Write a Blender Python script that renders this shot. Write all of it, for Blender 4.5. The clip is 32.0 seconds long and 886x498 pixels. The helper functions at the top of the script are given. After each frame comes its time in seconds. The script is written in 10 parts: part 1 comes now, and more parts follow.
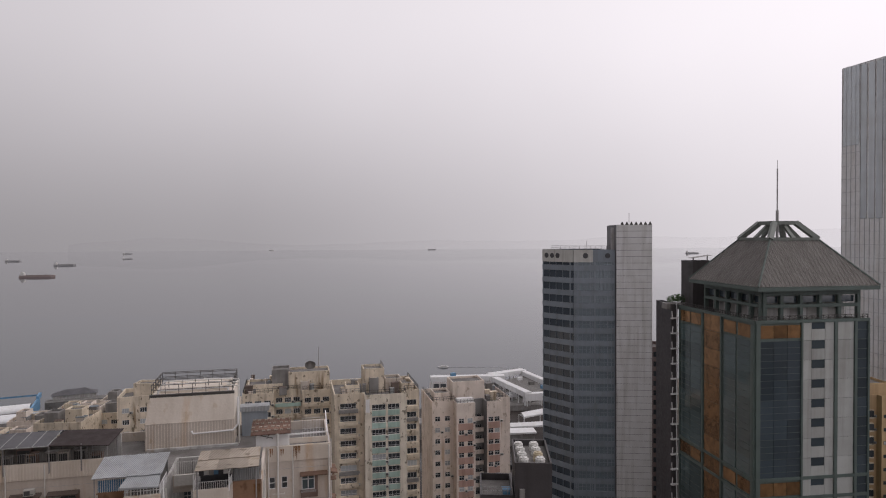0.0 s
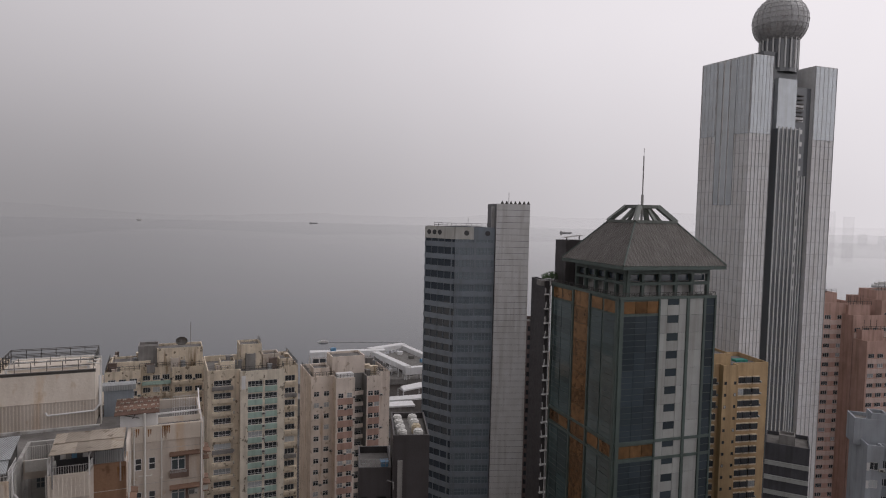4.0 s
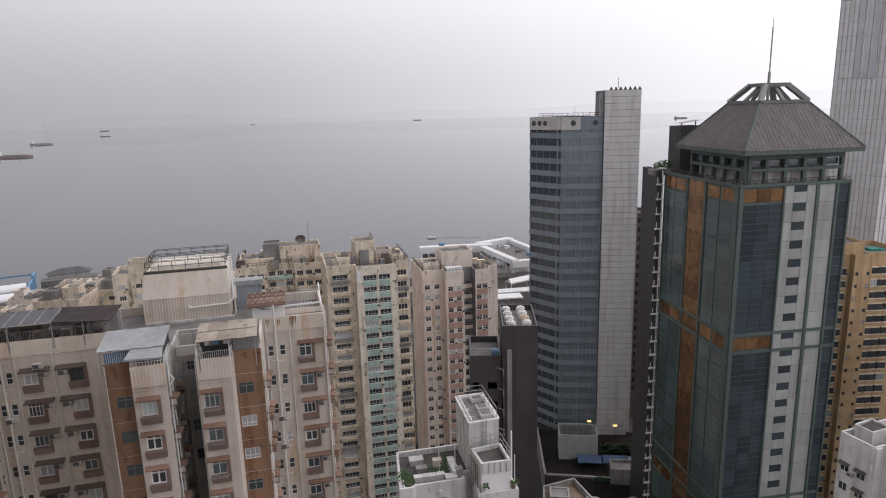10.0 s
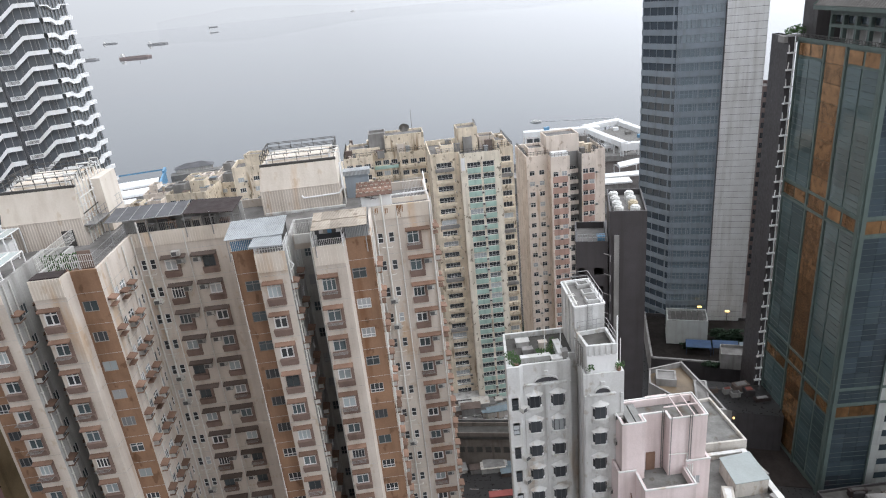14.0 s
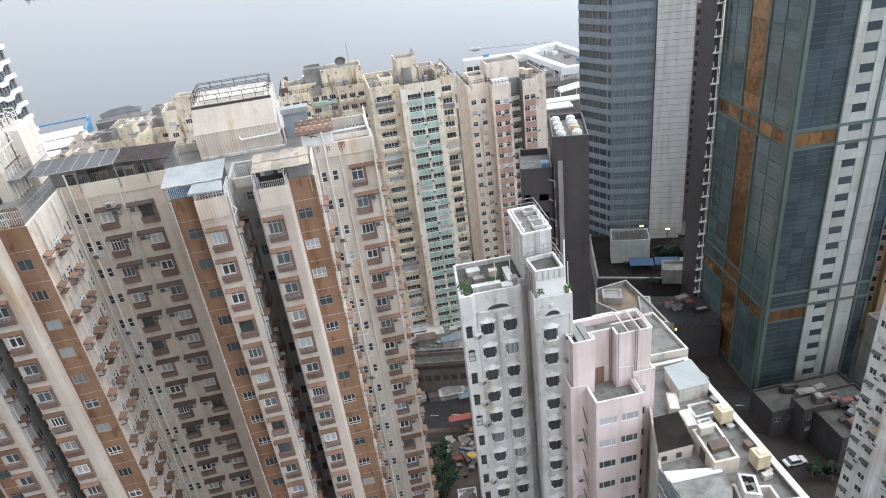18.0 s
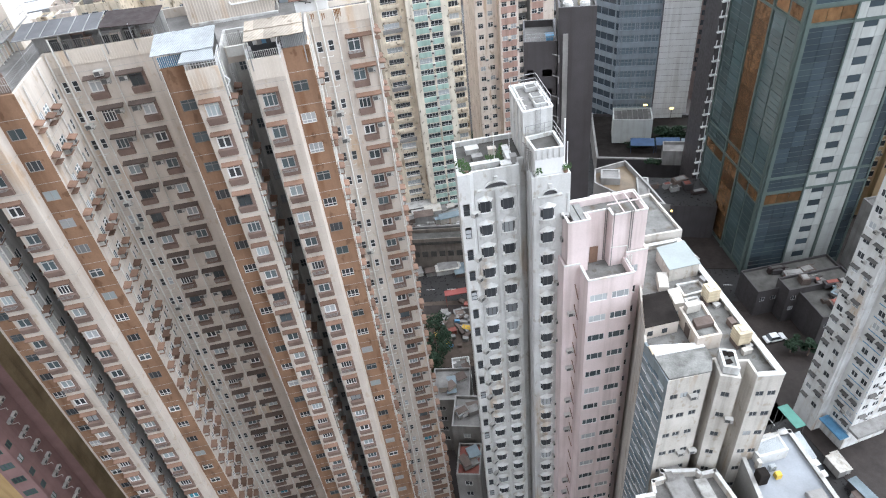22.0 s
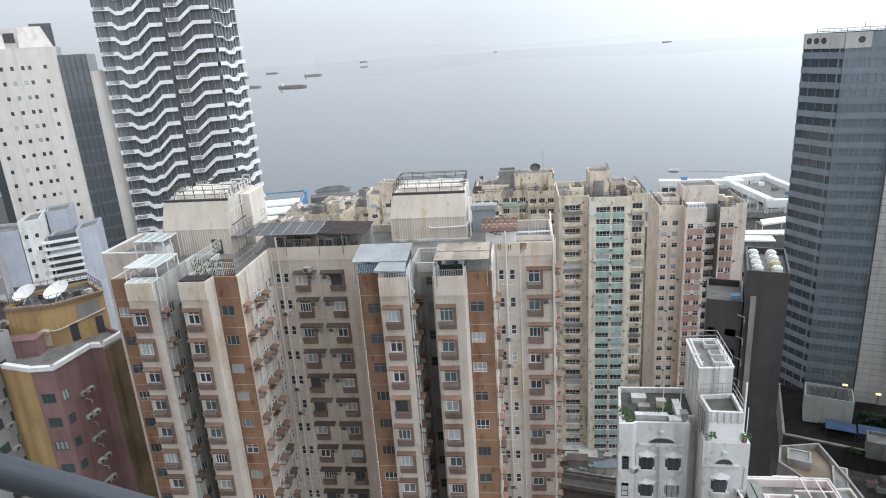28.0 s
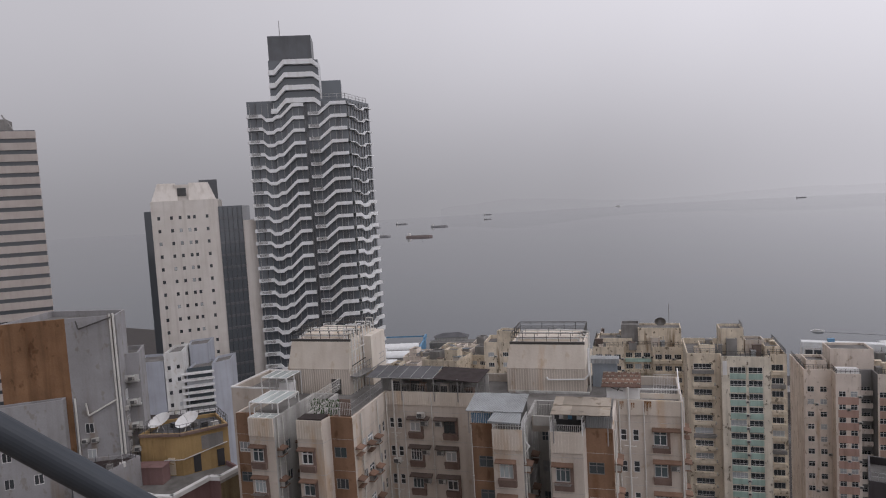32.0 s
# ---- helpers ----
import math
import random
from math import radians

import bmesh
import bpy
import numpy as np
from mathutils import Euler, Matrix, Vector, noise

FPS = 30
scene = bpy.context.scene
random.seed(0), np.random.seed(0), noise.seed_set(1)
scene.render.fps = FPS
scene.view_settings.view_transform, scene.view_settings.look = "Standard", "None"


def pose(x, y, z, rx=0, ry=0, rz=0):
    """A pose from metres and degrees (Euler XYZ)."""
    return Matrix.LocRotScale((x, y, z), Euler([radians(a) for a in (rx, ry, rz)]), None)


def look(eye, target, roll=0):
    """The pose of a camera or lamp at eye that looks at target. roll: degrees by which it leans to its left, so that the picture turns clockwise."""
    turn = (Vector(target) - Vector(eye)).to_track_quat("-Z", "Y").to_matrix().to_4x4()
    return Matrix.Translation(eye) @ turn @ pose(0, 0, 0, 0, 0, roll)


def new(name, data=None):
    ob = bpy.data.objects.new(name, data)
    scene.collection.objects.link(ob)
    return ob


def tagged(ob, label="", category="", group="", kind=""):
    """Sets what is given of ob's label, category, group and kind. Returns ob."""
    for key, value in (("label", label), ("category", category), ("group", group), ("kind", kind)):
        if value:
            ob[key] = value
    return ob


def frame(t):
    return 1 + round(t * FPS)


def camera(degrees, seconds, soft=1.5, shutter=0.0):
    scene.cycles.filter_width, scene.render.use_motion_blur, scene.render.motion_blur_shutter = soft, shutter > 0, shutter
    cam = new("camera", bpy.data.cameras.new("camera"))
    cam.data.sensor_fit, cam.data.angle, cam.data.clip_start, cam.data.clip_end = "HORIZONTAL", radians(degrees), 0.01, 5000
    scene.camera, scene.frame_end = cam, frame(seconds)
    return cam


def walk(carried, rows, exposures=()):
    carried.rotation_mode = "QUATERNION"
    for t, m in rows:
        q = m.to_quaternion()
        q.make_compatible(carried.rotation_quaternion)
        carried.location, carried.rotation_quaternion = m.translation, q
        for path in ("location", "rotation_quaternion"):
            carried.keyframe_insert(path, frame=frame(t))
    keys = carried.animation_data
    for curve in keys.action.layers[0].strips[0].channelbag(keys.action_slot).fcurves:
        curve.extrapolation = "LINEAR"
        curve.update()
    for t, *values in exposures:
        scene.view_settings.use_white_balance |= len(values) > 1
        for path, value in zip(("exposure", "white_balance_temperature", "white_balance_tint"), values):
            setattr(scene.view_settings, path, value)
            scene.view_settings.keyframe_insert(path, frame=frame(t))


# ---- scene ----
cam = camera(68.57, 32.0, soft=1.1)
EYE = 105.0    # the eye's height over the street
ROWS = [       # seconds, place in metres, yaw, pitch and roll in degrees
    (0.0, -0.086, 0.012, 105.005, 0.00, -1.20, 0.36),
    (0.5, -0.095, 0.004, 105.008, -2.54, -1.77, 0.24),
    (1.0, -0.107, -0.007, 105.009, -5.89, -1.94, -0.07),
    (1.5, -0.122, -0.017, 105.015, -8.18, -0.76, -2.55),
    (2.0, -0.130, -0.020, 105.019, -9.94, -1.57, -2.99),
    (2.5, -0.132, -0.017, 105.024, -10.53, -3.15, -3.04),
    (3.0, -0.134, -0.019, 105.024, -11.08, -3.13, -3.05),
    (3.5, -0.125, -0.016, 105.019, -9.86, -3.13, -1.57),
    (5.5, -0.133, -0.021, 105.020, -12.40, -4.27, -1.01),
    (6.0, -0.137, -0.023, 105.022, -13.08, -4.28, -1.49),
    (6.5, -0.143, -0.031, 105.016, -14.65, -2.69, -1.22),
    (7.0, -0.147, -0.035, 105.013, -15.26, -1.70, -1.39),
    (7.5, -0.151, -0.037, 105.015, -17.14, -3.27, -0.41),
    (8.0, -0.150, -0.035, 105.017, -17.73, -4.81, 0.41),
    (8.5, -0.116, -0.002, 105.026, -10.29, -8.87, 1.25),
    (9.0, -0.094, 0.025, 105.032, -5.11, -12.37, 2.46),
    (9.5, -0.091, 0.042, 105.044, -1.97, -13.94, 0.28),
    (10.0, -0.086, 0.040, 105.036, -1.27, -12.54, 1.53),
    (10.5, -0.072, 0.055, 105.032, 1.53, -13.87, 3.55),
    (11.0, -0.070, 0.061, 105.033, 1.95, -15.08, 3.98),
    (11.5, -0.064, 0.071, 105.034, 3.50, -16.28, 4.62),
    (12.0, -0.061, 0.075, 105.033, 4.15, -16.54, 5.07),
    (12.5, -0.058, 0.088, 105.037, 6.10, -18.02, 4.89),
    (13.0, -0.056, 0.097, 105.039, 7.62, -18.65, 4.72),
    (13.5, -0.054, 0.104, 105.041, 7.65, -20.71, 5.40),
    (14.0, -0.056, 0.107, 105.045, 7.19, -22.00, 5.23),
    (14.5, -0.058, 0.105, 105.046, 5.96, -22.82, 5.48),
    (15.0, -0.058, 0.109, 105.048, 5.14, -25.07, 5.88),
    (15.5, -0.057, 0.112, 105.049, 4.76, -26.41, 6.31),
    (17.5, -0.060, 0.112, 105.052, 3.93, -28.67, 6.10),
    (18.0, -0.063, 0.100, 105.050, 1.51, -28.40, 6.48),
    (18.5, -0.069, 0.095, 105.054, -0.24, -29.18, 5.78),
    (19.0, -0.072, 0.092, 105.057, -1.14, -29.63, 5.29),
    (19.5, -0.070, 0.096, 105.057, -0.74, -30.60, 5.79),
    (20.0, -0.068, 0.104, 105.058, -0.32, -32.44, 6.22),
    (20.5, -0.068, 0.110, 105.062, 0.14, -33.90, 5.88),
    (21.0, -0.069, 0.120, 105.067, 0.75, -36.04, 5.42),
    (21.5, -0.070, 0.130, 105.071, 1.13, -38.38, 5.19),
    (22.0, -0.068, 0.135, 105.070, 1.90, -39.15, 5.53),
    (22.5, -0.071, 0.134, 105.073, 2.51, -39.89, 5.38),
    (23.0, -0.072, 0.128, 105.073, 2.99, -39.73, 5.63),
    (23.5, -0.067, 0.120, 105.065, 5.32, -37.22, 7.00),
    (24.0, -0.064, 0.118, 105.060, 7.66, -36.16, 7.87),
    (24.5, -0.063, 0.103, 105.051, 9.36, -32.77, 8.23),
    (25.0, -0.060, 0.095, 105.043, 11.75, -30.36, 8.87),
    (25.5, -0.061, 0.084, 105.038, 13.42, -28.24, 8.64),
    (26.0, -0.066, 0.069, 105.034, 14.55, -25.14, 6.90),
    (26.5, -0.066, 0.061, 105.028, 15.47, -23.24, 5.29),
    (28.5, -0.053, 0.054, 105.001, 20.13, -15.45, 3.30),
    (29.0, -0.048, 0.051, 104.990, 21.25, -12.73, 3.06),
    (29.5, -0.040, 0.054, 104.977, 23.37, -10.17, 3.10),
    (30.0, -0.036, 0.056, 104.968, 24.53, -8.48, 3.00),
    (30.5, -0.030, 0.058, 104.957, 26.01, -6.41, 3.04),
    (31.0, -0.026, 0.061, 104.950, 27.30, -5.07, 2.85),
    (31.5, -0.022, 0.067, 104.945, 28.69, -4.61, 3.08),
    (32.0, -0.018, 0.071, 104.940, 29.77, -4.11, 3.37),
]

# the phone's own exposure: brighter once it looks down into the streets
EXPOSURES = [(0.0, 0.08, 6550, 19), (1.0, 0.18, 6550, 19), (2.0, -0.16, 6550, 18), (3.0, -0.17, 6550, 18), (6.0, -0.17, 6550, 16), (8.0, -0.2, 6550, 16), (8.6, 0.14, 6500, 17), (9.4, 0.46, 6450, 17), (10.5, 0.62, 6300, 16), (13.0, 1.12, 6100, 11), (19.0, 1.66, 5900, 8), (22.0, 1.92, 5800, 8), (23.0, 1.96, 5800, 8), (24.5, 1.88, 5800, 8),
             (26.0, 1.56, 5850, 7), (27.5, 1.4, 5900, 6), (28.5, 1.02, 5900, 7), (29.3, 0.63, 6000, 10), (30.0, 0.30, 6230, 13), (31.0, 0.10, 6280, 15), (32.0, 0.10, 6300, 17)]
walk(cam, [(t, pose(x, y, z, 90 + pitch, roll, yaw)) for t, x, y, z, yaw, pitch, roll in ROWS], EXPOSURES)

# ---------------------------------------------------------------- sky and light
world = bpy.data.worlds.new("overcast_sky")
scene.world = world
world.use_nodes = True
wt = world.node_tree
wt.nodes.clear()
w_out = wt.nodes.new("ShaderNodeOutputWorld")
w_bg = wt.nodes.new("ShaderNodeBackground")
w_sky = wt.nodes.new("ShaderNodeTexSky")
w_sky.sky_type, w_sky.sun_disc = "NISHITA", False
w_sky.sun_elevation, w_sky.sun_rotation = radians(58), radians(79)
w_sky.dust_density, w_sky.altitude = 6.0, 0
w_hsv = wt.nodes.new("ShaderNodeHueSaturation")
w_hsv.inputs["Saturation"].default_value = 0.10
w_mul = wt.nodes.new("ShaderNodeMix")
w_mul.data_type, w_mul.blend_type = "RGBA", "MULTIPLY"
w_mul.inputs[0].default_value = 1.0
w_mul.inputs[7].default_value = (0.10, 0.10, 0.10, 1)
# cloud cover: paler towards the zenith and towards the hidden sun, grey over the western water
w_tc = wt.nodes.new("ShaderNodeTexCoord")
w_sep = wt.nodes.new("ShaderNodeSeparateXYZ")
wt.links.new(w_tc.outputs["Generated"], w_sep.inputs[0])
w_map = wt.nodes.new("ShaderNodeMapRange")
w_map.inputs[1].default_value, w_map.inputs[2].default_value = -0.8, 0.75
w_map.inputs[3].default_value, w_map.inputs[4].default_value = 0.50, 0.98
wt.links.new(w_sep.outputs[0], w_map.inputs[0])
w_up = wt.nodes.new("ShaderNodeMapRange")
w_up.inputs[1].default_value, w_up.inputs[2].default_value = -0.05, 0.34
w_up.inputs[3].default_value, w_up.inputs[4].default_value = 0.53, 1.06
w_up.interpolation_type = "SMOOTHSTEP"
w_lo = wt.nodes.new("ShaderNodeMapRange")
w_lo.inputs[1].default_value, w_lo.inputs[2].default_value = -0.3, 0.7
w_lo.inputs[3].default_value, w_lo.inputs[4].default_value = 0.53, 0.86
wt.links.new(w_sep.outputs[0], w_lo.inputs[0])
wt.links.new(w_lo.outputs[0], w_up.inputs[3])
wt.links.new(w_sep.outputs[2], w_up.inputs[0])
w_noise = wt.nodes.new("ShaderNodeTexNoise")
w_noise.inputs["Scale"].default_value, w_noise.inputs["Detail"].default_value = 2.2, 4
wt.links.new(w_tc.outputs["Generated"], w_noise.inputs["Vector"])
w_nm = wt.nodes.new("ShaderNodeMapRange")
w_nm.inputs[3].default_value, w_nm.inputs[4].default_value = 0.93, 1.07
wt.links.new(w_noise.outputs["Fac"], w_nm.inputs[0])
w_m1 = wt.nodes.new("ShaderNodeMath")
w_m1.operation = "MULTIPLY"
w_m2 = wt.nodes.new("ShaderNodeMath")
w_m2.operation = "MULTIPLY"
wt.links.new(w_map.outputs[0], w_m1.inputs[0])
w_zen = wt.nodes.new("ShaderNodeMapRange")
w_zen.inputs[1].default_value, w_zen.inputs[2].default_value = 0.40, 0.95
w_zen.inputs[3].default_value, w_zen.inputs[4].default_value = 1.0, 0.68
wt.links.new(w_sep.outputs[2], w_zen.inputs[0])
w_m0 = wt.nodes.new("ShaderNodeMath")
w_m0.operation = "MULTIPLY"
wt.links.new(w_up.outputs[0], w_m0.inputs[0])
wt.links.new(w_zen.outputs[0], w_m0.inputs[1])
wt.links.new(w_m0.outputs[0], w_m1.inputs[1])
wt.links.new(w_m1.outputs[0], w_m2.inputs[0])
wt.links.new(w_nm.outputs[0], w_m2.inputs[1])
w_cl = wt.nodes.new("ShaderNodeMix")
w_cl.data_type, w_cl.blend_type = "RGBA", "MULTIPLY"
w_cl.inputs[0].default_value = 1.0
w_cl.inputs[6].default_value = (0.985, 0.985, 0.995, 1)
wt.links.new(w_m2.outputs[0], w_cl.inputs[7])
w_add = wt.nodes.new("ShaderNodeMix")
w_add.data_type, w_add.blend_type = "RGBA", "MIX"
w_add.inputs[0].default_value = 0.94
wt.links.new(w_sky.outputs[0], w_hsv.inputs["Color"])
wt.links.new(w_hsv.outputs[0], w_mul.inputs[6])
wt.links.new(w_mul.outputs[2], w_add.inputs[6])
wt.links.new(w_cl.outputs[2], w_add.inputs[7])
wt.links.new(w_add.outputs[2], w_bg.inputs["Color"])
w_bg.inputs["Strength"].default_value = 1.0
wt.links.new(w_bg.outputs[0], w_out.inputs[0])

sun = new("sun", bpy.data.lights.new("sun", "SUN"))
sun.data.energy, sun.data.angle, sun.data.color = 0.7, radians(50), (1.0, 0.98, 0.95)
sun.matrix_basis = look((62, 12, 100), (0, 0, 0))

# ---------------------------------------------------------------- materials


def surf(name, col, rough=0.85, var=0.25, streak=0.35, scale=0.35, metal=0.0, bump=0.25, rib=0.0, rand=0.0, spec=0.3, rust=0.0):
    """A weathered outdoor surface: blotches, rain streaks, fine grain, and vertical ribs where there are any."""
    m = bpy.data.materials.new(name)
    m.use_nodes = True
    nt = m.node_tree
    b = nt.nodes["Principled BSDF"]
    b.inputs["Metallic"].default_value = metal
    b.inputs["Specular IOR Level"].default_value = spec
    geo = nt.nodes.new("ShaderNodeNewGeometry")

    def noise_fac(sc, vec=(1, 1, 1), detail=5.0, lo=0.3, hi=0.7):
        mp = nt.nodes.new("ShaderNodeMapping")
        mp.inputs["Scale"].default_value = vec
        nt.links.new(geo.outputs["Position"], mp.inputs["Vector"])
        n = nt.nodes.new("ShaderNodeTexNoise")
        n.inputs["Scale"].default_value, n.inputs["Detail"].default_value = sc, detail
        nt.links.new(mp.outputs[0], n.inputs["Vector"])
        r = nt.nodes.new("ShaderNodeMapRange")
        r.inputs[1].default_value, r.inputs[2].default_value = lo, hi
        nt.links.new(n.outputs["Fac"], r.inputs[0])
        return r.outputs[0]

    def mul(colour, fac, dark, tint=(1, 1, 1)):
        mx = nt.nodes.new("ShaderNodeMix")
        mx.data_type, mx.blend_type = "RGBA", "MULTIPLY"
        nt.links.new(fac, mx.inputs[0])
        if isinstance(colour, tuple):
            mx.inputs[6].default_value = (*colour, 1)
        else:
            nt.links.new(colour, mx.inputs[6])
        mx.inputs[7].default_value = (*[dark * c for c in tint], 1)
        return mx.outputs[2]

    c = mul(tuple(col), noise_fac(scale), 1 - var, (1.0, 0.985, 0.965))
    if streak:
        c = mul(c, noise_fac(1.1, (1, 1, 0.05), 6.0, 0.48, 0.75), 1 - streak, (1.0, 0.975, 0.945))
    c = mul(c, noise_fac(7.0, detail=3.0), 1 - 0.4 * var)
    if rust:
        # rust and soot runs below fixings and joints
        c = mul(c, noise_fac(0.55, (1, 1, 0.16), 7.0, 0.60, 0.70), 1 - 0.45 * rust, (1.0, 0.86, 0.72))
        c = mul(c, noise_fac(1.3, (1, 1, 0.6), 8.0, 0.60, 0.66), 1 - 0.55 * rust, (1.0, 0.95, 0.88))
    if rand:
        info = nt.nodes.new("ShaderNodeObjectInfo")
        c = mul(c, info.outputs["Random"], 1 - rand)
    nt.links.new(c, b.inputs["Base Color"])
    rr = nt.nodes.new("ShaderNodeMapRange")
    rr.inputs[3].default_value, rr.inputs[4].default_value = max(rough - 0.12, 0.05), min(rough + 0.08, 1)
    nt.links.new(noise_fac(1.5), rr.inputs[0])
    nt.links.new(rr.outputs[0], b.inputs["Roughness"])
    if bump or rib:
        bp = nt.nodes.new("ShaderNodeBump")
        bp.inputs["Strength"].default_value, bp.inputs["Distance"].default_value = (bump if not rib else 0.9), 0.03
        if rib:
            wv = nt.nodes.new("ShaderNodeTexWave")
            wv.bands_direction = "DIAGONAL"
            wv.inputs["Scale"].default_value = rib
            mp = nt.nodes.new("ShaderNodeMapping")
            mp.inputs["Scale"].default_value = (1, 1, 0)
            nt.links.new(geo.outputs["Position"], mp.inputs["Vector"])
            nt.links.new(mp.outputs[0], wv.inputs["Vector"])
            nt.links.new(wv.outputs["Fac"], bp.inputs["Height"])
        else:
            nt.links.new(noise_fac(5.0), bp.inputs["Height"])
        nt.links.new(bp.outputs[0], b.inputs["Normal"])
    return m


def glazing(name, col, rough=0.08, rand=0.6, pale=(0.45, 0.47, 0.48), share=0.25, spec=0.6):
    """Window glass over a dim room; some panes have pale curtains close behind."""
    m = bpy.data.materials.new(name)
    m.use_nodes = True
    nt = m.node_tree
    b = nt.nodes["Principled BSDF"]
    b.inputs["Roughness"].default_value = rough
    b.inputs["Specular IOR Level"].default_value = spec
    info = nt.nodes.new("ShaderNodeObjectInfo")
    geo = nt.nodes.new("ShaderNodeNewGeometry")
    ad = nt.nodes.new("ShaderNodeMath")
    ad.operation = "ADD"
    nt.links.new(info.outputs["Random"], ad.inputs[0])
    nt.links.new(geo.outputs["Random Per Island"], ad.inputs[1])
    fr = nt.nodes.new("ShaderNodeMath")
    fr.operation = "FRACT"
    nt.links.new(ad.outputs[0], fr.inputs[0])
    rmp = nt.nodes.new("ShaderNodeValToRGB")
    e = rmp.color_ramp.elements
    e[0].position, e[0].color = 0.0, (*[c * (1 - rand) for c in col], 1)
    e[1].position, e[1].color = 1 - share - 0.02, (*col, 1)
    p = rmp.color_ramp.elements.new(1 - share)
    p.color = (*[0.6 * c for c in pale], 1)
    p = rmp.color_ramp.elements.new(1.0)
    p.color = (*pale, 1)
    nt.links.new(fr.outputs[0], rmp.inputs[0])
    nt.links.new(rmp.outputs[0], b.inputs["Base Color"])
    n = nt.nodes.new("ShaderNodeTexNoise")
    n.inputs["Scale"].default_value = 0.9
    nt.links.new(geo.outputs["Position"], n.inputs["Vector"])
    bp = nt.nodes.new("ShaderNodeBump")
    bp.inputs["Strength"].default_value, bp.inputs["Distance"].default_value = 0.06, 0.05
    nt.links.new(n.outputs["Fac"], bp.inputs["Height"])
    nt.links.new(bp.outputs[0], b.inputs["Normal"])
    return m


CREAM = surf("cream_render", (0.58, 0.52, 0.462), var=0.16, streak=0.22, rust=0.22)
CREAM_RIB = surf("cream_ribbed_cladding", (0.68, 0.62, 0.55), var=0.12, streak=0.12, rust=0.2)
ORANGE = surf("tan_brown_mosaic_tile", (0.30, 0.180, 0.113), var=0.30, streak=0.35, rough=0.6, rust=0.6)
BROWN = surf("brown_painted_concrete", (0.235, 0.168, 0.142), var=0.3, streak=0.3)
HOOD = surf("terracotta_hood", (0.31, 0.195, 0.142), var=0.35, streak=0.2, rand=0.5)
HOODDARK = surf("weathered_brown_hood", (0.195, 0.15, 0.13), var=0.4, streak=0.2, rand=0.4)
WELL = surf("dirty_light_well_render", (0.54, 0.53, 0.51), var=0.35, streak=0.45)
GREYCON = surf("grey_concrete", (0.30, 0.29, 0.28), var=0.35, streak=0.3)
ROOFCON = surf("stained_roof_screed", (0.23, 0.22, 0.21), var=0.5, streak=0.0, scale=0.5)
ROOFDARK = surf("dirty_dark_roof_screed", (0.105, 0.10, 0.092), var=0.5, streak=0.0, scale=0.6)
ROOFMID = surf("weathered_grey_roof_screed", (0.215, 0.21, 0.20), var=0.45, streak=0.0, scale=0.7, rust=0.5)
ROOFPALE = surf("pale_roof_tiles", (0.30, 0.297, 0.287), var=0.4, streak=0.0, scale=0.6)
WHITE = surf("white_painted_render", (0.68, 0.68, 0.67), var=0.22, streak=0.25, rust=0.3)
WHITE_OLD = surf("stained_white_render", (0.63, 0.63, 0.62), var=0.24, streak=0.4, rust=0.4)
OFFWHITE = surf("grimy_cream_white_render", (0.56, 0.53, 0.485), var=0.25, streak=0.4, rust=0.35)
WHITE_CLEAN = surf("clean_white_paint", (0.74, 0.74, 0.74), var=0.1, streak=0.15, rough=0.5)
PINK = surf("pale_pink_tile", (0.70, 0.60, 0.59), var=0.15, streak=0.3)
PIPE = surf("pale_pipe", (0.68, 0.67, 0.64), var=0.2, streak=0.2, rough=0.5)
DARKPIPE = surf("dark_rail_metal", (0.10, 0.095, 0.09), var=0.3, streak=0.0, rough=0.5, metal=0.3)
RAIL = surf("grey_galvanised_rail", (0.40, 0.40, 0.40), var=0.3, streak=0.1, rough=0.45, metal=0.5)
FRAME = surf("pale_aluminium_frame", (0.80, 0.80, 0.80), var=0.12, streak=0.1, rough=0.4, rand=0.4)
FRAME_DULL = surf("weathered_grey_frame", (0.42, 0.42, 0.42), var=0.2, streak=0.2, rough=0.5, rand=0.6)
DFRAME = surf("dark_bronze_frame", (0.07, 0.07, 0.075), var=0.3, streak=0.0, rough=0.4)
GLASS = glazing("window_glass", (0.09, 0.11, 0.12))
GLASS_CURTAIN = glazing("curtained_window_glass", (0.10, 0.13, 0.14), pale=(0.40, 0.45, 0.46), share=0.4)
GLASS_DARK = glazing("dark_window_glass", (0.062, 0.068, 0.075), share=0.12, rand=0.45)
AC = surf("air_conditioner_casing", (0.62, 0.61, 0.58), var=0.25, streak=0.3, rough=0.5, rand=0.4)
GRILLE = surf("dark_grille", (0.10, 0.10, 0.10), var=0.3, streak=0.0)
METALROOF = surf("pale_blue_corrugated_metal", (0.41, 0.435, 0.45), var=0.25, streak=0.2, rough=0.4, rib=4.0, metal=0.2)
OLDROOF = surf("weathered_buff_corrugated_sheet", (0.52, 0.45, 0.37), var=0.35, streak=0.0, rough=0.7, rib=3.0, rand=0.45, rust=0.7)
REDROOF = surf("faded_red_brown_sheet", (0.27, 0.16, 0.12), var=0.45, streak=0.0, rib=4.0, rand=0.5, rust=0.6)
GREYROOF = surf("dark_grey_canopy_sheet", (0.115, 0.115, 0.122), var=0.3, streak=0.0, rough=0.7)
BROWNROOF = surf("dark_brown_canopy_sheet", (0.042, 0.030, 0.029), var=0.3, streak=0.0, rough=0.75)
BLUESHEET = surf("blue_painted_steel", (0.13, 0.29, 0.46), var=0.3, streak=0.2, rough=0.5)
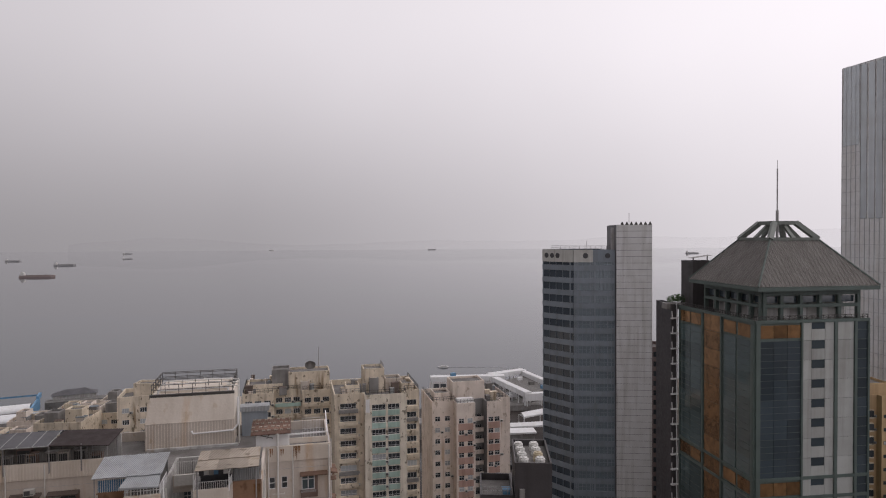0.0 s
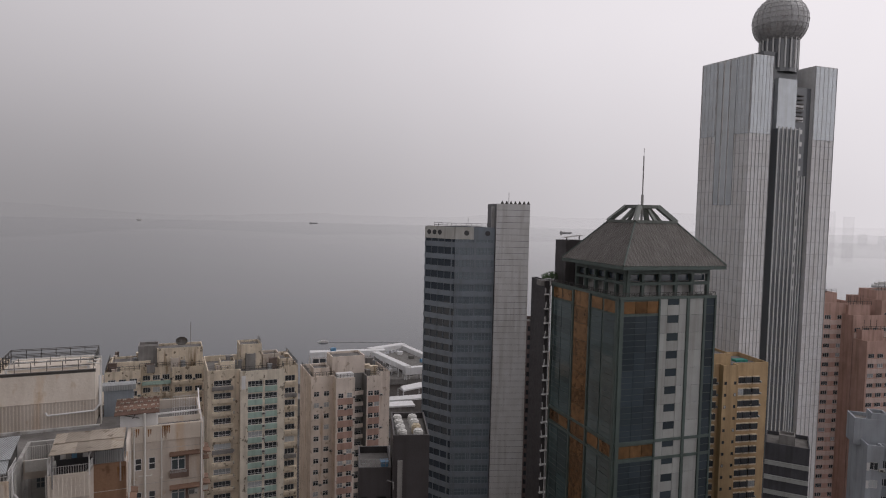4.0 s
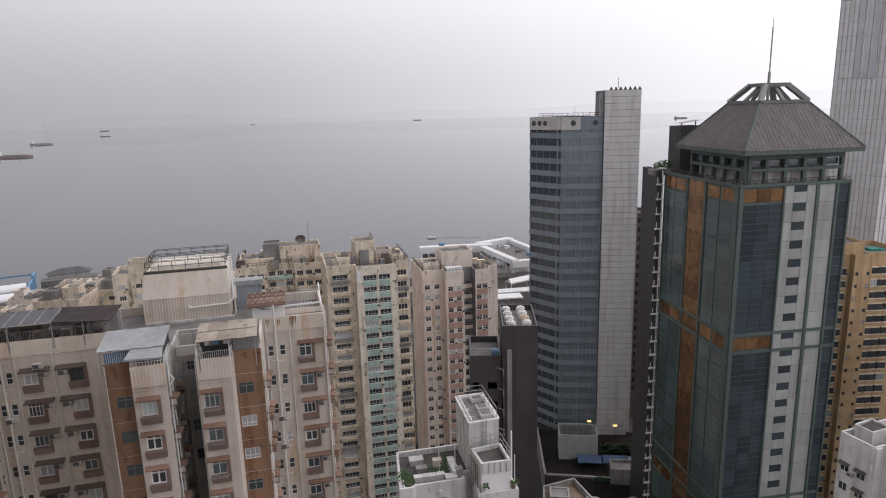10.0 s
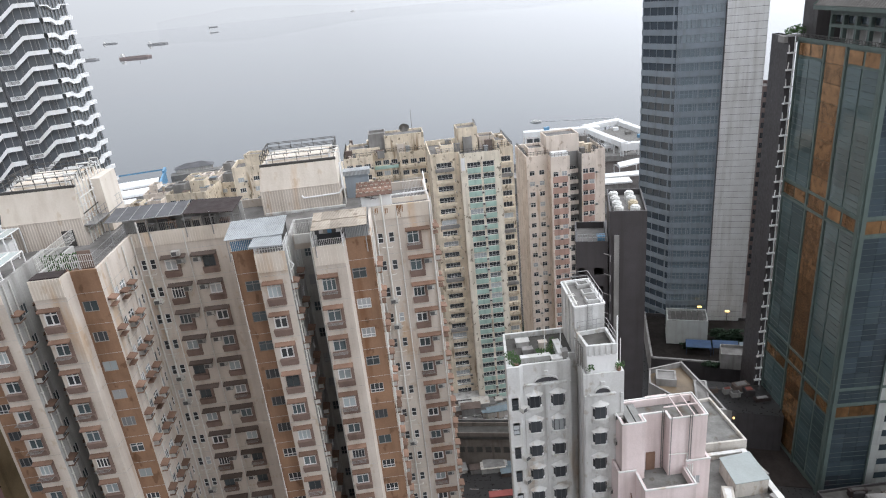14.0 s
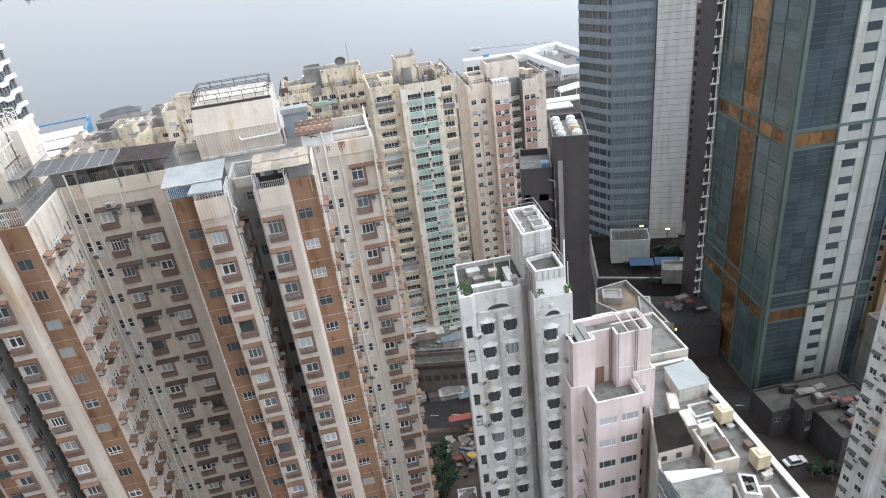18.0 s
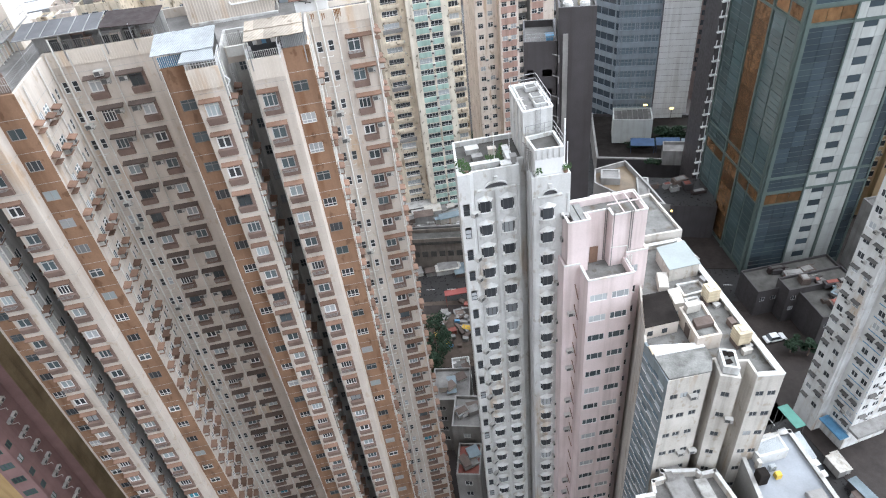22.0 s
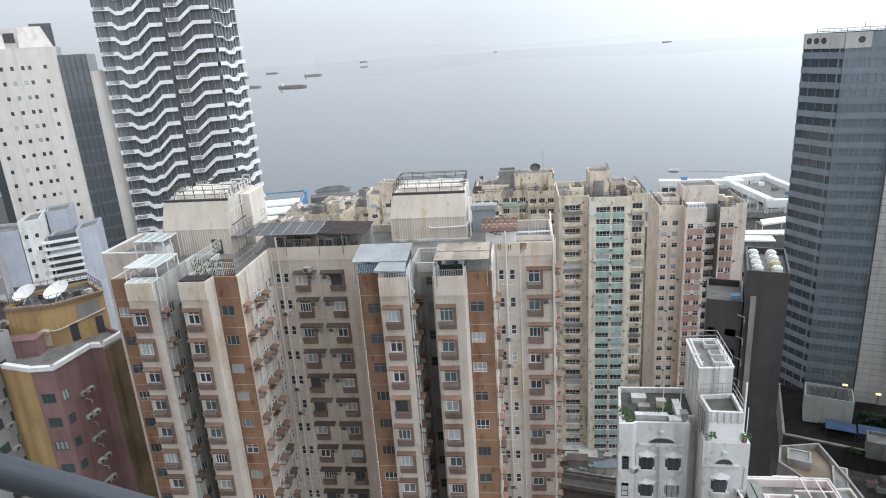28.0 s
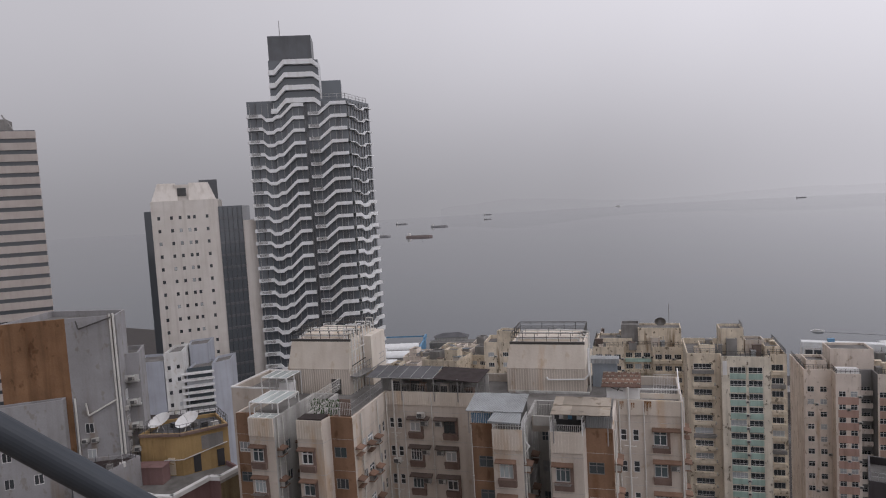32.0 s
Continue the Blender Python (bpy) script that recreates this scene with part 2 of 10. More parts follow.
LEAF_DARK = surf("dark_tree_leaves", (0.035, 0.065, 0.035), var=0.6, streak=0.0, scale=3.0)
LEAF = surf("leaves", (0.06, 0.12, 0.035), var=0.6, streak=0.0, scale=3.0)

# ---------------------------------------------------------------- builders
G = EYE


class Wall:
    """A vertical plane from one ground point to the next; u runs along it, o outward, z up."""

    def __init__(self, p0, p1):
        self.x, self.y = p0
        self.len = math.hypot(p1[0] - p0[0], p1[1] - p0[1])
        self.dx, self.dy = (p1[0] - p0[0]) / self.len, (p1[1] - p0[1]) / self.len
        self.turn = math.degrees(math.atan2(self.dy, self.dx))

    def at(self, u, o, z):
        return (self.x + u * self.dx + o * self.dy, self.y + u * self.dy - o * self.dx, z)

    def spot(self, u, o, z):
        return pose(*self.at(u, o, z), 0, 0, self.turn)


FLAT = Wall((0, 0), (1, 0))


class Mesh:
    """Collects faces, each with the number of its material."""

    def __init__(self):
        self.v, self.f, self.m = [], [], []

    def face(self, pts, mi=0):
        n = len(self.v)
        self.v.extend(pts)
        self.f.append(tuple(range(n, n + len(pts))))
        self.m.append(mi)

    def box(self, u0, u1, o0, o1, z0, z1, mi=0, w=FLAT):
        n = len(self.v)
        self.v.extend(w.at(u, o, z) for z in (z0, z1) for u, o in ((u0, o0), (u0, o1), (u1, o1), (u1, o0)))
        for q in ((0, 1, 2, 3), (7, 6, 5, 4), (0, 4, 5, 1), (1, 5, 6, 2), (2, 6, 7, 3), (3, 7, 4, 0)):
            self.f.append(tuple(n + k for k in q))
            self.m.append(mi)

    def prism(self, pts, z0, z1, mi=0, top=None, base=False):
        n = len(pts)
        for i in range(n):
            a, b = pts[i], pts[(i + 1) % n]
            self.face([(*a, z0), (*b, z0), (*b, z1), (*a, z1)], mi)
        self.face([(*p, z1) for p in pts], mi if top is None else top)
        if base:
            self.face([(*p, z0) for p in reversed(pts)], mi)

    def tube(self, a, b, r, mi=0, n=6):
        a, b = Vector(a), Vector(b)
        d = (b - a).normalized()
        s = d.orthogonal().normalized()
        t = d.cross(s)
        ring = [s * (r * math.cos(k * math.tau / n)) + t * (r * math.sin(k * math.tau / n)) for k in range(n)]
        for k in range(n):
            p, q = ring[k], ring[(k + 1) % n]
            self.face([tuple(a + p), tuple(a + q), tuple(b + q), tuple(b + p)], mi)
        self.face([tuple(b + p) for p in ring], mi)
        self.face([tuple(a + p) for p in reversed(ring)], mi)

    def line(self, pts, r, mi=0, n=5):
        for a, b in zip(pts, pts[1:]):
            self.tube(a, b, r, mi, n)

    def data(self, name, mats):
        me = bpy.data.meshes.new(name)
        me.from_pydata(self.v, [], self.f)
        for m in mats if isinstance(mats, (list, tuple)) else [mats]:
            me.materials.append(m)
        me.polygons.foreach_set("material_index", self.m)
        me.update()
        return me


def thing(name, x, y, z, label, category, group="", kind=""):
    ob = new(name)
    ob.matrix_basis = pose(x, y, z)
    ob.empty_display_size = 0.5
    return tagged(ob, label, category, group, kind)


def base_of(ob):
    m = Matrix.Identity(4)
    while ob:
        m = ob.matrix_basis @ m if ob.parent is None else ob.matrix_parent_inverse @ ob.matrix_basis @ m
        ob = ob.parent
    return m


def hang(ob, parent, m=None):
    """Make ob a part of parent without moving it; m is its place in the world."""
    ob.parent = parent
    ob.matrix_parent_inverse = base_of(parent).inverted()
    if m is not None:
        ob.matrix_basis = m
    return ob


def part(name, mesh, mats, parent, label="", m=None):
    ob = new(name, mesh.data(name, mats) if isinstance(mesh, Mesh) else mesh)
    hang(ob, parent, m)
    return tagged(ob, label)


def solid(name, mesh, mats, label, category, group="", kind="", m=None):
    """A thing that is one mesh."""
    ob = new(name, mesh.data(name, mats) if isinstance(mesh, Mesh) else mesh)
    if m is not None:
        ob.matrix_basis = m
    return tagged(ob, label, category, group, kind)


def offset(pts, d):
    """The polygon (counter-clockwise) drawn in by d."""
    out = []
    n = len(pts)
    for i in range(n):
        a, b, c = Vector(pts[i - 1]), Vector(pts[i]), Vector(pts[(i + 1) % n])
        n0 = Vector((-(b - a).y, (b - a).x)).normalized()
        n1 = Vector((-(c - b).y, (c - b).x)).normalized()
        k = 1 + n0.dot(n1)
        s = (n0 + n1) * (d / max(k, 0.3))
        out.append((b.x + s.x, b.y + s.y))
    return out


def body(pts, z0, z1, parent, mats, holes=None, tone=None, parapet=1.0, roof=None, thick=0.22, depth=0.18, name="wall", label=""):
    """The outer walls of a building with openings sunk into them, and its parapet. pts: counter-clockwise. holes: edge -> columns (u0, u1, rows);
    tone: edge -> material number."""
    ms = Mesh()
    holes, tone = holes or {}, tone or {}
    n = len(pts)
    for i in range(n):
        w = Wall(pts[i], pts[(i + 1) % n])
        mi = tone.get(i, 0)
        u = 0.0
        for u0, u1, rows in sorted(holes.get(i, []), key=lambda c: c[0]):
            if u0 > u:
                ms.face([w.at(u, 0, z0), w.at(u0, 0, z0), w.at(u0, 0, z1), w.at(u, 0, z1)], mi)
            z = z0
            for a, b in sorted(rows):
                ms.face([w.at(u0, 0, z), w.at(u1, 0, z), w.at(u1, 0, a), w.at(u0, 0, a)], mi)
                d = -depth
                ms.face([w.at(u0, 0, a), w.at(u1, 0, a), w.at(u1, d, a), w.at(u0, d, a)], mi)
                ms.face([w.at(u0, d, b), w.at(u1, d, b), w.at(u1, 0, b), w.at(u0, 0, b)], mi)
                ms.face([w.at(u0, 0, a), w.at(u0, d, a), w.at(u0, d, b), w.at(u0, 0, b)], mi)
                ms.face([w.at(u1, d, a), w.at(u1, 0, a), w.at(u1, 0, b), w.at(u1, d, b)], mi)
                z = b
            ms.face([w.at(u0, 0, z), w.at(u1, 0, z), w.at(u1, 0, z1), w.at(u0, 0, z1)], mi)
            u = u1
        ms.face([w.at(u, 0, z0), w.at(w.len, 0, z0), w.at(w.len, 0, z1), w.at(u, 0, z1)], mi)
    inner = offset(pts, thick)
    for i in range(n):
        a, b, c, d = pts[i], pts[(i + 1) % n], inner[(i + 1) % n], inner[i]
        mi = tone.get(i, 0)
        ms.face([(*a, z1), (*b, z1), (*c, z1), (*d, z1)], mi)
        if parapet:
            ms.face([(*d, z1), (*c, z1), (*c, z1 - parapet), (*d, z1 - parapet)], mi)
    ob = part(name, ms, mats, parent, label)
    rs = Mesh()
    rs.face([(*p, z1 - max(parapet, 0.01)) for p in inner])
    part("roof", rs, roof or ROOFCON, parent)
    return ob


def pane(w, h, mull=(0.5,), trans=(), fr=0.05, mats=None, deep=0.06):
    """A window that fills an opening w x h, its bars standing proud of each pane; its origin is the middle of the lower edge, outward is -y."""
    ms = Mesh()
    seen = {}

    def lines(length, cuts):
        out = [0.0, fr]
        for k in sorted(cuts):
            out += [k * length - fr / 2, k * length + fr / 2]
        return out + [length - fr, length]

    def vert(x, y, z):
        key = (round(x, 4), round(y, 4), round(z, 4))
        if key not in seen:
            seen[key] = len(ms.v)
            ms.v.append((x - w / 2, y, z))
        return seen[key]

    def quad(pts, mi):
        ms.f.append(tuple(vert(*p) for p in pts))
        ms.m.append(mi)

    xs, zs, f, g = lines(w, mull), lines(h, trans), -deep, -deep * 0.25
    for i in range(len(xs) - 1):
        for j in range(len(zs) - 1):
            a, b, c, d = xs[i], xs[i + 1], zs[j], zs[j + 1]
            if i % 2 and j % 2:
                quad(((a, g, c), (b, g, c), (b, g, d), (a, g, d)), 1)
                quad(((a, f, c), (b, f, c), (b, g, c), (a, g, c)), 0)
                quad(((a, g, d), (b, g, d), (b, f, d), (a, f, d)), 0)
                quad(((a, f, d), (a, f, c), (a, g, c), (a, g, d)), 0)
                quad(((b, f, c), (b, f, d), (b, g, d), (b, g, c)), 0)
            else:
                quad(((a, f, c), (b, f, c), (b, f, d), (a, f, d)), 0)
    for a, c, b, d in ((0, 0, w, 0), (w, 0, w, h), (w, h, 0, h), (0, h, 0, 0)):
        quad(((a, 0, c), (b, 0, d), (b, f, d), (a, f, c)), 0)
    return ms.data("window", mats or [FRAME, GLASS])


def place(name, me, parent, spots, most=300, label="", rest=None):
    """A part at each pose of spots; past most, the remaining ones are joined."""
    obs = []
    for m in spots[:most]:
        ob = new(name, me)
        hang(ob, parent, m)
        if label:
            tagged(ob, label)
        obs.append(ob)
    if len(spots) > most:
        v = np.array([p.co[:] for p in me.vertices])
        polys = [tuple(p.vertices) for p in me.polygons]
        mi = [p.material_index for p in me.polygons]
        vs, fs, ma = [], [], []
        for k, m in enumerate(spots[most:]):
            a = np.array(m)
            vs.append(v @ a[:3, :3].T + a[:3, 3])
            fs += [tuple(i + k * len(v) for i in p) for p in polys]
            ma += mi
        j = bpy.data.meshes.new(rest or name + "_rest")
        j.from_pydata(np.concatenate(vs).tolist(), [], fs)
        for m in me.materials:
            j.materials.append(m)
        j.polygons.foreach_set("material_index", ma)
        ob = new(rest or "further_" + name, j)
        hang(ob, parent)
        tagged(ob, kind="stuff")
    return obs


def storeys(top, pitch, n, lo, hi):
    """Rows of openings: from lo to hi round the middle of each storey, downwards from top."""
    return [(top - k * pitch + lo, top - k * pitch + hi) for k in range(n)]


def railing(ms, pts, h, step=0.5, r=0.025, mid=1, mi=0):
    """Posts and rails along a line of points."""
    for a, b in zip(pts, pts[1:]):
        a, b = Vector(a), Vector(b)
        n = max(1, round((b - a).length / step))
        for k in range(n + 1):
            p = a.lerp(b, k / n)
            ms.tube(p, p + Vector((0, 0, h)), r, mi, 4)
        for j in range(mid + 1):
            z = Vector((0, 0, h * (1 - j / (mid + 1))))
            ms.tube(a + z, b + z, r, mi, 4)


def rect(x0, y0, w, d, rot=0):
    """Front left corner, width along the front, depth to the back, turned by rot degrees."""
    c, s = math.cos(radians(rot)), math.sin(radians(rot))
    return [(x0, y0), (x0 + w * c, y0 + w * s), (x0 + w * c - d * s, y0 + w * s + d * c), (x0 - d * s, y0 + d * c)]


def ac_unit():
    ms = Mesh()
    ms.box(-0.36, 0.36, 0.0, 0.42, 0.0, 0.45)
    ms.box(-0.30, 0.12, 0.42, 0.435, 0.05, 0.40, 1)
    ms.box(0.16, 0.32, 0.42, 0.43, 0.08, 0.14, 1)
    ms.box(-0.33, -0.28, -0.12, 0.40, -0.05, 0.0, 1)
    ms.box(0.28, 0.33, -0.12, 0.40, -0.05, 0.0, 1)
    return ms.data("air_conditioner", [AC, GRILLE])


AC_MESH = ac_unit()


def tank_room(name, pts, z0, z1, wallmat, label, roofmat=None, parapet=0.5):
    c = (sum(p[0] for p in pts) / len(pts), sum(p[1] for p in pts) / len(pts))
    root = thing(name, *c, z0, label, "roof structure")
    body(pts, z0, z1, root, [wallmat], parapet=parapet, roof=roofmat)
    return root


def block(name, label, category, pts, top, mats, first, pitch, n, faces, win, w, h, low=0.45, parapet=1.0, roof=None, tone=None, most=120, ac=0.0, depth=0.15, group="", z0=0.0, skip=0.0):
    """A tower with rows of equal windows. faces: edge -> distances of the window middles along it; first: middle height of the top row."""
    cx, cy = sum(p[0] for p in pts) / len(pts), sum(p[1] for p in pts) / len(pts)
    root = thing(name, cx, cy, z0, label, category, group)
    rows = [(first - k * pitch - h * low, first - k * pitch + h * (1 - low)) for k in range(n)]
    holes = {e: [(u - w / 2, u + w / 2, rows) for u in us] for e, us in faces.items()}
    body(pts, z0, top, root, mats, holes, tone, parapet, roof, depth=depth)
    walls = [Wall(pts[i], pts[(i + 1) % len(pts)]) for i in range(len(pts))]
    r = random.Random(len(name) + round(cx))
    spots = [walls[e].spot(u, -depth + 0.06, a) for a, _ in rows for e, us in faces.items() for u in us]
    place("window", win, root, spots, most)
    if ac:
        place("air_conditioner", AC_MESH, root, [walls[e].spot(u + w / 2 + 0.45, 0.02, a - 0.1) for a, _ in rows for e, us in faces.items() for u in us if r.random() < ac], max(30, most // 2))
    return root, walls


def turn_things(standing, pivots):
    """Turns each top-level thing made since standing about the nearest pivot; pivots: (x, y, degrees)."""
    for ob in scene.collection.objects:
        if ob.parent is not None or ob in standing or ob.name.startswith("podium"):
            continue
        seen = next((o for o in (ob, *ob.children_recursive) if o.data), ob)
        c = base_of(seen) @ (sum((Vector(p) for p in seen.bound_box), Vector()) / 8)
        x, y, a = min(pivots, key=lambda p: math.hypot(p[0] - c.x, p[1] - c.y))
        ob.matrix_basis = Matrix.Translation((x, y, 0)) @ Matrix.Rotation(radians(a), 4, "Z") @ Matrix.Translation((-x, -y, 0)) @ ob.matrix_basis


def spread(length, n, margin=0.0):
    s = (length - 2 * margin) / n
    return [margin + s * (k + 0.5) for k in range(n)]

# ---------------------------------------------------------------- the near apartment block with tan piers
# drawn square to itself (u to the right, v away from the eye) and turned as a whole at the end
NEAR_TURN = Matrix.Rotation(radians(13), 4, "Z")
standing = set(scene.collection.objects)
BF, PF, WB, RF, WF_ = 47.6, 48.75, 55.0, 56.4, 56.0     # fronts of bays, piers, light wells, recess and right wing
FP = [(-35.1, PF), (-33.1, PF), (-33.1, BF), (-30.6, BF), (-30.6, WB), (-28.4, WB), (-28.4, BF), (-26.0, BF), (-25.8, PF), (-23.75, PF), (-23.75, RF),
      (-13.5, RF), (-13.5, PF), (-11.5, PF), (-11.5, BF), (-9.15, BF), (-9.15, WB), (-7.05, WB), (-7.05, BF), (-4.65, BF), (-4.5, PF), (-2.5, PF), (-2.5, WF_),
      (2.85, WF_), (2.85, 63.5), (-35.1, 63.5)]
front = thing("apartment_block", -16, 56, 0, "cream apartment tower block with tan-brown tiled piers and brown window boxes", "apartment block")
FW = [Wall(FP[i], FP[(i + 1) % len(FP)]) for i in range(len(FP))]
FTOP, FN, FH, FZ = G - 20.85, 30, 2.75, G - 17.65


def fr_rows(lo=-0.6, hi=0.65, n=FN):
    return storeys(FTOP, FH, n, lo, hi)


def col(u, w, rows):
    return (u - w / 2, u + w / 2, rows)


SMALL = fr_rows(-0.35, 0.65)
BAYS = {2: 0.85, 6: 0.85, 14: 1.0, 18: 0.85}
PIERS = {0: 0.7, 8: 0.75, 12: 1.15, 20: 0.7}
holes = {e: [col(u, 1.08, fr_rows())] for e, u in BAYS.items()}
holes.update({e: [col(u, 1.15, fr_rows(-0.35, 0.58))] for e, u in PIERS.items()})
holes[10] = [col(0.42, 0.5, SMALL), col(1.2, 0.5, SMALL), col(2.75, 1.08, fr_rows()), col(6.15, 1.08, fr_rows())]
holes[22] = [col(0.5, 0.55, SMALL), col(1.5, 0.5, SMALL), col(3.45, 1.08, fr_rows())]
holes[9] = [col(2.2, 0.7, SMALL), col(3.5, 1.08, fr_rows()), col(5.6, 0.6, SMALL), col(6.6, 0.5, SMALL)]
holes[21] = [col(1.6, 0.7, SMALL), col(4.2, 0.7, SMALL)]
for e in (4, 16):
    holes[e] = [col(0.6, 0.6, SMALL), col(1.5, 0.6, SMALL)]
for e in (3, 15):
    holes[e] = [col(2.2, 0.8, SMALL), col(5.2, 0.8, SMALL)]
holes[23] = [col(2.0, 0.8, SMALL), col(5.0, 0.8, SMALL)]
body(FP, 0, FZ, front, [CREAM, ORANGE, WELL, CREAM_RIB], holes, {0: 1, 8: 1, 12: 1, 20: 1, 4: 2, 16: 2, 3: 2, 15: 2, 5: 2, 17: 2}, parapet=0.8)

# ribbed cladding round the top, and a joint at each storey
for e in (2, 6, 14, 18, 10, 22):
    w = FW[e]
    low = FZ - (1.55 if e not in (10, 22) else 1.25)
    ms = Mesh()
    ms.box(0.02, w.len - 0.02, 0.0, 0.07, low, FZ + 0.03, 0, w)
    part("top_cladding", ms, CREAM_RIB, front, "ribbed cream cladding round the roof edge")
    ms = Mesh()
    n = int(w.len / 0.22)
    for k in range(n):
        u = 0.08 + (w.len - 0.16) * k / (n - 1)
        ms.box(u - 0.05, u + 0.05, 0.07, 0.11, low, FZ, 0, w)
    tagged(part("cladding_rib", ms, CREAM_RIB, front), kind="stuff")
for e in (0, 2, 6, 7, 8, 9, 10, 12, 14, 18, 19, 20, 21, 22):
    w = FW[e]
    ms = Mesh()
    for k in range(FN):
        ms.box(0.01, w.len - 0.01, 0.0, 0.012, FTOP - k * FH + 1.28, FTOP - k * FH + 1.31, 0, w)
    tagged(part("storey_joint", ms, WELL, front, "dark joint line at each storey"), kind="stuff")

WBAY = [pane(1.08, 1.25, (0.5,), (0.72,), fr=0.07, mats=[FRAME, GLASS_CURTAIN]), pane(1.08, 1.25, (0.33, 0.67), (0.74,), fr=0.06, mats=[FRAME, GLASS_CURTAIN]),
        pane(1.08, 1.25, (0.5,), (0.72,), fr=0.10, mats=[WHITE_CLEAN, GLASS_DARK]), pane(1.08, 1.25, (0.5,), (0.7,), fr=0.05, mats=[DFRAME, GLASS]),
        pane(1.08, 1.25, (0.25, 0.5, 0.75), (0.7,), fr=0.05, mats=[FRAME, GLASS_DARK])]
TEAL = glazing("teal_curtained_glass", (0.08, 0.28, 0.36), rand=0.3, share=0.2)
WTEAL = pane(1.08, 1.25, (0.5,), (), fr=0.07, mats=[FRAME, TEAL])
WPIER = [pane(1.15, 0.93, (0.5,), (0.7,), fr=0.05, mats=[FRAME_DULL, GLASS]), pane(1.15, 0.93, (0.3, 0.7), (), fr=0.045, mats=[FRAME_DULL, GLASS_DARK]), pane(1.15, 0.93, (0.5,), (0.68,), fr=0.07, mats=[FRAME, GLASS]), pane(1.15, 0.93, (0.33, 0.67), (0.3,), fr=0.05, mats=[FRAME, GLASS_DARK]), pane(1.15, 0.93, (0.5,), (), fr=0.05, mats=[FRAME_DULL, GLASS_CURTAIN])]
W050 = pane(0.5, 1.0, (), (0.5,), mats=[FRAME, GLASS_DARK])
W055 = pane(0.6, 1.0, (0.5,), (0.45,), mats=[FRAME_DULL, GLASS])
W080 = pane(0.8, 1.0, (0.5,), ())
W070 = pane(0.7, 1.0, (0.5,), ())


def hood_mesh(x0, x1, d, mat):
    """A sloping slab hood over a window; its origin is the middle of the window's lower edge."""
    a = Mesh()
    lo = [(x0, 0, 1.36), (x1, 0, 1.36), (x1, -d, 1.25), (x0, -d, 1.25)]
    hi = [(x0, 0, 1.50), (x1, 0, 1.50), (x1, -d, 1.34), (x0, -d, 1.34)]
    a.face(hi[::-1])
    a.face(lo)
    for k in range(1, 4):
        j = (k + 1) % 4
        a.face([lo[k], lo[j], hi[j], hi[k]][::-1])
    return a.data("hood", mat)


def surround_mesh(mat, left=False):
    """The brown panel beside a bay window and the tapering flower box under it."""
    b = Mesh()
    if left:
        b.box(-0.80, -0.56, 0, 0.14, -0.02, 1.36)
    else:
        b.box(0.56, 0.80, 0, 0.14, -0.02, 1.36)
    q0, q1 = (-0.66, 0.80) if not left else (-0.80, 0.72)
    top = [(q0, 0, -0.02), (q1, 0, -0.02), (q1, -0.34, -0.02), (q0, -0.34, -0.02)]
    low = [(q0 + 0.05, 0, -0.62), (q1, 0, -0.62), (q1, -0.24, -0.62), (q0 + 0.05, -0.24, -0.62)]
    b.face(top[::-1])
    b.face(low)
    for k in range(1, 4):
        j = (k + 1) % 4
        b.face([low[k], low[j], top[j], top[k]][::-1])
    return b.data("flower_box", mat)


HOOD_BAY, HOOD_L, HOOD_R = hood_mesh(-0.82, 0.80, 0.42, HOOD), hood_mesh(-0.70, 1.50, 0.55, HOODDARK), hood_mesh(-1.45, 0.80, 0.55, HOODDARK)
HOOD_W = hood_mesh(-0.66, 1.62, 0.48, HOOD)
BOX_BAY, BOX_DARK = surround_mesh(BROWN), surround_mesh(BROWN)
rnd = random.Random(4)


def bays(e, u, hd, bx):
    w = FW[e]
    for k in range(FN):
        z = FTOP - k * FH - 0.6
        b = new("flower_box", bx)
        hang(b, front, w.spot(u, 0, z))
        h = new("hood", hd)
        hang(h, b, w.spot(u, 0, z))
        pick = rnd.random()
        me = WTEAL if pick > 0.975 else (WBAY[0] if pick < 0.36 else rnd.choice(WBAY))
        out = rnd.random() < 0.3
        g = new("window", me)
        hang(g, b, w.spot(u, 0.05 if out else -0.05, z))


rk = Mesh()
for y in (-0.45, -0.62, -0.78):
    rk.tube((-0.62, y, 0.0), (0.62, y, 0.0), 0.02, 0, 4)
for x in (-0.6, 0.6):
    rk.tube((x, -0.2, -0.1), (x, -0.8, 0.0), 0.02, 0, 4)
RACK = rk.data("drying_rack", RAIL)
for e, u in BAYS.items():
    bays(e, u, HOOD_BAY, BOX_BAY)
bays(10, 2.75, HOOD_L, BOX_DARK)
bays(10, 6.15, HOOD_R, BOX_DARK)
bays(22, 3.45, HOOD_W, BOX_BAY)
place("drying_rack", RACK, front, [FW[e].spot(u, 0, FTOP - k * FH - 0.55) for e, u in (*BAYS.items(), (10, 2.75), (10, 6.15), (22, 3.45)) for k in range(20) if rnd.random() < 0.3])


def fill(e, u, lo, n=FN, o=-0.1):
    return [FW[e].spot(u, o, FTOP - k * FH + lo) for k in range(n)]


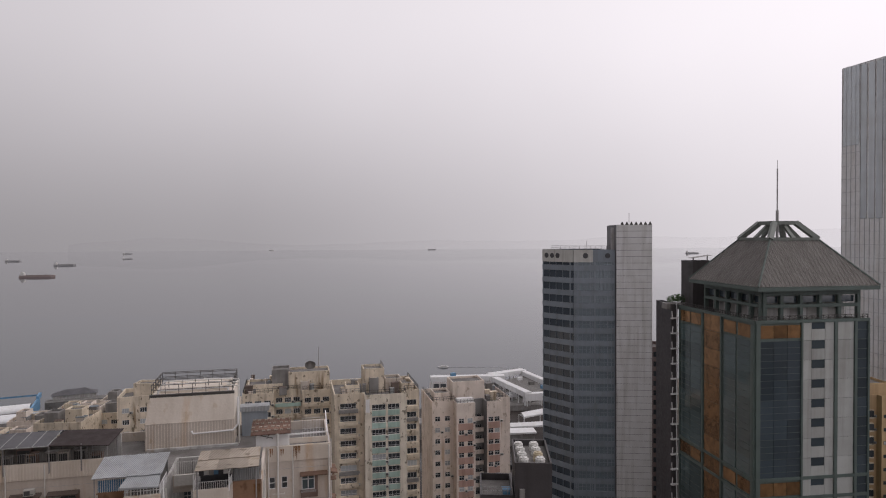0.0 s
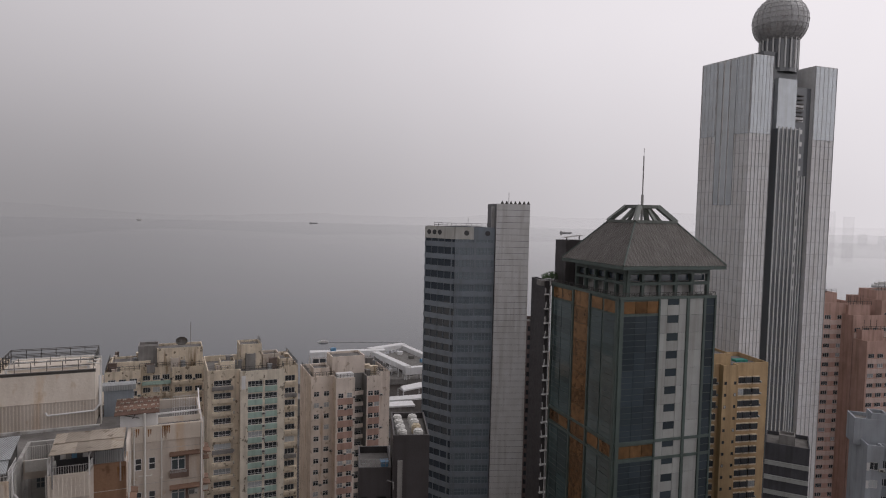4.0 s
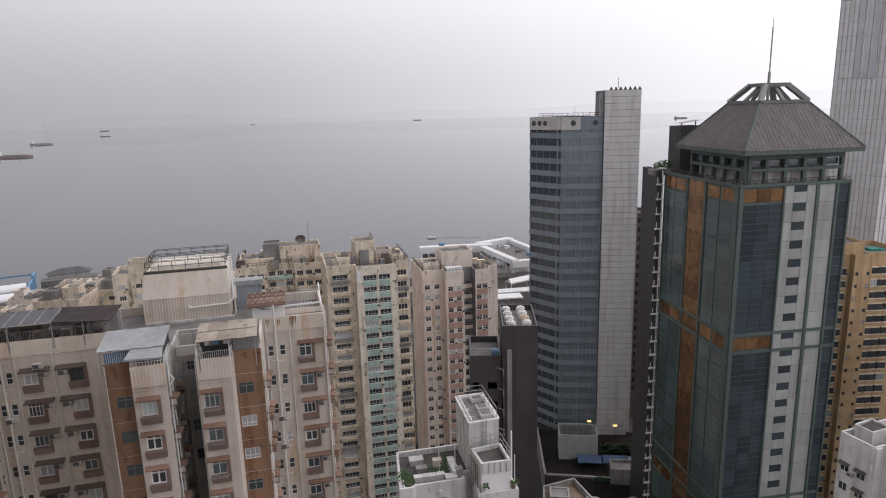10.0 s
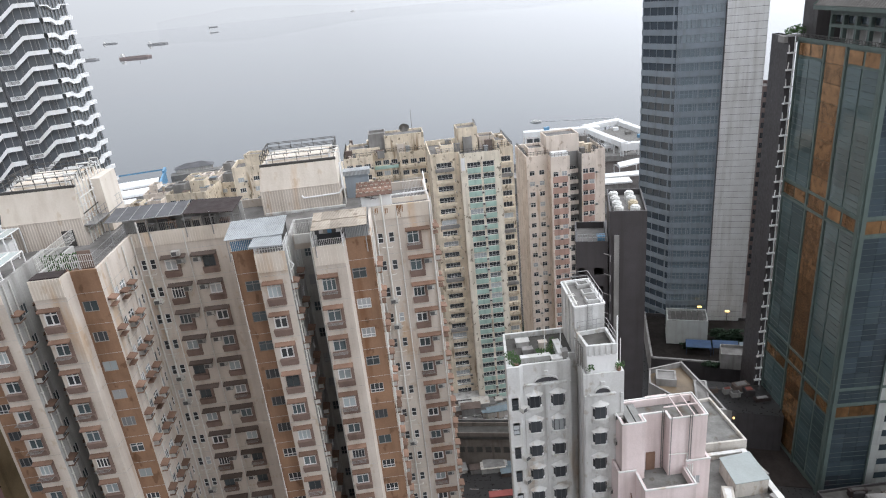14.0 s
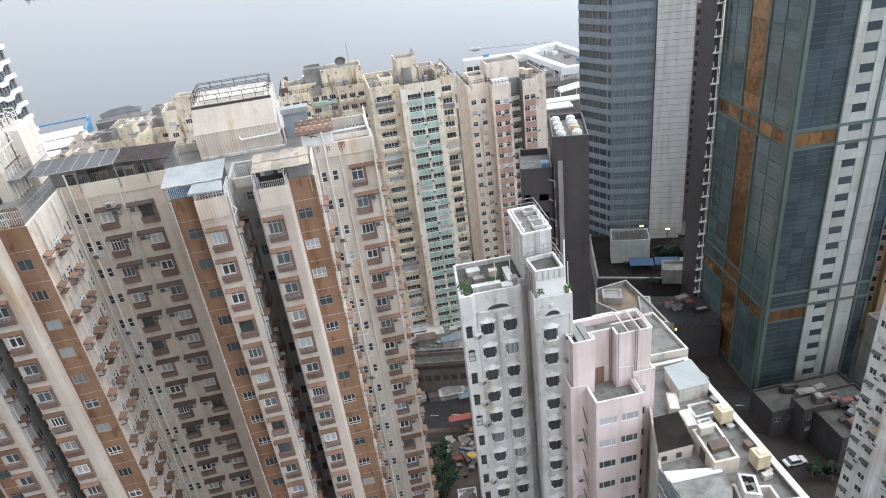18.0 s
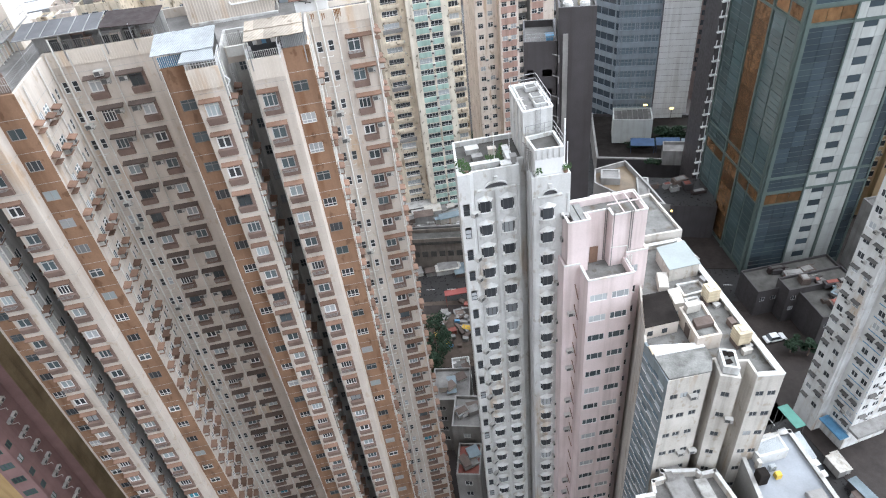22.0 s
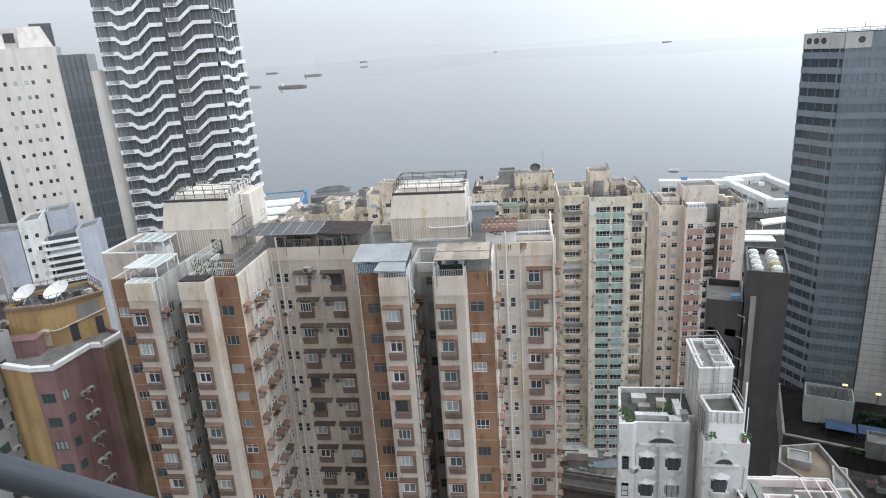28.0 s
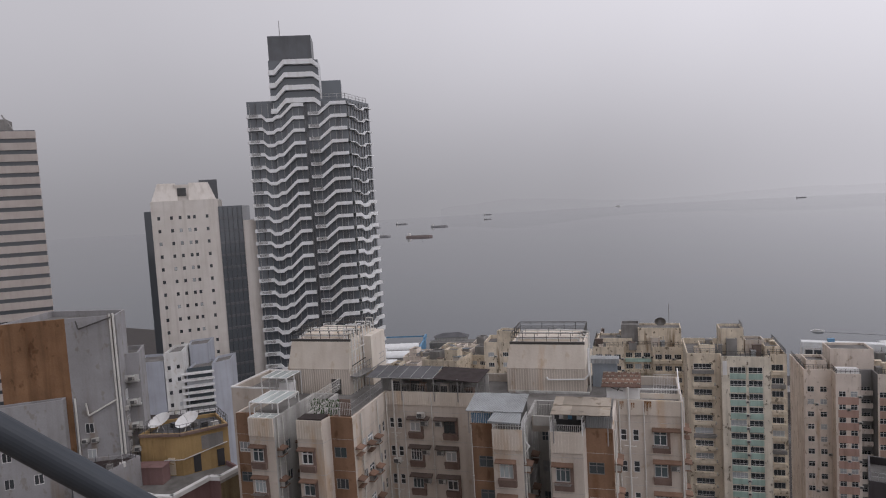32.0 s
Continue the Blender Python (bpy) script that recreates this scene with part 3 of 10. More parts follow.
for e, u in PIERS.items():
    for p in fill(e, u, -0.35):
        place("window", WPIER[rnd.choice((0, 0, 1, 1, 2, 3, 3, 4))], front, [p])
place("window", W050, front, fill(10, 0.42, -0.35) + fill(10, 1.2, -0.35) + fill(22, 0.5, -0.35) + fill(22, 1.5, -0.35))
place("window", W055, front, [p for e in (16, 4) for u in (0.6, 1.5) for p in fill(e, u, -0.35)], most=60)
place("window", W080, front, fill(15, 2.2, -0.35) + fill(3, 2.2, -0.35) + fill(23, 2.0, -0.35), most=60)
place("window", W070, front, fill(9, 2.2, -0.35) + fill(21, 1.6, -0.35))
place("window", WBAY[0], front, fill(9, 3.5, -0.6), most=15)
place("window", W080, front, fill(15, 5.2, -0.35) + fill(3, 5.2, -0.35) + fill(23, 5.0, -0.35), most=24)
place("window", W070, front, fill(21, 4.2, -0.35), most=10)
place("window", W055, front, fill(9, 5.6, -0.35), most=12)
place("window", W050, front, fill(9, 6.6, -0.35), most=12)

# hoods over shelves with air conditioners on the side walls
sh = Mesh()
sh.face([(-0.5, 0, 0.66), (0.5, 0, 0.66), (0.5, -0.62, 0.52), (-0.5, -0.62, 0.52)][::-1])
sh.box(-0.5, 0.5, 0, 0.62, 0.46, 0.52)
sh.box(-0.45, 0.45, 0, 0.5, -0.12, -0.05)
SHELF = sh.data("air_conditioner_shelf", HOOD)
spots = [(e, u, k) for e, us in ((9, (0.7, 3.0, 4.6)), (21, (0.7, 3.0)), (15, (0.7, 3.8)), (3, (0.7, 3.8)), (23, (1.0, 3.6))) for u in us for k in range(FN)]
shelves = [FW[e].spot(u, 0, FTOP - k * FH - 0.1 - (0.5 if u > 2 else 0)) for e, u, k in spots]
place("air_conditioner_shelf", SHELF, front, shelves, most=240)
place("air_conditioner", AC_MESH, front, [FW[e].spot(u, 0.02, FTOP - k * FH - 0.13 - (0.5 if u > 2 else 0)) for e, u, k in spots if rnd.random() < 0.72], most=200)
place("air_conditioner", AC_MESH, front, [FW[10].spot(u, 0.02, FTOP - k * FH + 0.10) for u in (3.75, 5.2) for k in range(FN) if rnd.random() < 0.85])
place("air_conditioner", AC_MESH, front, [FW[22].spot(4.55, 0.02, FTOP - k * FH + 0.10) for k in range(FN) if rnd.random() < 0.9])
place("air_conditioner", AC_MESH, front, [FW[10].spot(0.85, 0.02, FTOP - k * FH - 0.9) for k in (1, 4, 5, 9, 14)] + [FW[22].spot(1.0, 0.02, FTOP - k * FH - 0.9) for k in (2, 3, 8)])
place("air_conditioner", AC_MESH, front, [FW[10].spot(3.55, 0.3, FTOP + 0.93)], label="pale air conditioner standing on the top hood")

# drain pipes with a branch at each storey
for e, u, o, r in ((10, 0.8, 0.3, 0.085), (10, 1.75, 0.12, 0.05), (10, 4.5, 0.1, 0.05), (10, 9.6, 0.14, 0.06), (22, 0.98, 0.25, 0.085), (22, 0.2, 0.12, 0.05), (22, 2.2, 0.12, 0.05), (22, 5.2, 0.1, 0.06), (9, 1.5, 0.12, 0.05), (9, 5.1, 0.12, 0.05), (9, 7.2, 0.14, 0.06), (12, 0.08, 0.08, 0.05),
                   (21, 2.3, 0.12, 0.05), (21, 0.25, 0.12, 0.06), (16, 1.05, 0.15, 0.06), (4, 1.0, 0.15, 0.06), (15, 0.3, 0.12, 0.06), (15, 1.3, 0.12, 0.05), (17, 6.9, 0.14, 0.05), (3, 0.4, 0.12, 0.05), (3, 1.3, 0.12, 0.05), (23, 1.5, 0.12, 0.05)):
    ms = Mesh()
    ms.tube(FW[e].at(u, o, 4), FW[e].at(u, o, FZ - 0.1 if r < 0.08 else FZ + 1.15), r, 0, 6)
    for k in range(FN):
        z = FTOP - k * FH - 1.1
        ms.box(u - 0.08, u + 0.08, 0, o + 0.05, z, z + 0.07, 0, FW[e])
        if r > 0.08:
            ms.tube(FW[e].at(u - 0.45, o, z + 0.42), FW[e].at(u + 0.5, o, z + 0.36), 0.035, 0, 5)
            ms.tube(FW[e].at(u + 0.5, o, z + 0.36), FW[e].at(u + 0.5, 0, z + 0.36), 0.035, 0, 5)
    part("drain_pipe", ms, PIPE if e not in (16, 4) else GREYCON, front)

# a run of rust down the right wing's corner and the tan pier
RUSTRUN = surf("orange_rust_stain", (0.33, 0.17, 0.07), var=0.5, streak=0.5, scale=1.6, rust=0.5)
r9 = random.Random(19)
for e, u, z, h, n in ((22, 2.6, FZ - 0.02, 1.15, 5), (20, 1.75, FZ - 0.3, 1.3, 4), (22, 0.45, FZ - 0.1, 0.8, 3), (22, 1.4, FZ - 0.2, 0.7, 2)):
    ms = Mesh()
    o = 0.115 if e == 22 else 0.006
    for k in range(n):
        a = u + 0.13 * (k - n / 2) + r9.uniform(-0.03, 0.03)
        q = h * r9.uniform(0.45, 1.0)
        ms.face([FW[e].at(a - 0.05, o, z), FW[e].at(a - 0.015, o, z - q), FW[e].at(a + 0.02, o, z - q), FW[e].at(a + 0.06, o, z)])
    tagged(part("rust_stain", ms, RUSTRUN, front, "orange rust run under the roof edge"), kind="stuff")

RZ = FZ - 0.8       # the roof deck


def slab(ms, x0, x1, y0, y1, z0, z1, mi=0):
    ms.box(x0, x1, -y1, -y0, z0, z1, mi)


def bent_room(name, x0, x1, y0, y1, zk, top, label, inset=0.55):
    """A tank room whose walls lean in above a ledge, with rails, pipes and tank lids on top."""
    root = thing(name, (x0 + x1) / 2, (y0 + y1) / 2, RZ, label, "roof structure")
    lo = [(x0, y0), (x1, y0), (x1, y1), (x0, y1)]
    hi = [(x0 + 0.35, y0 + inset), (x1 - 0.05, y0 + inset), (x1 - 0.05, y1), (x0 + 0.35, y1)]
    ms = Mesh()
    for i in range(4):
        j = (i + 1) % 4
        ms.face([(*lo[i], RZ), (*lo[j], RZ), (*lo[j], zk), (*lo[i], zk)])
    part("lower_wall", ms, CREAM, root)
    ms = Mesh()
    for i in range(4):
        j = (i + 1) % 4
        ms.face([(*lo[i], zk), (*lo[j], zk), (*hi[j], top), (*hi[i], top)])
    ms.face([(*p, top) for p in hi])
    part("leaning_wall", ms, CREAM_RIB, root)
    rb = Mesh()
    n = int((x1 - x0) / 0.24)
    for k in range(n):
        x = x0 + 0.12 + (x1 - x0 - 0.24) * k / (n - 1)
        rb.box(x - 0.04, x + 0.04, -y0, -y0 + 0.03, RZ, zk)
        xs = x0 + 0.42 + (x1 - x0 - 0.55) * k / (n - 1)
        rb.face([(x - 0.04, y0 - 0.03, zk), (x + 0.04, y0 - 0.03, zk), (xs + 0.04, y0 + inset - 0.03, top), (xs - 0.04, y0 + inset - 0.03, top)])
    tagged(part("cladding_rib", rb, CREAM_RIB, root), kind="stuff")
    ms = Mesh()
    slab(ms, x0 - 0.03, x1 + 0.03, y0 - 0.05, y0 + 0.02, zk - 0.05, zk + 0.02)
    part("ledge", ms, CREAM, root)
    ms = Mesh()
    slab(ms, hi[0][0] - 0.05, hi[1][0] + 0.05, hi[0][1] - 0.02, hi[0][1] + 0.3, top, top + 0.22)
    part("edge_beam", ms, DARKPIPE, root, "dark stained beam along the roof edge")
    for s, z in ((0.1, 0.2), (1.9, 0.32)):
        rl = Mesh()
        a, b, c, d = [(*p, top + z) for p in ((hi[0][0] + 0.1, hi[0][1] + s), (hi[1][0] - 0.1, hi[0][1] + s), (hi[1][0] - 0.1, y1 - 0.3), (hi[0][0] + 0.1, y1 - 0.3))]
        railing(rl, [a, b, c, d, a], 0.85, 1.05, 0.035, 1)
        part("railing", rl, DARKPIPE, root, "rusty dark railing")
    ms = Mesh()
    slab(ms, hi[0][0] + 0.6, hi[1][0] - 0.5, hi[0][1] + 1.5, y1 - 0.6, top, top + 0.42)
    part("tank_cover", ms, CREAM_RIB, root, "raised pale tank cover")
    for k in range(3):
        y = hi[0][1] + 0.7 + 1.2 * k
        q = Mesh()
        z = top + (0.45 if k == 0 else 0.7)
        q.line([(x0 + 0.9, y, top), (x0 + 0.9, y, z), (x1 - 0.6, y, z), (x1 - 0.6, y, top)], 0.06 if k else 0.09)
        part("pipe", q, PIPE if k else WHITE_CLEAN, root)
    return root


box_r = bent_room("tank_room", -12.7, -5.35, 60.0, 66.0, G - 16.15, G - 13.98, "ribbed cream roof tank room with a railed top and pipes")
for k in range(3):
    q = Mesh()
    y = 60.5 + 0.45 * k
    q.line([(-4.98, y, RZ), (-4.98, y, G - 13.3 + 0.2 * k), (-6.0 - k, y, G - 13.1 + 0.2 * k)], 0.05)
    part("riser_pipe", q, PIPE, box_r)
q = Mesh()
q.line([(-8.9, 59.85, G - 16.9), (-8.75, 59.8, G - 17.15), (-5.4, 59.8, G - 17.05), (-5.02, 59.9, G - 16.6), (-5.02, 60.1, G - 14.2)], 0.075, 0, 8)
part("overflow_pipe", q, WHITE_CLEAN, box_r, "white bent overflow pipe")
q = Mesh()
slab(q, -12.5, -5.0, 59.7, 60.0, G - 18.5, G - 18.25)
part("base_ledge", q, WHITE_OLD, box_r)
box_l = bent_room("tank_room", -34.7, -27.9, 57.4, 64.8, G - 15.9, G - 13.25, "ribbed cream roof tank room with a bundle of pipes down its side")
for k in range(9):
    y = 57.9 + 0.7 * k
    q = Mesh()
    z = G - 12.4 + 0.25 * (k % 3)
    q.line([(-27.72, y, RZ), (-27.72, y, z), (-28.5 - 0.3 * (k % 4), y, z), (-28.5 - 0.3 * (k % 4), y, G - 13)], 0.055)
    for j in range(4):
        slab(q, -27.85, -27.64, y - 0.1, y + 0.1, G - 17.4 + 1.2 * j, G - 17.32 + 1.2 * j)
    part("riser_pipe", q, (PIPE, WHITE_CLEAN, PIPE)[k % 3], box_l)
for k in range(3):
    q = Mesh()
    z = G - 17.0 + 1.4 * k
    q.line([(-27.62, 57.6, z), (-27.62, 60.4 + k, z + 0.1), (-27.8, 60.4 + k, z + 0.1)], 0.055)
    part("cross_pipe", q, (WHITE_CLEAN, DARKPIPE, PIPE)[k], box_l)
q = Mesh()
slab(q, -27.85, -26.9, 60.8, 64.5, G - 18.4, G - 13.3)
part("stair_shaft", q, CREAM_RIB, box_l, "narrow cream pipe shaft")
q = Mesh()
railing(q, [(-27.0, 57.6, G - 16.6), (-26.9, 64.0, G - 16.6)], 1.0, 0.9, 0.03)
slab(q, -27.9, -26.85, 57.5, 64.2, G - 16.7, G - 16.6)
part("walkway", q, RAIL, box_l)
q = Mesh()
slab(q, -29.9, -28.9, 57.32, 57.4, G - 18.4, G - 16.9)
part("grille_door", q, DARKPIPE, box_l, "dark grille door in the tank room")
q = Mesh()
q.line([(-34.8, 57.3, G - 16.9), (-34.2, 57.3, G - 16.9)], 0.07)
part("overflow_spout", q, WHITE_CLEAN, box_l)

# canopy along the recess roof, over a railed terrace with stored things
cn = thing("roof_canopy", -20, 58, RZ, "dark grey and brown sheet canopy over a railed roof terrace", "canopy")
for k in range(6):
    x = -25.6 + 1.12 * k
    ms = Mesh()
    ms.face([(x, 56.1, G - 16.25), (x + 1.09, 56.1, G - 16.25), (x + 1.09, 59.4, G - 15.95), (x, 59.4, G - 15.95)])
    ms.face([(x, 59.4, G - 16.0), (x + 1.09, 59.4, G - 16.0), (x + 1.09, 56.1, G - 16.3), (x, 56.1, G - 16.3)])
    ms.face([(x, 56.1, G - 16.3), (x + 1.09, 56.1, G - 16.3), (x + 1.09, 56.1, G - 16.25), (x, 56.1, G - 16.25)])
    part("grey_sheet", ms, GREYROOF, cn, "grey canopy sheet")
    ms = Mesh()
    ms.tube((x + 1.105, 56.08, G - 16.23), (x + 1.105, 59.4, G - 15.93), 0.04, 0, 4)
    part("sheet_joint", ms, RAIL, cn, "pale metal joint strip")
ms = Mesh()
ms.tube((-25.6, 56.08, G - 16.27), (-18.85, 56.08, G - 16.27), 0.05, 0, 4)
part("front_rail", ms, RAIL, cn)
ms = Mesh()
top4 = [(-18.85, 56.1, G - 16.22), (-14.55, 56.1, G - 16.5), (-14.2, 59.4, G - 16.15), (-18.7, 59.4, G - 15.95)]
ms.face(top4)
ms.face([(x, y, z - 0.06) for x, y, z in top4[::-1]])
for a, b in zip(top4, top4[1:] + top4[:1]):
    ms.face([(a[0], a[1], a[2] - 0.06), (b[0], b[1], b[2] - 0.06), b, a])
part("brown_sheet", ms, BROWNROOF, cn, "dark brown canopy sheet")
for x in (-25.3, -22.1, -18.9, -16.6, -14.7):
    for y in (56.25, 59.2):
        q = Mesh()
        q.tube((x, y, RZ), (x, y, G - 16.3 if x < -16 else G - 16.55), 0.05)
        part("post", q, RAIL, cn)
q = Mesh()
railing(q, [(-23.6, 56.5, FZ), (-14.0, 56.5, FZ)], 0.75, 0.16, 0.018, 0)
part("railing", q, RAIL, cn, "thin grey metal railing")
ms = Mesh()
slab(ms, -25.4, -14.4, 59.4, 59.55, RZ, G - 16.6)
part("back_wall", ms, WELL, cn)
for k, (x, y, w, h) in enumerate(((-23.2, 58.0, 0.9, 1.5), (-22.2, 57.4, 0.6, 1.2), (-21.2, 58.0, 1.0, 1.6), (-20.3, 57.3, 0.5, 1.35), (-19.3, 58.3, 0.8, 1.1), (-18.2, 57.5, 0.7, 1.3), (-17.2, 58.2, 0.9, 1.2), (-15.8, 57.6, 0.8, 0.9))):
    q = Mesh()
    q.box(-w / 2, w / 2, -0.3, 0.3, 0, h)
    q.box(-w / 2 - 0.04, w / 2 + 0.04, -0.34, 0.34, h, h + 0.05)
    q.box(-w / 2 + 0.06, w / 2 - 0.06, 0.3, 0.32, 0.1, h - 0.1, 1)
    solid("storage_cupboard", q, [(CREAM, GREYCON, BROWN, HOOD, WELL)[k % 5], DFRAME], "worn storage cupboard standing under the roof canopy", "cupboard", "stored things on the roof", m=pose(x, y, RZ))
lad = thing("step_ladder", -20.6, 56.9, RZ, "buff wooden step ladder leaning under the canopy", "ladder")
for s in (-0.22, 0.22):
    q = Mesh()
    q.tube((-20.6 + s, 56.75, RZ), (-20.6 + s * 0.8, 57.1, RZ + 1.5), 0.03, 0, 4)
    part("stile", q, OLDROOF, lad)
for k in range(5):
    q = Mesh()
    q.tube((-20.82, 56.8 + 0.06 * k, RZ + 0.25 + 0.27 * k), (-20.38, 56.8 + 0.06 * k, RZ + 0.25 + 0.27 * k), 0.025, 0, 4)
    part("rung", q, OLDROOF, lad)


def shed(name, x0, x1, yf, yb, zf, zb, mat, label, laps=1):
    root = thing(name, (x0 + x1) / 2, (yf + yb) / 2, RZ, label, "roof shed")
    n = max(3, round((x1 - x0) / 0.72))
    for i in range(laps):
        fa, fb = i / laps, (i + 1) / laps
        ya, yb_, za, zb_ = yf + (yb - yf) * fa, yf + (yb - yf) * fb + (0.12 if i < laps - 1 else 0), zf + (zb - zf) * fa, zf + (zb - zf) * fb
        for k in range(n):
            a, b = x0 + (x1 - x0) * k / n, x0 + (x1 - x0) * (k + 1) / n
            j = 0.025 * (k % 2) + 0.05 * i
            e = 0.05 * (((k * 7 + i * 3) % 5) / 5)
            ms = Mesh()
            quad = [(a, ya - e, za + j), (b + 0.04, ya - e, za + j), (b + 0.04, yb_, zb_ + j), (a, yb_, zb_ + j)]
            ms.face(quad)
            ms.face([(x, y, z - 0.035) for x, y, z in quad[::-1]])
            ms.face([(x, y, z - 0.035) for x, y, z in quad[:2]] + [quad[1], quad[0]])
            part("roof_sheet", ms, mat, root)
    for x in (x0 + 0.15, x1 - 0.15):
        for y, z in ((yf + 0.2, zf), (yb - 0.15, zb)):
            ms = Mesh()
            ms.tube((x, y, RZ), (x, y, z - 0.03), 0.045)
            part("post", ms, RAIL, root)
    ms = Mesh()
    ms.tube((x0, yf + 0.2, zf - 0.06), (x1, yf + 0.2, zf - 0.06), 0.04)
    part("front_rail", ms, RAIL, root)
    ms = Mesh()
    slab(ms, x0 + 0.2, x1 - 0.2, yb - 0.1, yb, RZ, zb - 0.1)
    part("back_wall", ms, WELL, root)
    return root


metal_shed = shed("roof_shed", -13.75, -9.25, 48.5, 51.8, G - 16.55, G - 16.1, METALROOF, "roof shed with a pale blue corrugated metal roof")
q = Mesh()
railing(q, [(-13.4, PF + 0.1, FZ), (-11.55, PF + 0.1, FZ)], 0.9, 0.14, 0.02, 0)
part("railing", q, WHITE_CLEAN, metal_shed, "white railing before blue sheeting")
q = Mesh()
slab(q, -13.45, -11.55, PF + 0.16, PF + 0.2, FZ, FZ + 0.8)
part("blue_sheet", q, BLUESHEET, metal_shed, "blue sheeting behind the railing")
q = Mesh()
railing(q, [(-11.45, PF, FZ), (-11.45, BF + 0.05, FZ), (-9.2, BF + 0.05, FZ), (-9.2, 50.2, FZ)], 0.62, 0.2, 0.025, 1)
part("cage", q, WHITE_CLEAN, metal_shed, "white metal window cage railing")
q = Mesh()
tarp = [(-11.75, 47.45, G - 16.95), (-9.25, 47.45, G - 17.05), (-9.3, 48.7, G - 16.55), (-11.4, 48.8, G - 16.5)]
q.face(tarp)
q.face([(x, y, z - 0.04) for x, y, z in tarp[::-1]])
q.face([(-11.75, 47.45, G - 17.12), (-9.25, 47.45, G - 17.15), (-9.25, 47.45, G - 17.05), (-11.75, 47.45, G - 16.95)])
part("tarpaulin", q, METALROOF, metal_shed, "pale tarpaulin hung over the cage")
q = Mesh()
q.line([(-9.1, 48.2, G - 16.9), (-9.0, 48.0, G - 18.6), (-8.7, 48.0, G - 19.0), (-9.05, 48.0, G - 19.5)], 0.05)
part("downpipe", q, WHITE_CLEAN, metal_shed)
rust_shed = shed("roof_shed", -6.9, -2.65, 47.25, 50.8, G - 16.15, G - 15.95, OLDROOF, "roof shed with a weathered buff corrugated roof and open front", 2)
q = Mesh()
railing(q, [(-7.0, 49.5, FZ), (-7.0, BF + 0.05, FZ), (-4.7, BF + 0.05, FZ), (-4.55, PF, FZ)], 0.55, 0.14, 0.018, 0)
part("balcony_rail", q, WHITE_CLEAN, rust_shed, "white balcony railing")
q = Mesh()
railing(q, [(-4.5, PF + 0.08, FZ), (-2.6, PF + 0.08, FZ), (-2.6, 50.6, FZ)], 0.95, 0.13, 0.018, 0)
part("side_rail", q, RAIL, rust_shed, "grey metal rail before a blue-grey sheet")
q = Mesh()
slab(q, -4.45, -2.65, PF + 0.14, PF + 0.18, FZ, FZ + 0.85)
part("sheet_panel", q, METALROOF, rust_shed)
# near-black sheet stands in for the shade inside the open shed
q = Mesh()
slab(q, -6.85, -2.8, 49.9, 50.0, RZ, G - 16.4)
part("dark_back", q, DFRAME, rust_shed, "dark sheet standing in for the shade inside the open shed")
for x in (-7.0, -4.65):
    q = Mesh()
    q.line([(x, BF + 0.02, FZ - 0.2), (x, BF + 0.02, G - 16.5), (x + 0.15, BF - 0.1, G - 16.2)], 0.05)
    part("white_post", q, WHITE_CLEAN, rust_shed)
for k in range(7):
    q = Mesh()
    q.box(-0.16, 0.16, -0.03, 0.03, -0.55, 0)
    q.box(-0.20, 0.20, -0.02, 0.02, -0.12, 0.01)
    part("hung_cloth", q, (DFRAME, WHITE, GREYCON, BLUESHEET)[k % 4], rust_shed, m=pose(-6.6 + 0.33 * k, 48.5 + 0.1 * (k % 2), G - 16.4))
q = Mesh()
railing(q, [(-8.9, 51.6, RZ + 0.6), (-7.0, 51.6, RZ + 0.6)], 1.0, 0.14, 0.02, 0)
q.box(-8.95, -6.95, -51.75, -51.6, RZ - 0.2, RZ + 0.6)
solid("roof_railing", q, PIPE, "pale metal railing over the light well", "railing")
q = Mesh()
slab(q, -9.1, -7.1, 51.9, 52.1, RZ - 0.8, RZ + 0.5)
solid("well_parapet", q, CREAM, "cream parapet across the light well", "parapet")

# right wing roof: white sheet hut under red sheets, blue-grey hut behind, white framed parapet
hut = thing("roof_hut", -2, 57.5, RZ, "white sheet roof hut under faded red-brown roofing", "roof shed")
q = Mesh()
slab(q, -3.3, -0.65, 56.3, 59.0, RZ, G - 16.6)
part("wall", q, WHITE_CLEAN, hut)
for k in range(4):
    y = 55.85 + 0.85 * k
    z = G - 16.5 + 0.07 * k
    q = Mesh()
    q.face([(-3.7, y, z), (-0.45, y, z), (-0.45, y + 0.9, z + 0.16), (-3.7, y + 0.9, z + 0.16)])
    q.face([(-3.7, y, z - 0.06), (-0.45, y, z - 0.06), (-0.45, y, z), (-3.7, y, z)])
    part("roof_sheet", q, REDROOF, hut)
    q = Mesh()
    for j in range(22):
        x = -3.62 + 0.145 * j
        if (j * 5 + k * 3) % 7 < 4:
            q.box(x - 0.06, x + 0.06, -y - 0.86, -y - 0.52 - 0.05 * (j % 3), z + 0.08, z + 0.165)
    tagged(part("pale_patch", q, OLDROOF, hut, "pale worn ridges of the roofing"), kind="stuff")
q = Mesh()
q.tube((-2.9, 56.1, G - 16.65), (-1.9, 56.0, G - 16.9), 0.04)
q.tube((-2.4, 55.95, G - 16.9), (-2.2, 55.9, G - 16.55), 0.03)
part("bracket", q, DARKPIPE, hut)
q = Mesh()
slab(q, -4.9, -2.6, 62.4, 63.4, RZ, G - 16.15)
slab(q, -5.05, -2.4, 62.2, 63.5, G - 16.15, G - 15.7, 1)
solid("roof_hut", q, [surf("blue_grey_sheet_wall", (0.30, 0.34, 0.38), var=0.2), METALROOF], "blue-grey sheet hut with a pale roof edge", "roof shed")
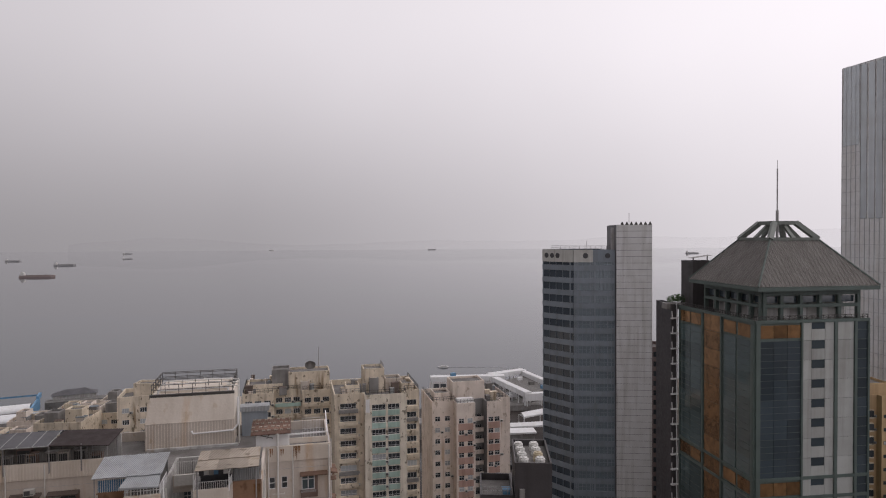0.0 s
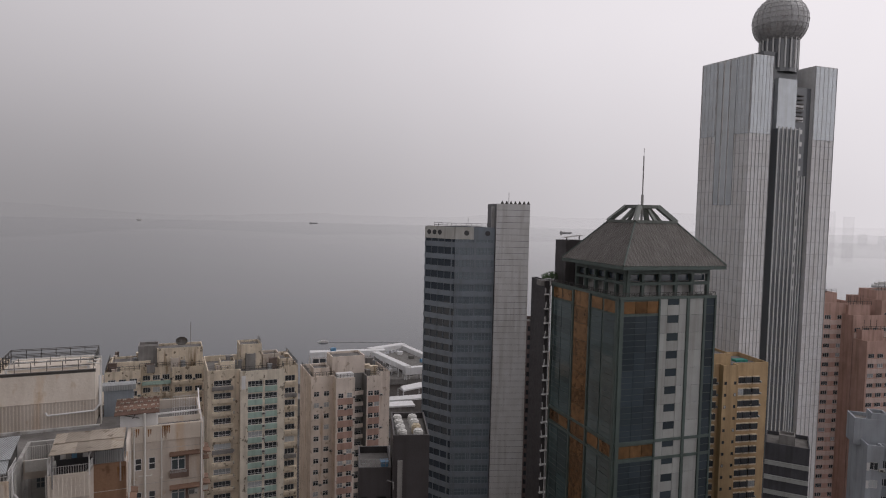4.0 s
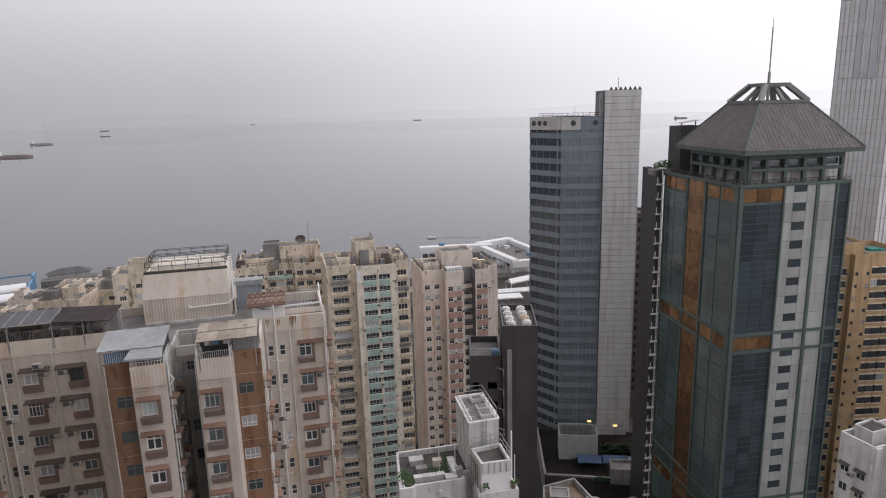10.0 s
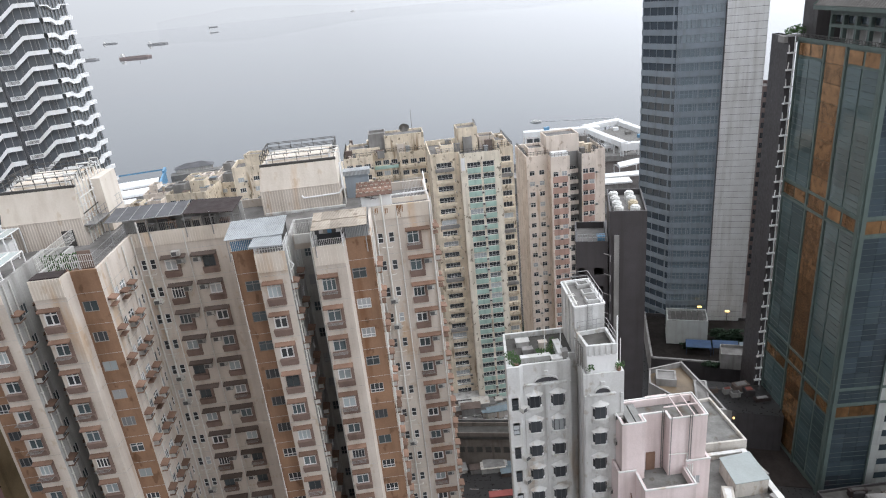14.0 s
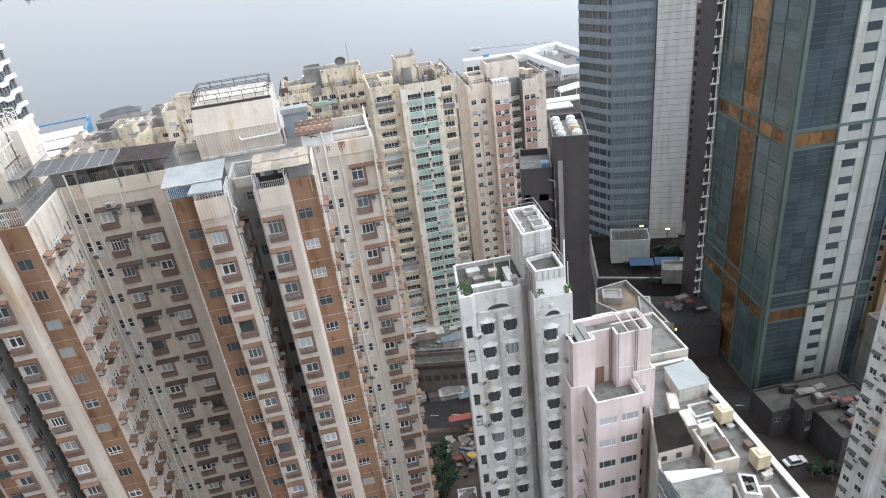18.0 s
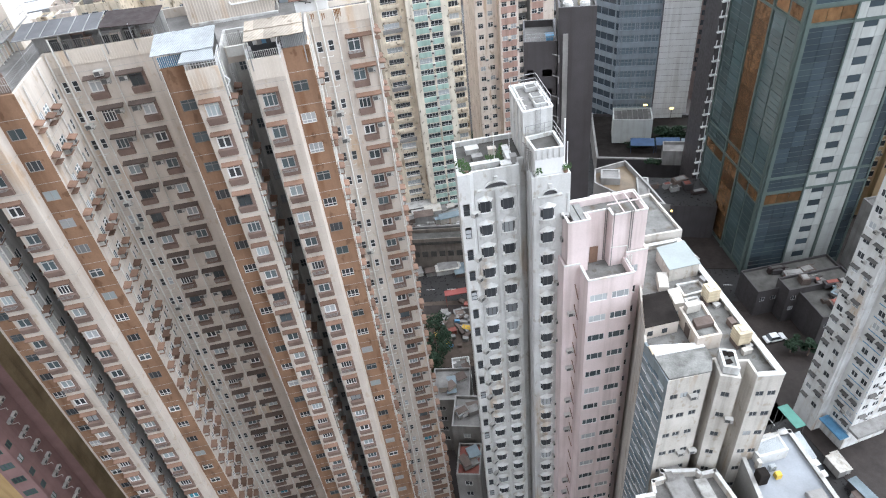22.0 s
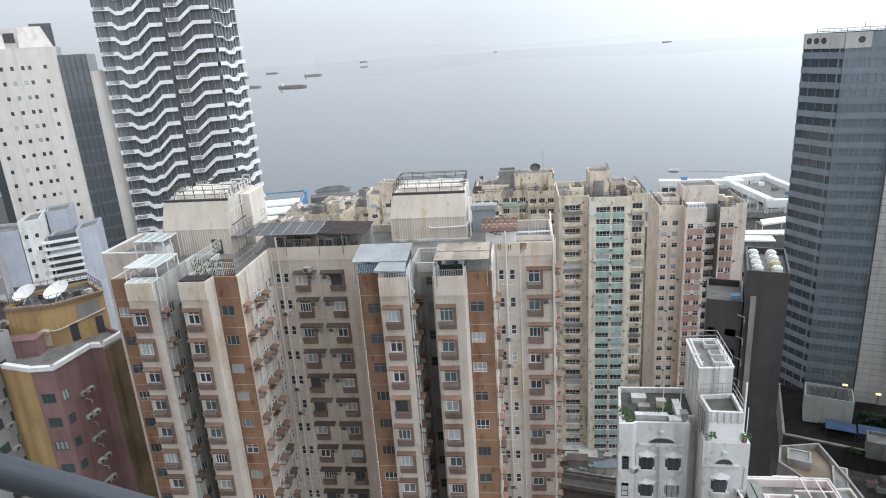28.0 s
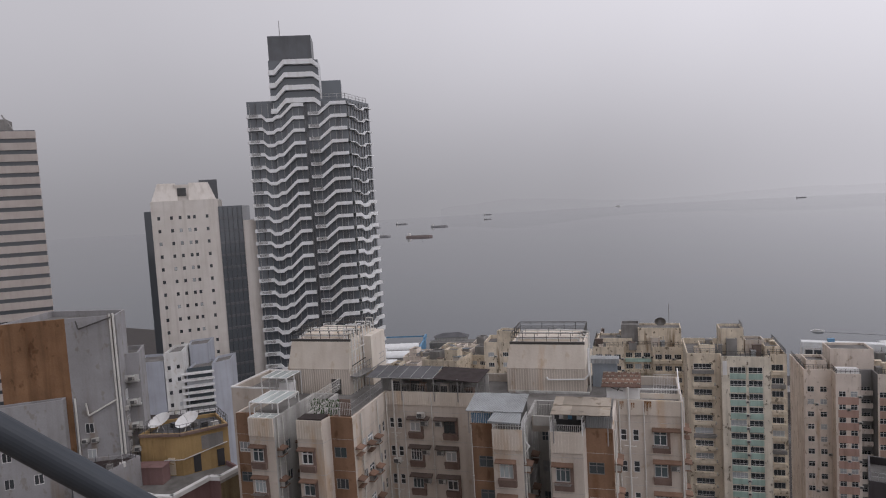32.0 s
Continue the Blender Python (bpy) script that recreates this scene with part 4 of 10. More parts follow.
fr = thing("roof_frame", 1, 57, FZ, "white painted beam frame over the wing's parapet", "railing")
for a, b, r in (((-0.6, 56.5, G - 16.85), (2.6, 56.5, G - 16.8), 0.08), ((2.6, 56.5, G - 16.8), (2.75, 62.5, G - 16.6), 0.07), ((2.6, 56.45, G - 16.8), (2.78, 56.2, FZ), 0.07), ((-0.6, 56.5, G - 16.85), (-0.6, 56.3, FZ), 0.06)):
    q = Mesh()
    q.tube(a, b, r, 0, 4)
    part("beam", q, WHITE_CLEAN, fr)
q = Mesh()
slab(q, -0.6, 2.65, 56.55, 56.65, FZ, G - 17.2)
part("panel", q, CREAM_RIB, fr)
q = Mesh()
railing(q, [(0.6, 60.2, RZ), (2.5, 60.2, RZ)], 1.9, 0.14, 0.018, 1)
part("fence", q, WHITE_CLEAN, fr)

# left wing roof: glazed white frames, skylight, cover, fence and plants
GREENGLASS = glazing("pale_green_roof_glass", (0.42, 0.46, 0.44), rand=0.1, share=0.0)


def glazed(x0, x1, y0, y1, z, label, n):
    gf = thing("glazed_roof_frame", (x0 + x1) / 2, (y0 + y1) / 2, RZ, label, "canopy")
    for x in (x0, x1):
        for y in (y0, (y0 + y1) / 2, y1):
            q = Mesh()
            q.tube((x, y, RZ), (x, y, z), 0.06, 0, 4)
            part("post", q, WHITE_CLEAN, gf)
    for y in (y0, y1):
        q = Mesh()
        q.tube((x0, y, z), (x1, y, z), 0.06, 0, 4)
        part("beam", q, WHITE_CLEAN, gf)
    for k in range(n + 1):
        x = x0 + (x1 - x0) * k / n
        q = Mesh()
        q.tube((x, y0, z), (x, y1, z), 0.05, 0, 4)
        part("glazing_bar", q, WHITE_CLEAN, gf)
    for k in range(n):
        q = Mesh()
        a = x0 + (x1 - x0) * k / n
        slab(q, a + 0.05, a + (x1 - x0) / n - 0.05, y0, y1, z - 0.04, z - 0.02)
        part("pane", q, GREENGLASS, gf)
    return gf


glazed(-33.6, -30.75, 48.7, 52.3, G - 16.65, "white-framed glazed canopy on the roof corner", 3)
glazed(-36.0, -33.2, 54.5, 57.2, G - 16.1, "white-framed glazed lean-to beside the tank room", 3)
sk = thing("skylight", -31.8, 48.2, FZ, "white-framed pale green glass skylight over the bay", "skylight")
q = Mesh()
slab(q, -33.0, -30.7, BF + 0.05, 48.8, FZ + 0.02, FZ + 0.05)
part("pane", q, GREENGLASS, sk)
for a, b in (((-33.0, BF + 0.05), (-30.7, BF + 0.05)), ((-33.0, 48.8), (-30.7, 48.8)), ((-33.0, 48.2), (-30.7, 48.2)), ((-33.0, BF), (-33.0, 48.8)), ((-32.2, BF), (-32.2, 48.8)), ((-31.4, BF), (-31.4, 48.8)), ((-30.65, BF), (-30.65, 48.8))):
    q = Mesh()
    q.tube((*a, FZ + 0.06), (*b, FZ + 0.06), 0.035, 0, 4)
    part("bar", q, WHITE_CLEAN, sk)
q = Mesh()
q.tube((-33.2, 48.8, FZ + 0.5), (-33.2, 52.5, FZ + 0.5), 0.05, 0, 4)
q.tube((-33.2, 48.8, FZ + 0.5), (-33.2, 48.8, FZ), 0.05, 0, 4)
solid("roof_rail", q, WHITE_CLEAN, "white rail beside the glazed canopy", "railing")
q = Mesh()
slab(q, -28.3, -26.1, BF + 0.05, 49.0, FZ + 0.03, FZ + 0.13)
solid("roof_cover", q, BROWNROOF, "dark flat cover over the narrow bay", "roof cover")
fence = thing("roof_fence", -26, 50, FZ, "pale metal fence round the roof terrace", "railing")
for pts, mt in (([(-28.6, 49.7), (-24.0, 49.2)], PIPE), ([(-24.0, 49.2), (-23.9, 56.2)], RUSTRUN), ([(-28.6, 49.7), (-28.6, 56.5)], PIPE)):
    q = Mesh()
    railing(q, [(*p, FZ) for p in pts], 1.1, 0.17, 0.018, 1)
    part("panel", q, mt if mt is PIPE else RAIL, fence)
q = Mesh()
slab(q, -25.4, -24.4, 49.9, 50.0, RZ, FZ + 1.2)
part("gate_sheet", q, BROWN, fence, "brown sheet gate")
for k in range(6):
    px, py = -28.2 + 0.42 * k, 50.3 + 0.2 * (k % 2)
    q = Mesh()
    q.prism([(0.2 * math.cos(a * math.tau / 8), 0.2 * math.sin(a * math.tau / 8)) for a in range(8)], 0, 0.35)
    pot = thing("potted_plant", px, py, RZ, "potted plant with thin yellow-green leaves on the roof", "plant", "roof plants")
    part("pot", q, HOOD, pot, m=pose(px, py, RZ))
    q = Mesh()
    for j in range(40):
        a, r, z = rnd.random() * 6.3, rnd.random() * 0.35, 0.35 + rnd.random() * 1.3
        x, y = px + r * math.cos(a), py + r * math.sin(a)
        q.face([(x, y, RZ + z), (x + 0.12, y + 0.03, RZ + z + 0.06), (x + 0.05, y + 0.1, RZ + z + 0.2)])
    part("leaves", q, LEAF, pot)
lw = thing("side_wing", -38, 59, 0, "cream side wing of the block with a coped roof parapet", "apartment block")
LWP = [(-40.6, 56.0), (-35.15, 56.0), (-35.15, 62.8), (-40.4, 62.8)]
body(LWP, 0, FZ, lw, [CREAM], {0: [(3.2, 4.4, fr_rows())]}, parapet=0.8)
place("window", WBAY[3], lw, [Wall(LWP[0], LWP[1]).spot(3.8, -0.1, FTOP - k * FH - 0.6) for k in range(FN)], most=12)
for a, b in zip(LWP, LWP[1:] + LWP[:1]):
    q = Mesh()
    q.tube((*a, FZ + 0.05), (*b, FZ + 0.05), 0.1, 0, 4)
    part("coping", q, WHITE_CLEAN, lw, "white painted coping")
q = Mesh()
slab(q, -34.8, -33.6, 55.6, 56.8, RZ, G - 16.9)
solid("white_roof_cabinet", q, WHITE_CLEAN, "white cabinet under the glazed lean-to", "cabinet")

for ob in scene.collection.objects:
    if ob.parent is None and ob not in standing:
        ob.matrix_basis = NEAR_TURN @ ob.matrix_basis

# ---------------------------------------------------------------- towers towards the water
standing = set(scene.collection.objects)
GRID = ((-12.55, 137.6, 13), (7.0, 154.0, 13), (-36.8, 152.0, 13), (-73.0, 156.0, 0))      # the street grid's turn at each tower
MINT = surf("mint_green_tile", (0.45, 0.61, 0.545), var=0.25, streak=0.3)
OLDCREAM = surf("old_cream_paint", (0.79, 0.69, 0.55), var=0.3, streak=0.35, rust=1.2)
PALE = surf("pale_pinkish_render", (0.79, 0.70, 0.625), var=0.2, streak=0.25, rust=0.6)
PINKTILE = surf("faded_pink_tile_strip", (0.52, 0.345, 0.29), var=0.2, streak=0.3)
PALECREAM = surf("pale_cream_peeling_paint", (0.82, 0.75, 0.63), var=0.25, streak=0.3, rust=1.2)
MP = [(-23.2, 139.6), (-17.0, 139.6), (-17.0, 137.2), (-8.1, 137.2), (-8.1, 139.6), (-4.85, 139.6), (-4.85, 154), (-23.2, 154)]
MW = [Wall(MP[i], MP[(i + 1) % 8]) for i in range(8)]
mint = thing("apartment_tower", -14, 146, 0, "old cream apartment tower with mint-green bands under its windows", "apartment block")
M1, MPT, MN = G - 36.3, 2.66, 23
mr = [(M1 - k * MPT - 0.6, M1 - k * MPT + 0.6) for k in range(MN)]
body(MP, 0, G - 33.6, mint, [OLDCREAM, PALECREAM], {2: [(1.5, 4.4, mr), (4.9, 7.4, mr)], 0: [(1.2, 4.6, mr)], 4: [(0.5, 2.6, mr)]}, {2: 1}, parapet=1.2)
WM29 = pane(2.9, 1.2, (0.25, 0.5, 0.75), (0.3,), fr=0.05, mats=[FRAME, GLASS_DARK])
WM25 = pane(2.5, 1.2, (0.33, 0.66), (0.3,), fr=0.05, mats=[FRAME, GLASS_DARK])
WM34 = pane(3.4, 1.2, (0.3, 0.5, 0.7), (0.3,), fr=0.05, mats=[FRAME, GLASS_DARK])
WM21 = pane(2.1, 1.2, (0.33, 0.66), (), mats=[FRAME, GLASS_DARK])
place("window", WM29, mint, [MW[2].spot(2.95, -0.09, a) for a, _ in mr])
place("window", WM25, mint, [MW[2].spot(6.15, -0.09, a) for a, _ in mr])
place("window", WM34, mint, [MW[0].spot(2.9, -0.09, a) for a, _ in mr])
place("window", WM21, mint, [MW[4].spot(1.55, -0.09, a) for a, _ in mr])
ms = Mesh()
ms.box(-1.45, 1.45, 0, 0.12, -1.2, -0.05)
bandl = ms.data("green_band", MINT)
ms = Mesh()
ms.box(-1.25, 1.25, 0, 0.12, -1.2, -0.05)
bandr = ms.data("green_band", MINT)
ms = Mesh()
ms.box(-1.7, 1.7, 0, 0.25, -0.35, -0.1)
sill = ms.data("window_ledge", WHITE_OLD)
place("green_band", bandl, mint, [MW[2].spot(2.95, 0, a) for a, _ in mr])
place("green_band", bandr, mint, [MW[2].spot(6.15, 0, a) for a, _ in mr])
for e, a, b in ((0, 0.9, 5.0), (4, 0.35, 2.9)):
    for k in range(16):
        ms = Mesh()
        z = mr[k][0] - 0.05
        ms.box(a, b, 0, 0.7, z - 0.7, z, 0, MW[e])
        part("balcony_front", ms, OLDCREAM if (k + e) % 5 else GREYCON, mint)
place("window_ledge", sill, mint, [MW[0].spot(2.9, 0, a) for a, _ in mr])
place("air_conditioner", AC_MESH, mint, [MW[e].spot(u, 0.1, a - 0.55) for a, _ in mr for e, u in ((0, 4.9), (4, 0.35), (2, 4.65)) if rnd.random() < 0.6])
ms = Mesh()
ms.box(0.25, 1.0, 0.0, 0.1, G - 37.3, G - 34.5, 0, MW[2])
part("patch", ms, WHITE_CLEAN, mint, "new white painted patch on the wall")
for k, (x0, y0, w, d, t0, mt) in enumerate(((-20.5, 143, 3.0, 4, 2.2, OLDCREAM), (-16.5, 144, 4.6, 5, 5.4, OLDCREAM), (-15.3, 143, 2.0, 2, 3.5, GREYCON), (-11.5, 145, 3.6, 4, 2.8, CREAM), (-8.4, 142, 2.8, 6, 2.2, OLDCREAM))):
    tank_room("roof_tank_room", rect(x0, y0, w, d), G - 34.8, G - 34.8 + t0, mt, "stained cream roof tank room with a low parapet")
ms = Mesh()
railing(ms, [(-22.9, 140, G - 33.6), (-17.2, 140, G - 33.6)], 0.9, 0.8, 0.04, 1)
railing(ms, [(-16.3, 144.2, G - 29.4), (-12.1, 144.2, G - 29.4), (-12.1, 148.8, G - 29.4)], 1.0, 0.8, 0.04, 1)
solid("roof_railing", ms, GREYCON, "thin rusty railings on the tower roof", "railing")
for lab, z, loop in (("mint-banded", G - 33.6, [(-16.9, 137.4), (-8.2, 137.4), (-8.2, 139.8), (-5.0, 139.8), (-5.0, 153.8)]), ("pink-striped", G - 39.7, [(-2.4, 169), (-2.4, 156.7), (2.8, 156.7), (2.8, 153.6), (7.0, 153.6)]), ("pink-striped", G - 39.7, [(10.3, 153.6), (13.4, 153.6), (13.4, 156.7), (16.7, 156.7), (16.7, 169)]),
                      ("green-banded", G - 36.3, [(-46.8, 165), (-46.8, 151.2), (-40.2, 151.2), (-40.2, 153.2), (-33.7, 153.2), (-33.3, 151.7), (-26.8, 151.7)])):
    ms = Mesh()
    railing(ms, [(*p, z) for p in loop], 0.95, 0.9, 0.05, 1)
    solid("roof_railing", ms, DARKPIPE, "dark rusty railing round the " + lab + " tower's roof", "railing")
ms = Mesh()
ms.box(-26, 2, -160, -128, 0, G - 97.5)
ms.box(-25, 1, -128.2, -127.8, G - 97.5, G - 96.4)
pod = solid("podium", ms, [ROOFCON], "stained grey concrete podium with roof clutter under the towers", "podium")

PC = [(-2.6, 156.5), (2.6, 156.5), (2.6, 153.4), (7.2, 153.4), (7.2, 157), (10.1, 157), (10.1, 153.4), (13.6, 153.4), (13.6, 156.5), (16.9, 156.5), (16.9, 170), (-2.6, 170)]
WPC = pane(1.25, 1.15, (0.5,), (0.65,), mats=[FRAME, GLASS_DARK])
pc, pw = block("apartment_tower", "pale apartment tower with faded pink tiled window strips", "apartment block", PC, G - 39.7, [PALE, PINKTILE, GREYCON], G - 44.0, 2.7, 20,
               {0: [1.3, 3.7], 2: [1.2, 3.3], 4: [0.8, 2.0], 6: [0.95, 2.5], }, WPC, 1.25, 1.15, tone={4: 2, 3: 2, 5: 2}, most=120, ac=0.3)
for e, a, b in ((2, 0.4, 4.1), (6, 0.3, 3.15)):
    for k in range(20):
        ms = Mesh()
        z = G - 44.0 - 2.7 * k
        ms.box(a, b, 0, 0.05, z - 2.12, z - 0.56, 0, pw[e])
        part("tile_band", ms, PINKTILE, pc)
for k in range(20):
    ms = Mesh()
    z = G - 44.6 - 2.7 * k
    ms.box(0.1, 2.8, 0, 1.1, z - 0.25, z, 0, pw[4])
    ms.box(0.1, 2.8, 1.0, 1.1, z, z + 0.8, 0, pw[4])
    part("balcony", ms, PALE, pc)
tank_room("roof_tank_room", rect(2.8, 158, 8, 6), G - 40.7, G - 35.6, PALE, "pale roof tank room on the pink-striped tower")
tank_room("roof_tank_room", rect(-1.6, 158.5, 4, 5), G - 40.7, G - 38.2, PALE, "low pale roof room beside the tank room")
ms = Mesh()
ms.box(2.9, 7.0, -156.0, -153.6, G - 39.7, G - 38.9)
solid("white_roof_vent", ms, WHITE_CLEAN, "low white ribbed roof housing", "roof housing")

CRW = pane(1.5, 1.15, (0.33, 0.66), (), mats=[FRAME, GLASS_DARK])
CP = [(-47, 151), (-40, 151), (-40, 153), (-33.5, 153), (-33.5, 151.5), (-26.6, 151.5), (-26.6, 166), (-47, 166)]
crt, crw_ = block("apartment_tower", "old cream apartment tower with pale green bands and roof tanks", "apartment block", CP, G - 36.3, [OLDCREAM, CREAM], G - 38.7, 2.72, 14,
      {0: [1.4, 3.5, 5.6], 2: [1.2, 3.2, 5.2], 4: [1.3, 3.4, 5.5]}, CRW, 1.5, 1.15, most=100, ac=0.5)
for e in (0, 2, 4):
    for k in range(9):
        ms = Mesh()
        z = G - 39.4 - 2.72 * k
        ms.box(0.3, crw_[e].len - 0.3, 0, 0.5, z - 0.75, z, 0, crw_[e])
        part("balcony_front", ms, MINT if (e == 2 and k % 2 == 0) else OLDCREAM, crt)
for x0, y0, w, d, t0, mt in ((-46, 154, 8, 6, 2.4, OLDCREAM), (-40.5, 154.5, 4.2, 5, 5.6, GREYCON), (-36.6, 153.6, 9.6, 6, 5.0, OLDCREAM), (-33.8, 152.0, 2.0, 2, 3.0, CREAM)):
    tank_room("roof_tank_room", rect(x0, y0, w, d), G - 37.3, G - 37.3 + t0, mt, "peeling cream roof tank room")
dish = Mesh()
for i in range(12):
    for j in range(3):
        q = []
        for ii, jj in ((i, j), (i + 1, j), (i + 1, j + 1), (i, j + 1)):
            r, a = 1.0 * jj / 3, ii * math.tau / 12
            q.append((r * math.cos(a), -0.35 * r * r, r * math.sin(a)))
        dish.face(q)
dish.tube((0, 0, 0), (0, 0.5, -0.9), 0.06)
dish.tube((0, 0, 0), (0, -0.9, 0), 0.03)
DISH = dish.data("satellite_dish", [GREYCON])
solid("satellite_dish", DISH, None, "grey mesh satellite dish on the cream tower's roof", "satellite dish", m=pose(-31.5, 155, G - 30.75, 30) @ Matrix.Scale(1.3, 4))
ms = Mesh()
ms.tube((-29.5, 156, G - 32.3), (-29.5, 156, G - 27.0), 0.06)
solid("antenna_mast", ms, GREYCON, "thin antenna mast on the cream tower's roof", "antenna")
C2 = [(-76, 150), (-68.5, 152.5), (-71, 162), (-78.5, 159)]
block("apartment_tower", "small old cream apartment block with balconies", "apartment block", C2, G - 37.2, [OLDCREAM], G - 40.5, 2.72, 12, {0: [1.8, 5.6]}, CRW, 1.5, 1.15, most=40, ac=0.3)
tank_room("roof_tank_room", rect(-74, 154, 5, 4), G - 38.2, G - 34.8, OLDCREAM, "stepped cream roof room with a stained parapet")

turn_things(standing, GRID)

# the black service tower
DARKTILE = surf("black_glazed_tile", (0.07, 0.064, 0.066), var=0.25, streak=0.25, rough=0.45)
DP = [(9.6, 89.0), (14.7, 88.6), (15.4, 99), (10.3, 99.4)]
dark = thing("dark_tower", 12, 94, 0, "narrow black-tiled service tower with white water tanks on top", "building")
body(DP, 0, G - 31.4, dark, [DARKTILE], parapet=0.9)
body([(4.9, 90), (9.5, 89.6), (9.9, 98), (5.3, 98.4)], 0, G - 36.2, dark, [DARKTILE], {0: [(0.4, 1.3, storeys(G - 41, 3.0, 14, -0.5, 0.6)), (2.6, 4.0, storeys(G - 41, 3.0, 14, -0.5, 0.6))]}, name="side_wing")
ms = Mesh()
ms.box(-0.35, 0.35, 0, 0.25, 0, 60, 0)
part("pipe_duct", ms, GREYCON, dark, "grey vertical duct", m=pose(10.6, 88.9, G - 95))
for k in range(12):
    ms = Mesh()
    ms.line([(8.9, 89.4, G - 38 - 3.2 * k), (9.7, 88.6, G - 38 - 3.2 * k), (9.7, 88.6, G - 39 - 3.2 * k)], 0.08)
    part("bracket", ms, GREYCON, dark)
TANK = surf("white_water_tank", (0.68, 0.68, 0.66), var=0.2, streak=0.35, rough=0.4)
TANKY = surf("cream_water_tank", (0.58, 0.50, 0.36), var=0.2, streak=0.3, rough=0.4)
for k in range(8):
    ms = Mesh()
    w = 0.95
    p = [(w * math.cos(a), w * math.sin(a)) for a in [math.tau * (i + 0.5) / 10 for i in range(10)]]
    ms.prism(p, 0, 1.5)
    ms.prism(offset(p, 0.2), 1.5, 1.75)
    for z in (0.4, 0.9, 1.3):
        ms.prism(offset(p, -0.05), z, z + 0.08)
    ms.prism(offset(p, 0.65), 1.75, 1.9)
    solid("water_tank", ms, TANKY if k in (3,) else TANK, "round ribbed water tank on the black tower's roof", "water tank", "roof water tanks",
          m=pose(11.0 + 2.3 * (k % 2), 90.2 + 2.2 * (k // 2), G - 32.3) @ Matrix.Scale(0.72, 4))
ms = Mesh()
railing(ms, [(5.2, 90.2, G - 36.2), (9.4, 89.9, G - 36.2)], 1.0, 0.7, 0.04, 1)
solid("roof_railing", ms, RAIL, "metal railing on the black wing's roof", "railing")
ms = Mesh()
ms.box(-0.5, 0.5, -0.5, 0.5, 0, 1.3)
ms.box(-0.6, 0.6, -0.6, 0.6, 1.3, 1.4)
solid("blue_roof_cabinet", ms, BLUESHEET, "blue covered cabinet on the black wing's roof", "cabinet", m=pose(8.6, 91, G - 37.1))

# ---------------------------------------------------------------- the white tower with arched window boxes
WP = [(-3.5, 49.1), (-2.4, 49.3), (-2.1, 49.62), (2.1, 50.42), (1.85, 51.5), (2.7, 51.65), (3.05, 47.95), (6.5, 48.6), (4.95, 57.0), (-4.1, 55.2)]
WW = [Wall(WP[i], WP[(i + 1) % 10]) for i in range(10)]
wt_ = thing("white_apartment_tower", 1, 53, 0, "white painted apartment tower with rounded window boxes and a planted roof", "apartment block")
W1 = G - 35.4
wr_ = [(W1 - k * 2.72 - 0.65, W1 - k * 2.72 + 0.72) for k in range(25)]
body(WP, 0, G - 31.5, wt_, [WHITE_OLD], {2: [(0.24, 1.6, wr_), (2.39, 3.75, wr_)], 6: [(0.74, 2.1, wr_)], 0: [(0.3, 0.9, wr_)]}, parapet=0.5, roof=ROOFDARK)


def bent_window(name, path, zs, mats, paint):
    """One joined mesh over a bent line of stations and heights; paint(i, j) gives the material of each cell."""
    bm = Mesh()
    bm.v = [(x, y, z) for z in zs for x, y in path]
    n = len(path)
    for j in range(len(zs) - 1):
        for i in range(n - 1):
            bm.f.append((j * n + i, j * n + i + 1, (j + 1) * n + i + 1, (j + 1) * n + i))
            bm.m.append(paint(i, j))
    k = (len(zs) - 1) * n
    bm.f.append(tuple(range(k, k + n)))
    bm.m.append(paint(0, len(zs) - 2))
    bm.f.append(tuple(reversed(range(n))))
    bm.m.append(paint(0, 0))
    return bm.data(name, mats)


W095W = bent_window("bay_window", [(-0.78, 0.02), (-0.78, -0.06), (-0.68, -0.06), (-0.64, -0.10), (-0.49, -0.27), (-0.46, -0.30), (-0.41, -0.30), (-0.03, -0.30), (0.03, -0.30), (0.41, -0.30), (0.46, -0.30), (0.49, -0.27), (0.64, -0.10), (0.68, -0.06), (0.78, -0.06), (0.78, 0.02)],
                    [-0.04, 0.06, 0.28, 1.10, 1.31, 1.42], [DFRAME, GLASS_DARK, WHITE_CLEAN],
                    lambda i, j: 2 if i in (0, 1, 2, 12, 13, 14) or j in (0, 4) or (i in (3, 11) and j in (1, 3)) else (1 if i in (3, 6, 8, 11) else 0))
W06W = pane(0.6, 1.1, (), (0.5,), mats=[DFRAME, GLASS_DARK])
ms = Mesh()
for z, sgn in ((0.0, -1),):
    for i in range(6):
        a0, a1 = math.pi * i / 6, math.pi * (i + 1) / 6
        q = [(-0.78 * math.cos(a0), -0.36 * math.sin(a0)), (-0.78 * math.cos(a1), -0.36 * math.sin(a1))]
        za, zb = (z, z + 0.07) if sgn > 0 else (z - 0.42, z)
        ms.face([(*q[0], za), (*q[1], za), (*q[1], zb), (*q[0], zb)])
        ms.face([(0, 0, zb), (*q[0], zb), (*q[1], zb)])
        ms.face([(0, 0, za), (*q[1], za), (*q[0], za)])
WBOX = ms.data("window_box", WHITE_OLD)
ms = Mesh()
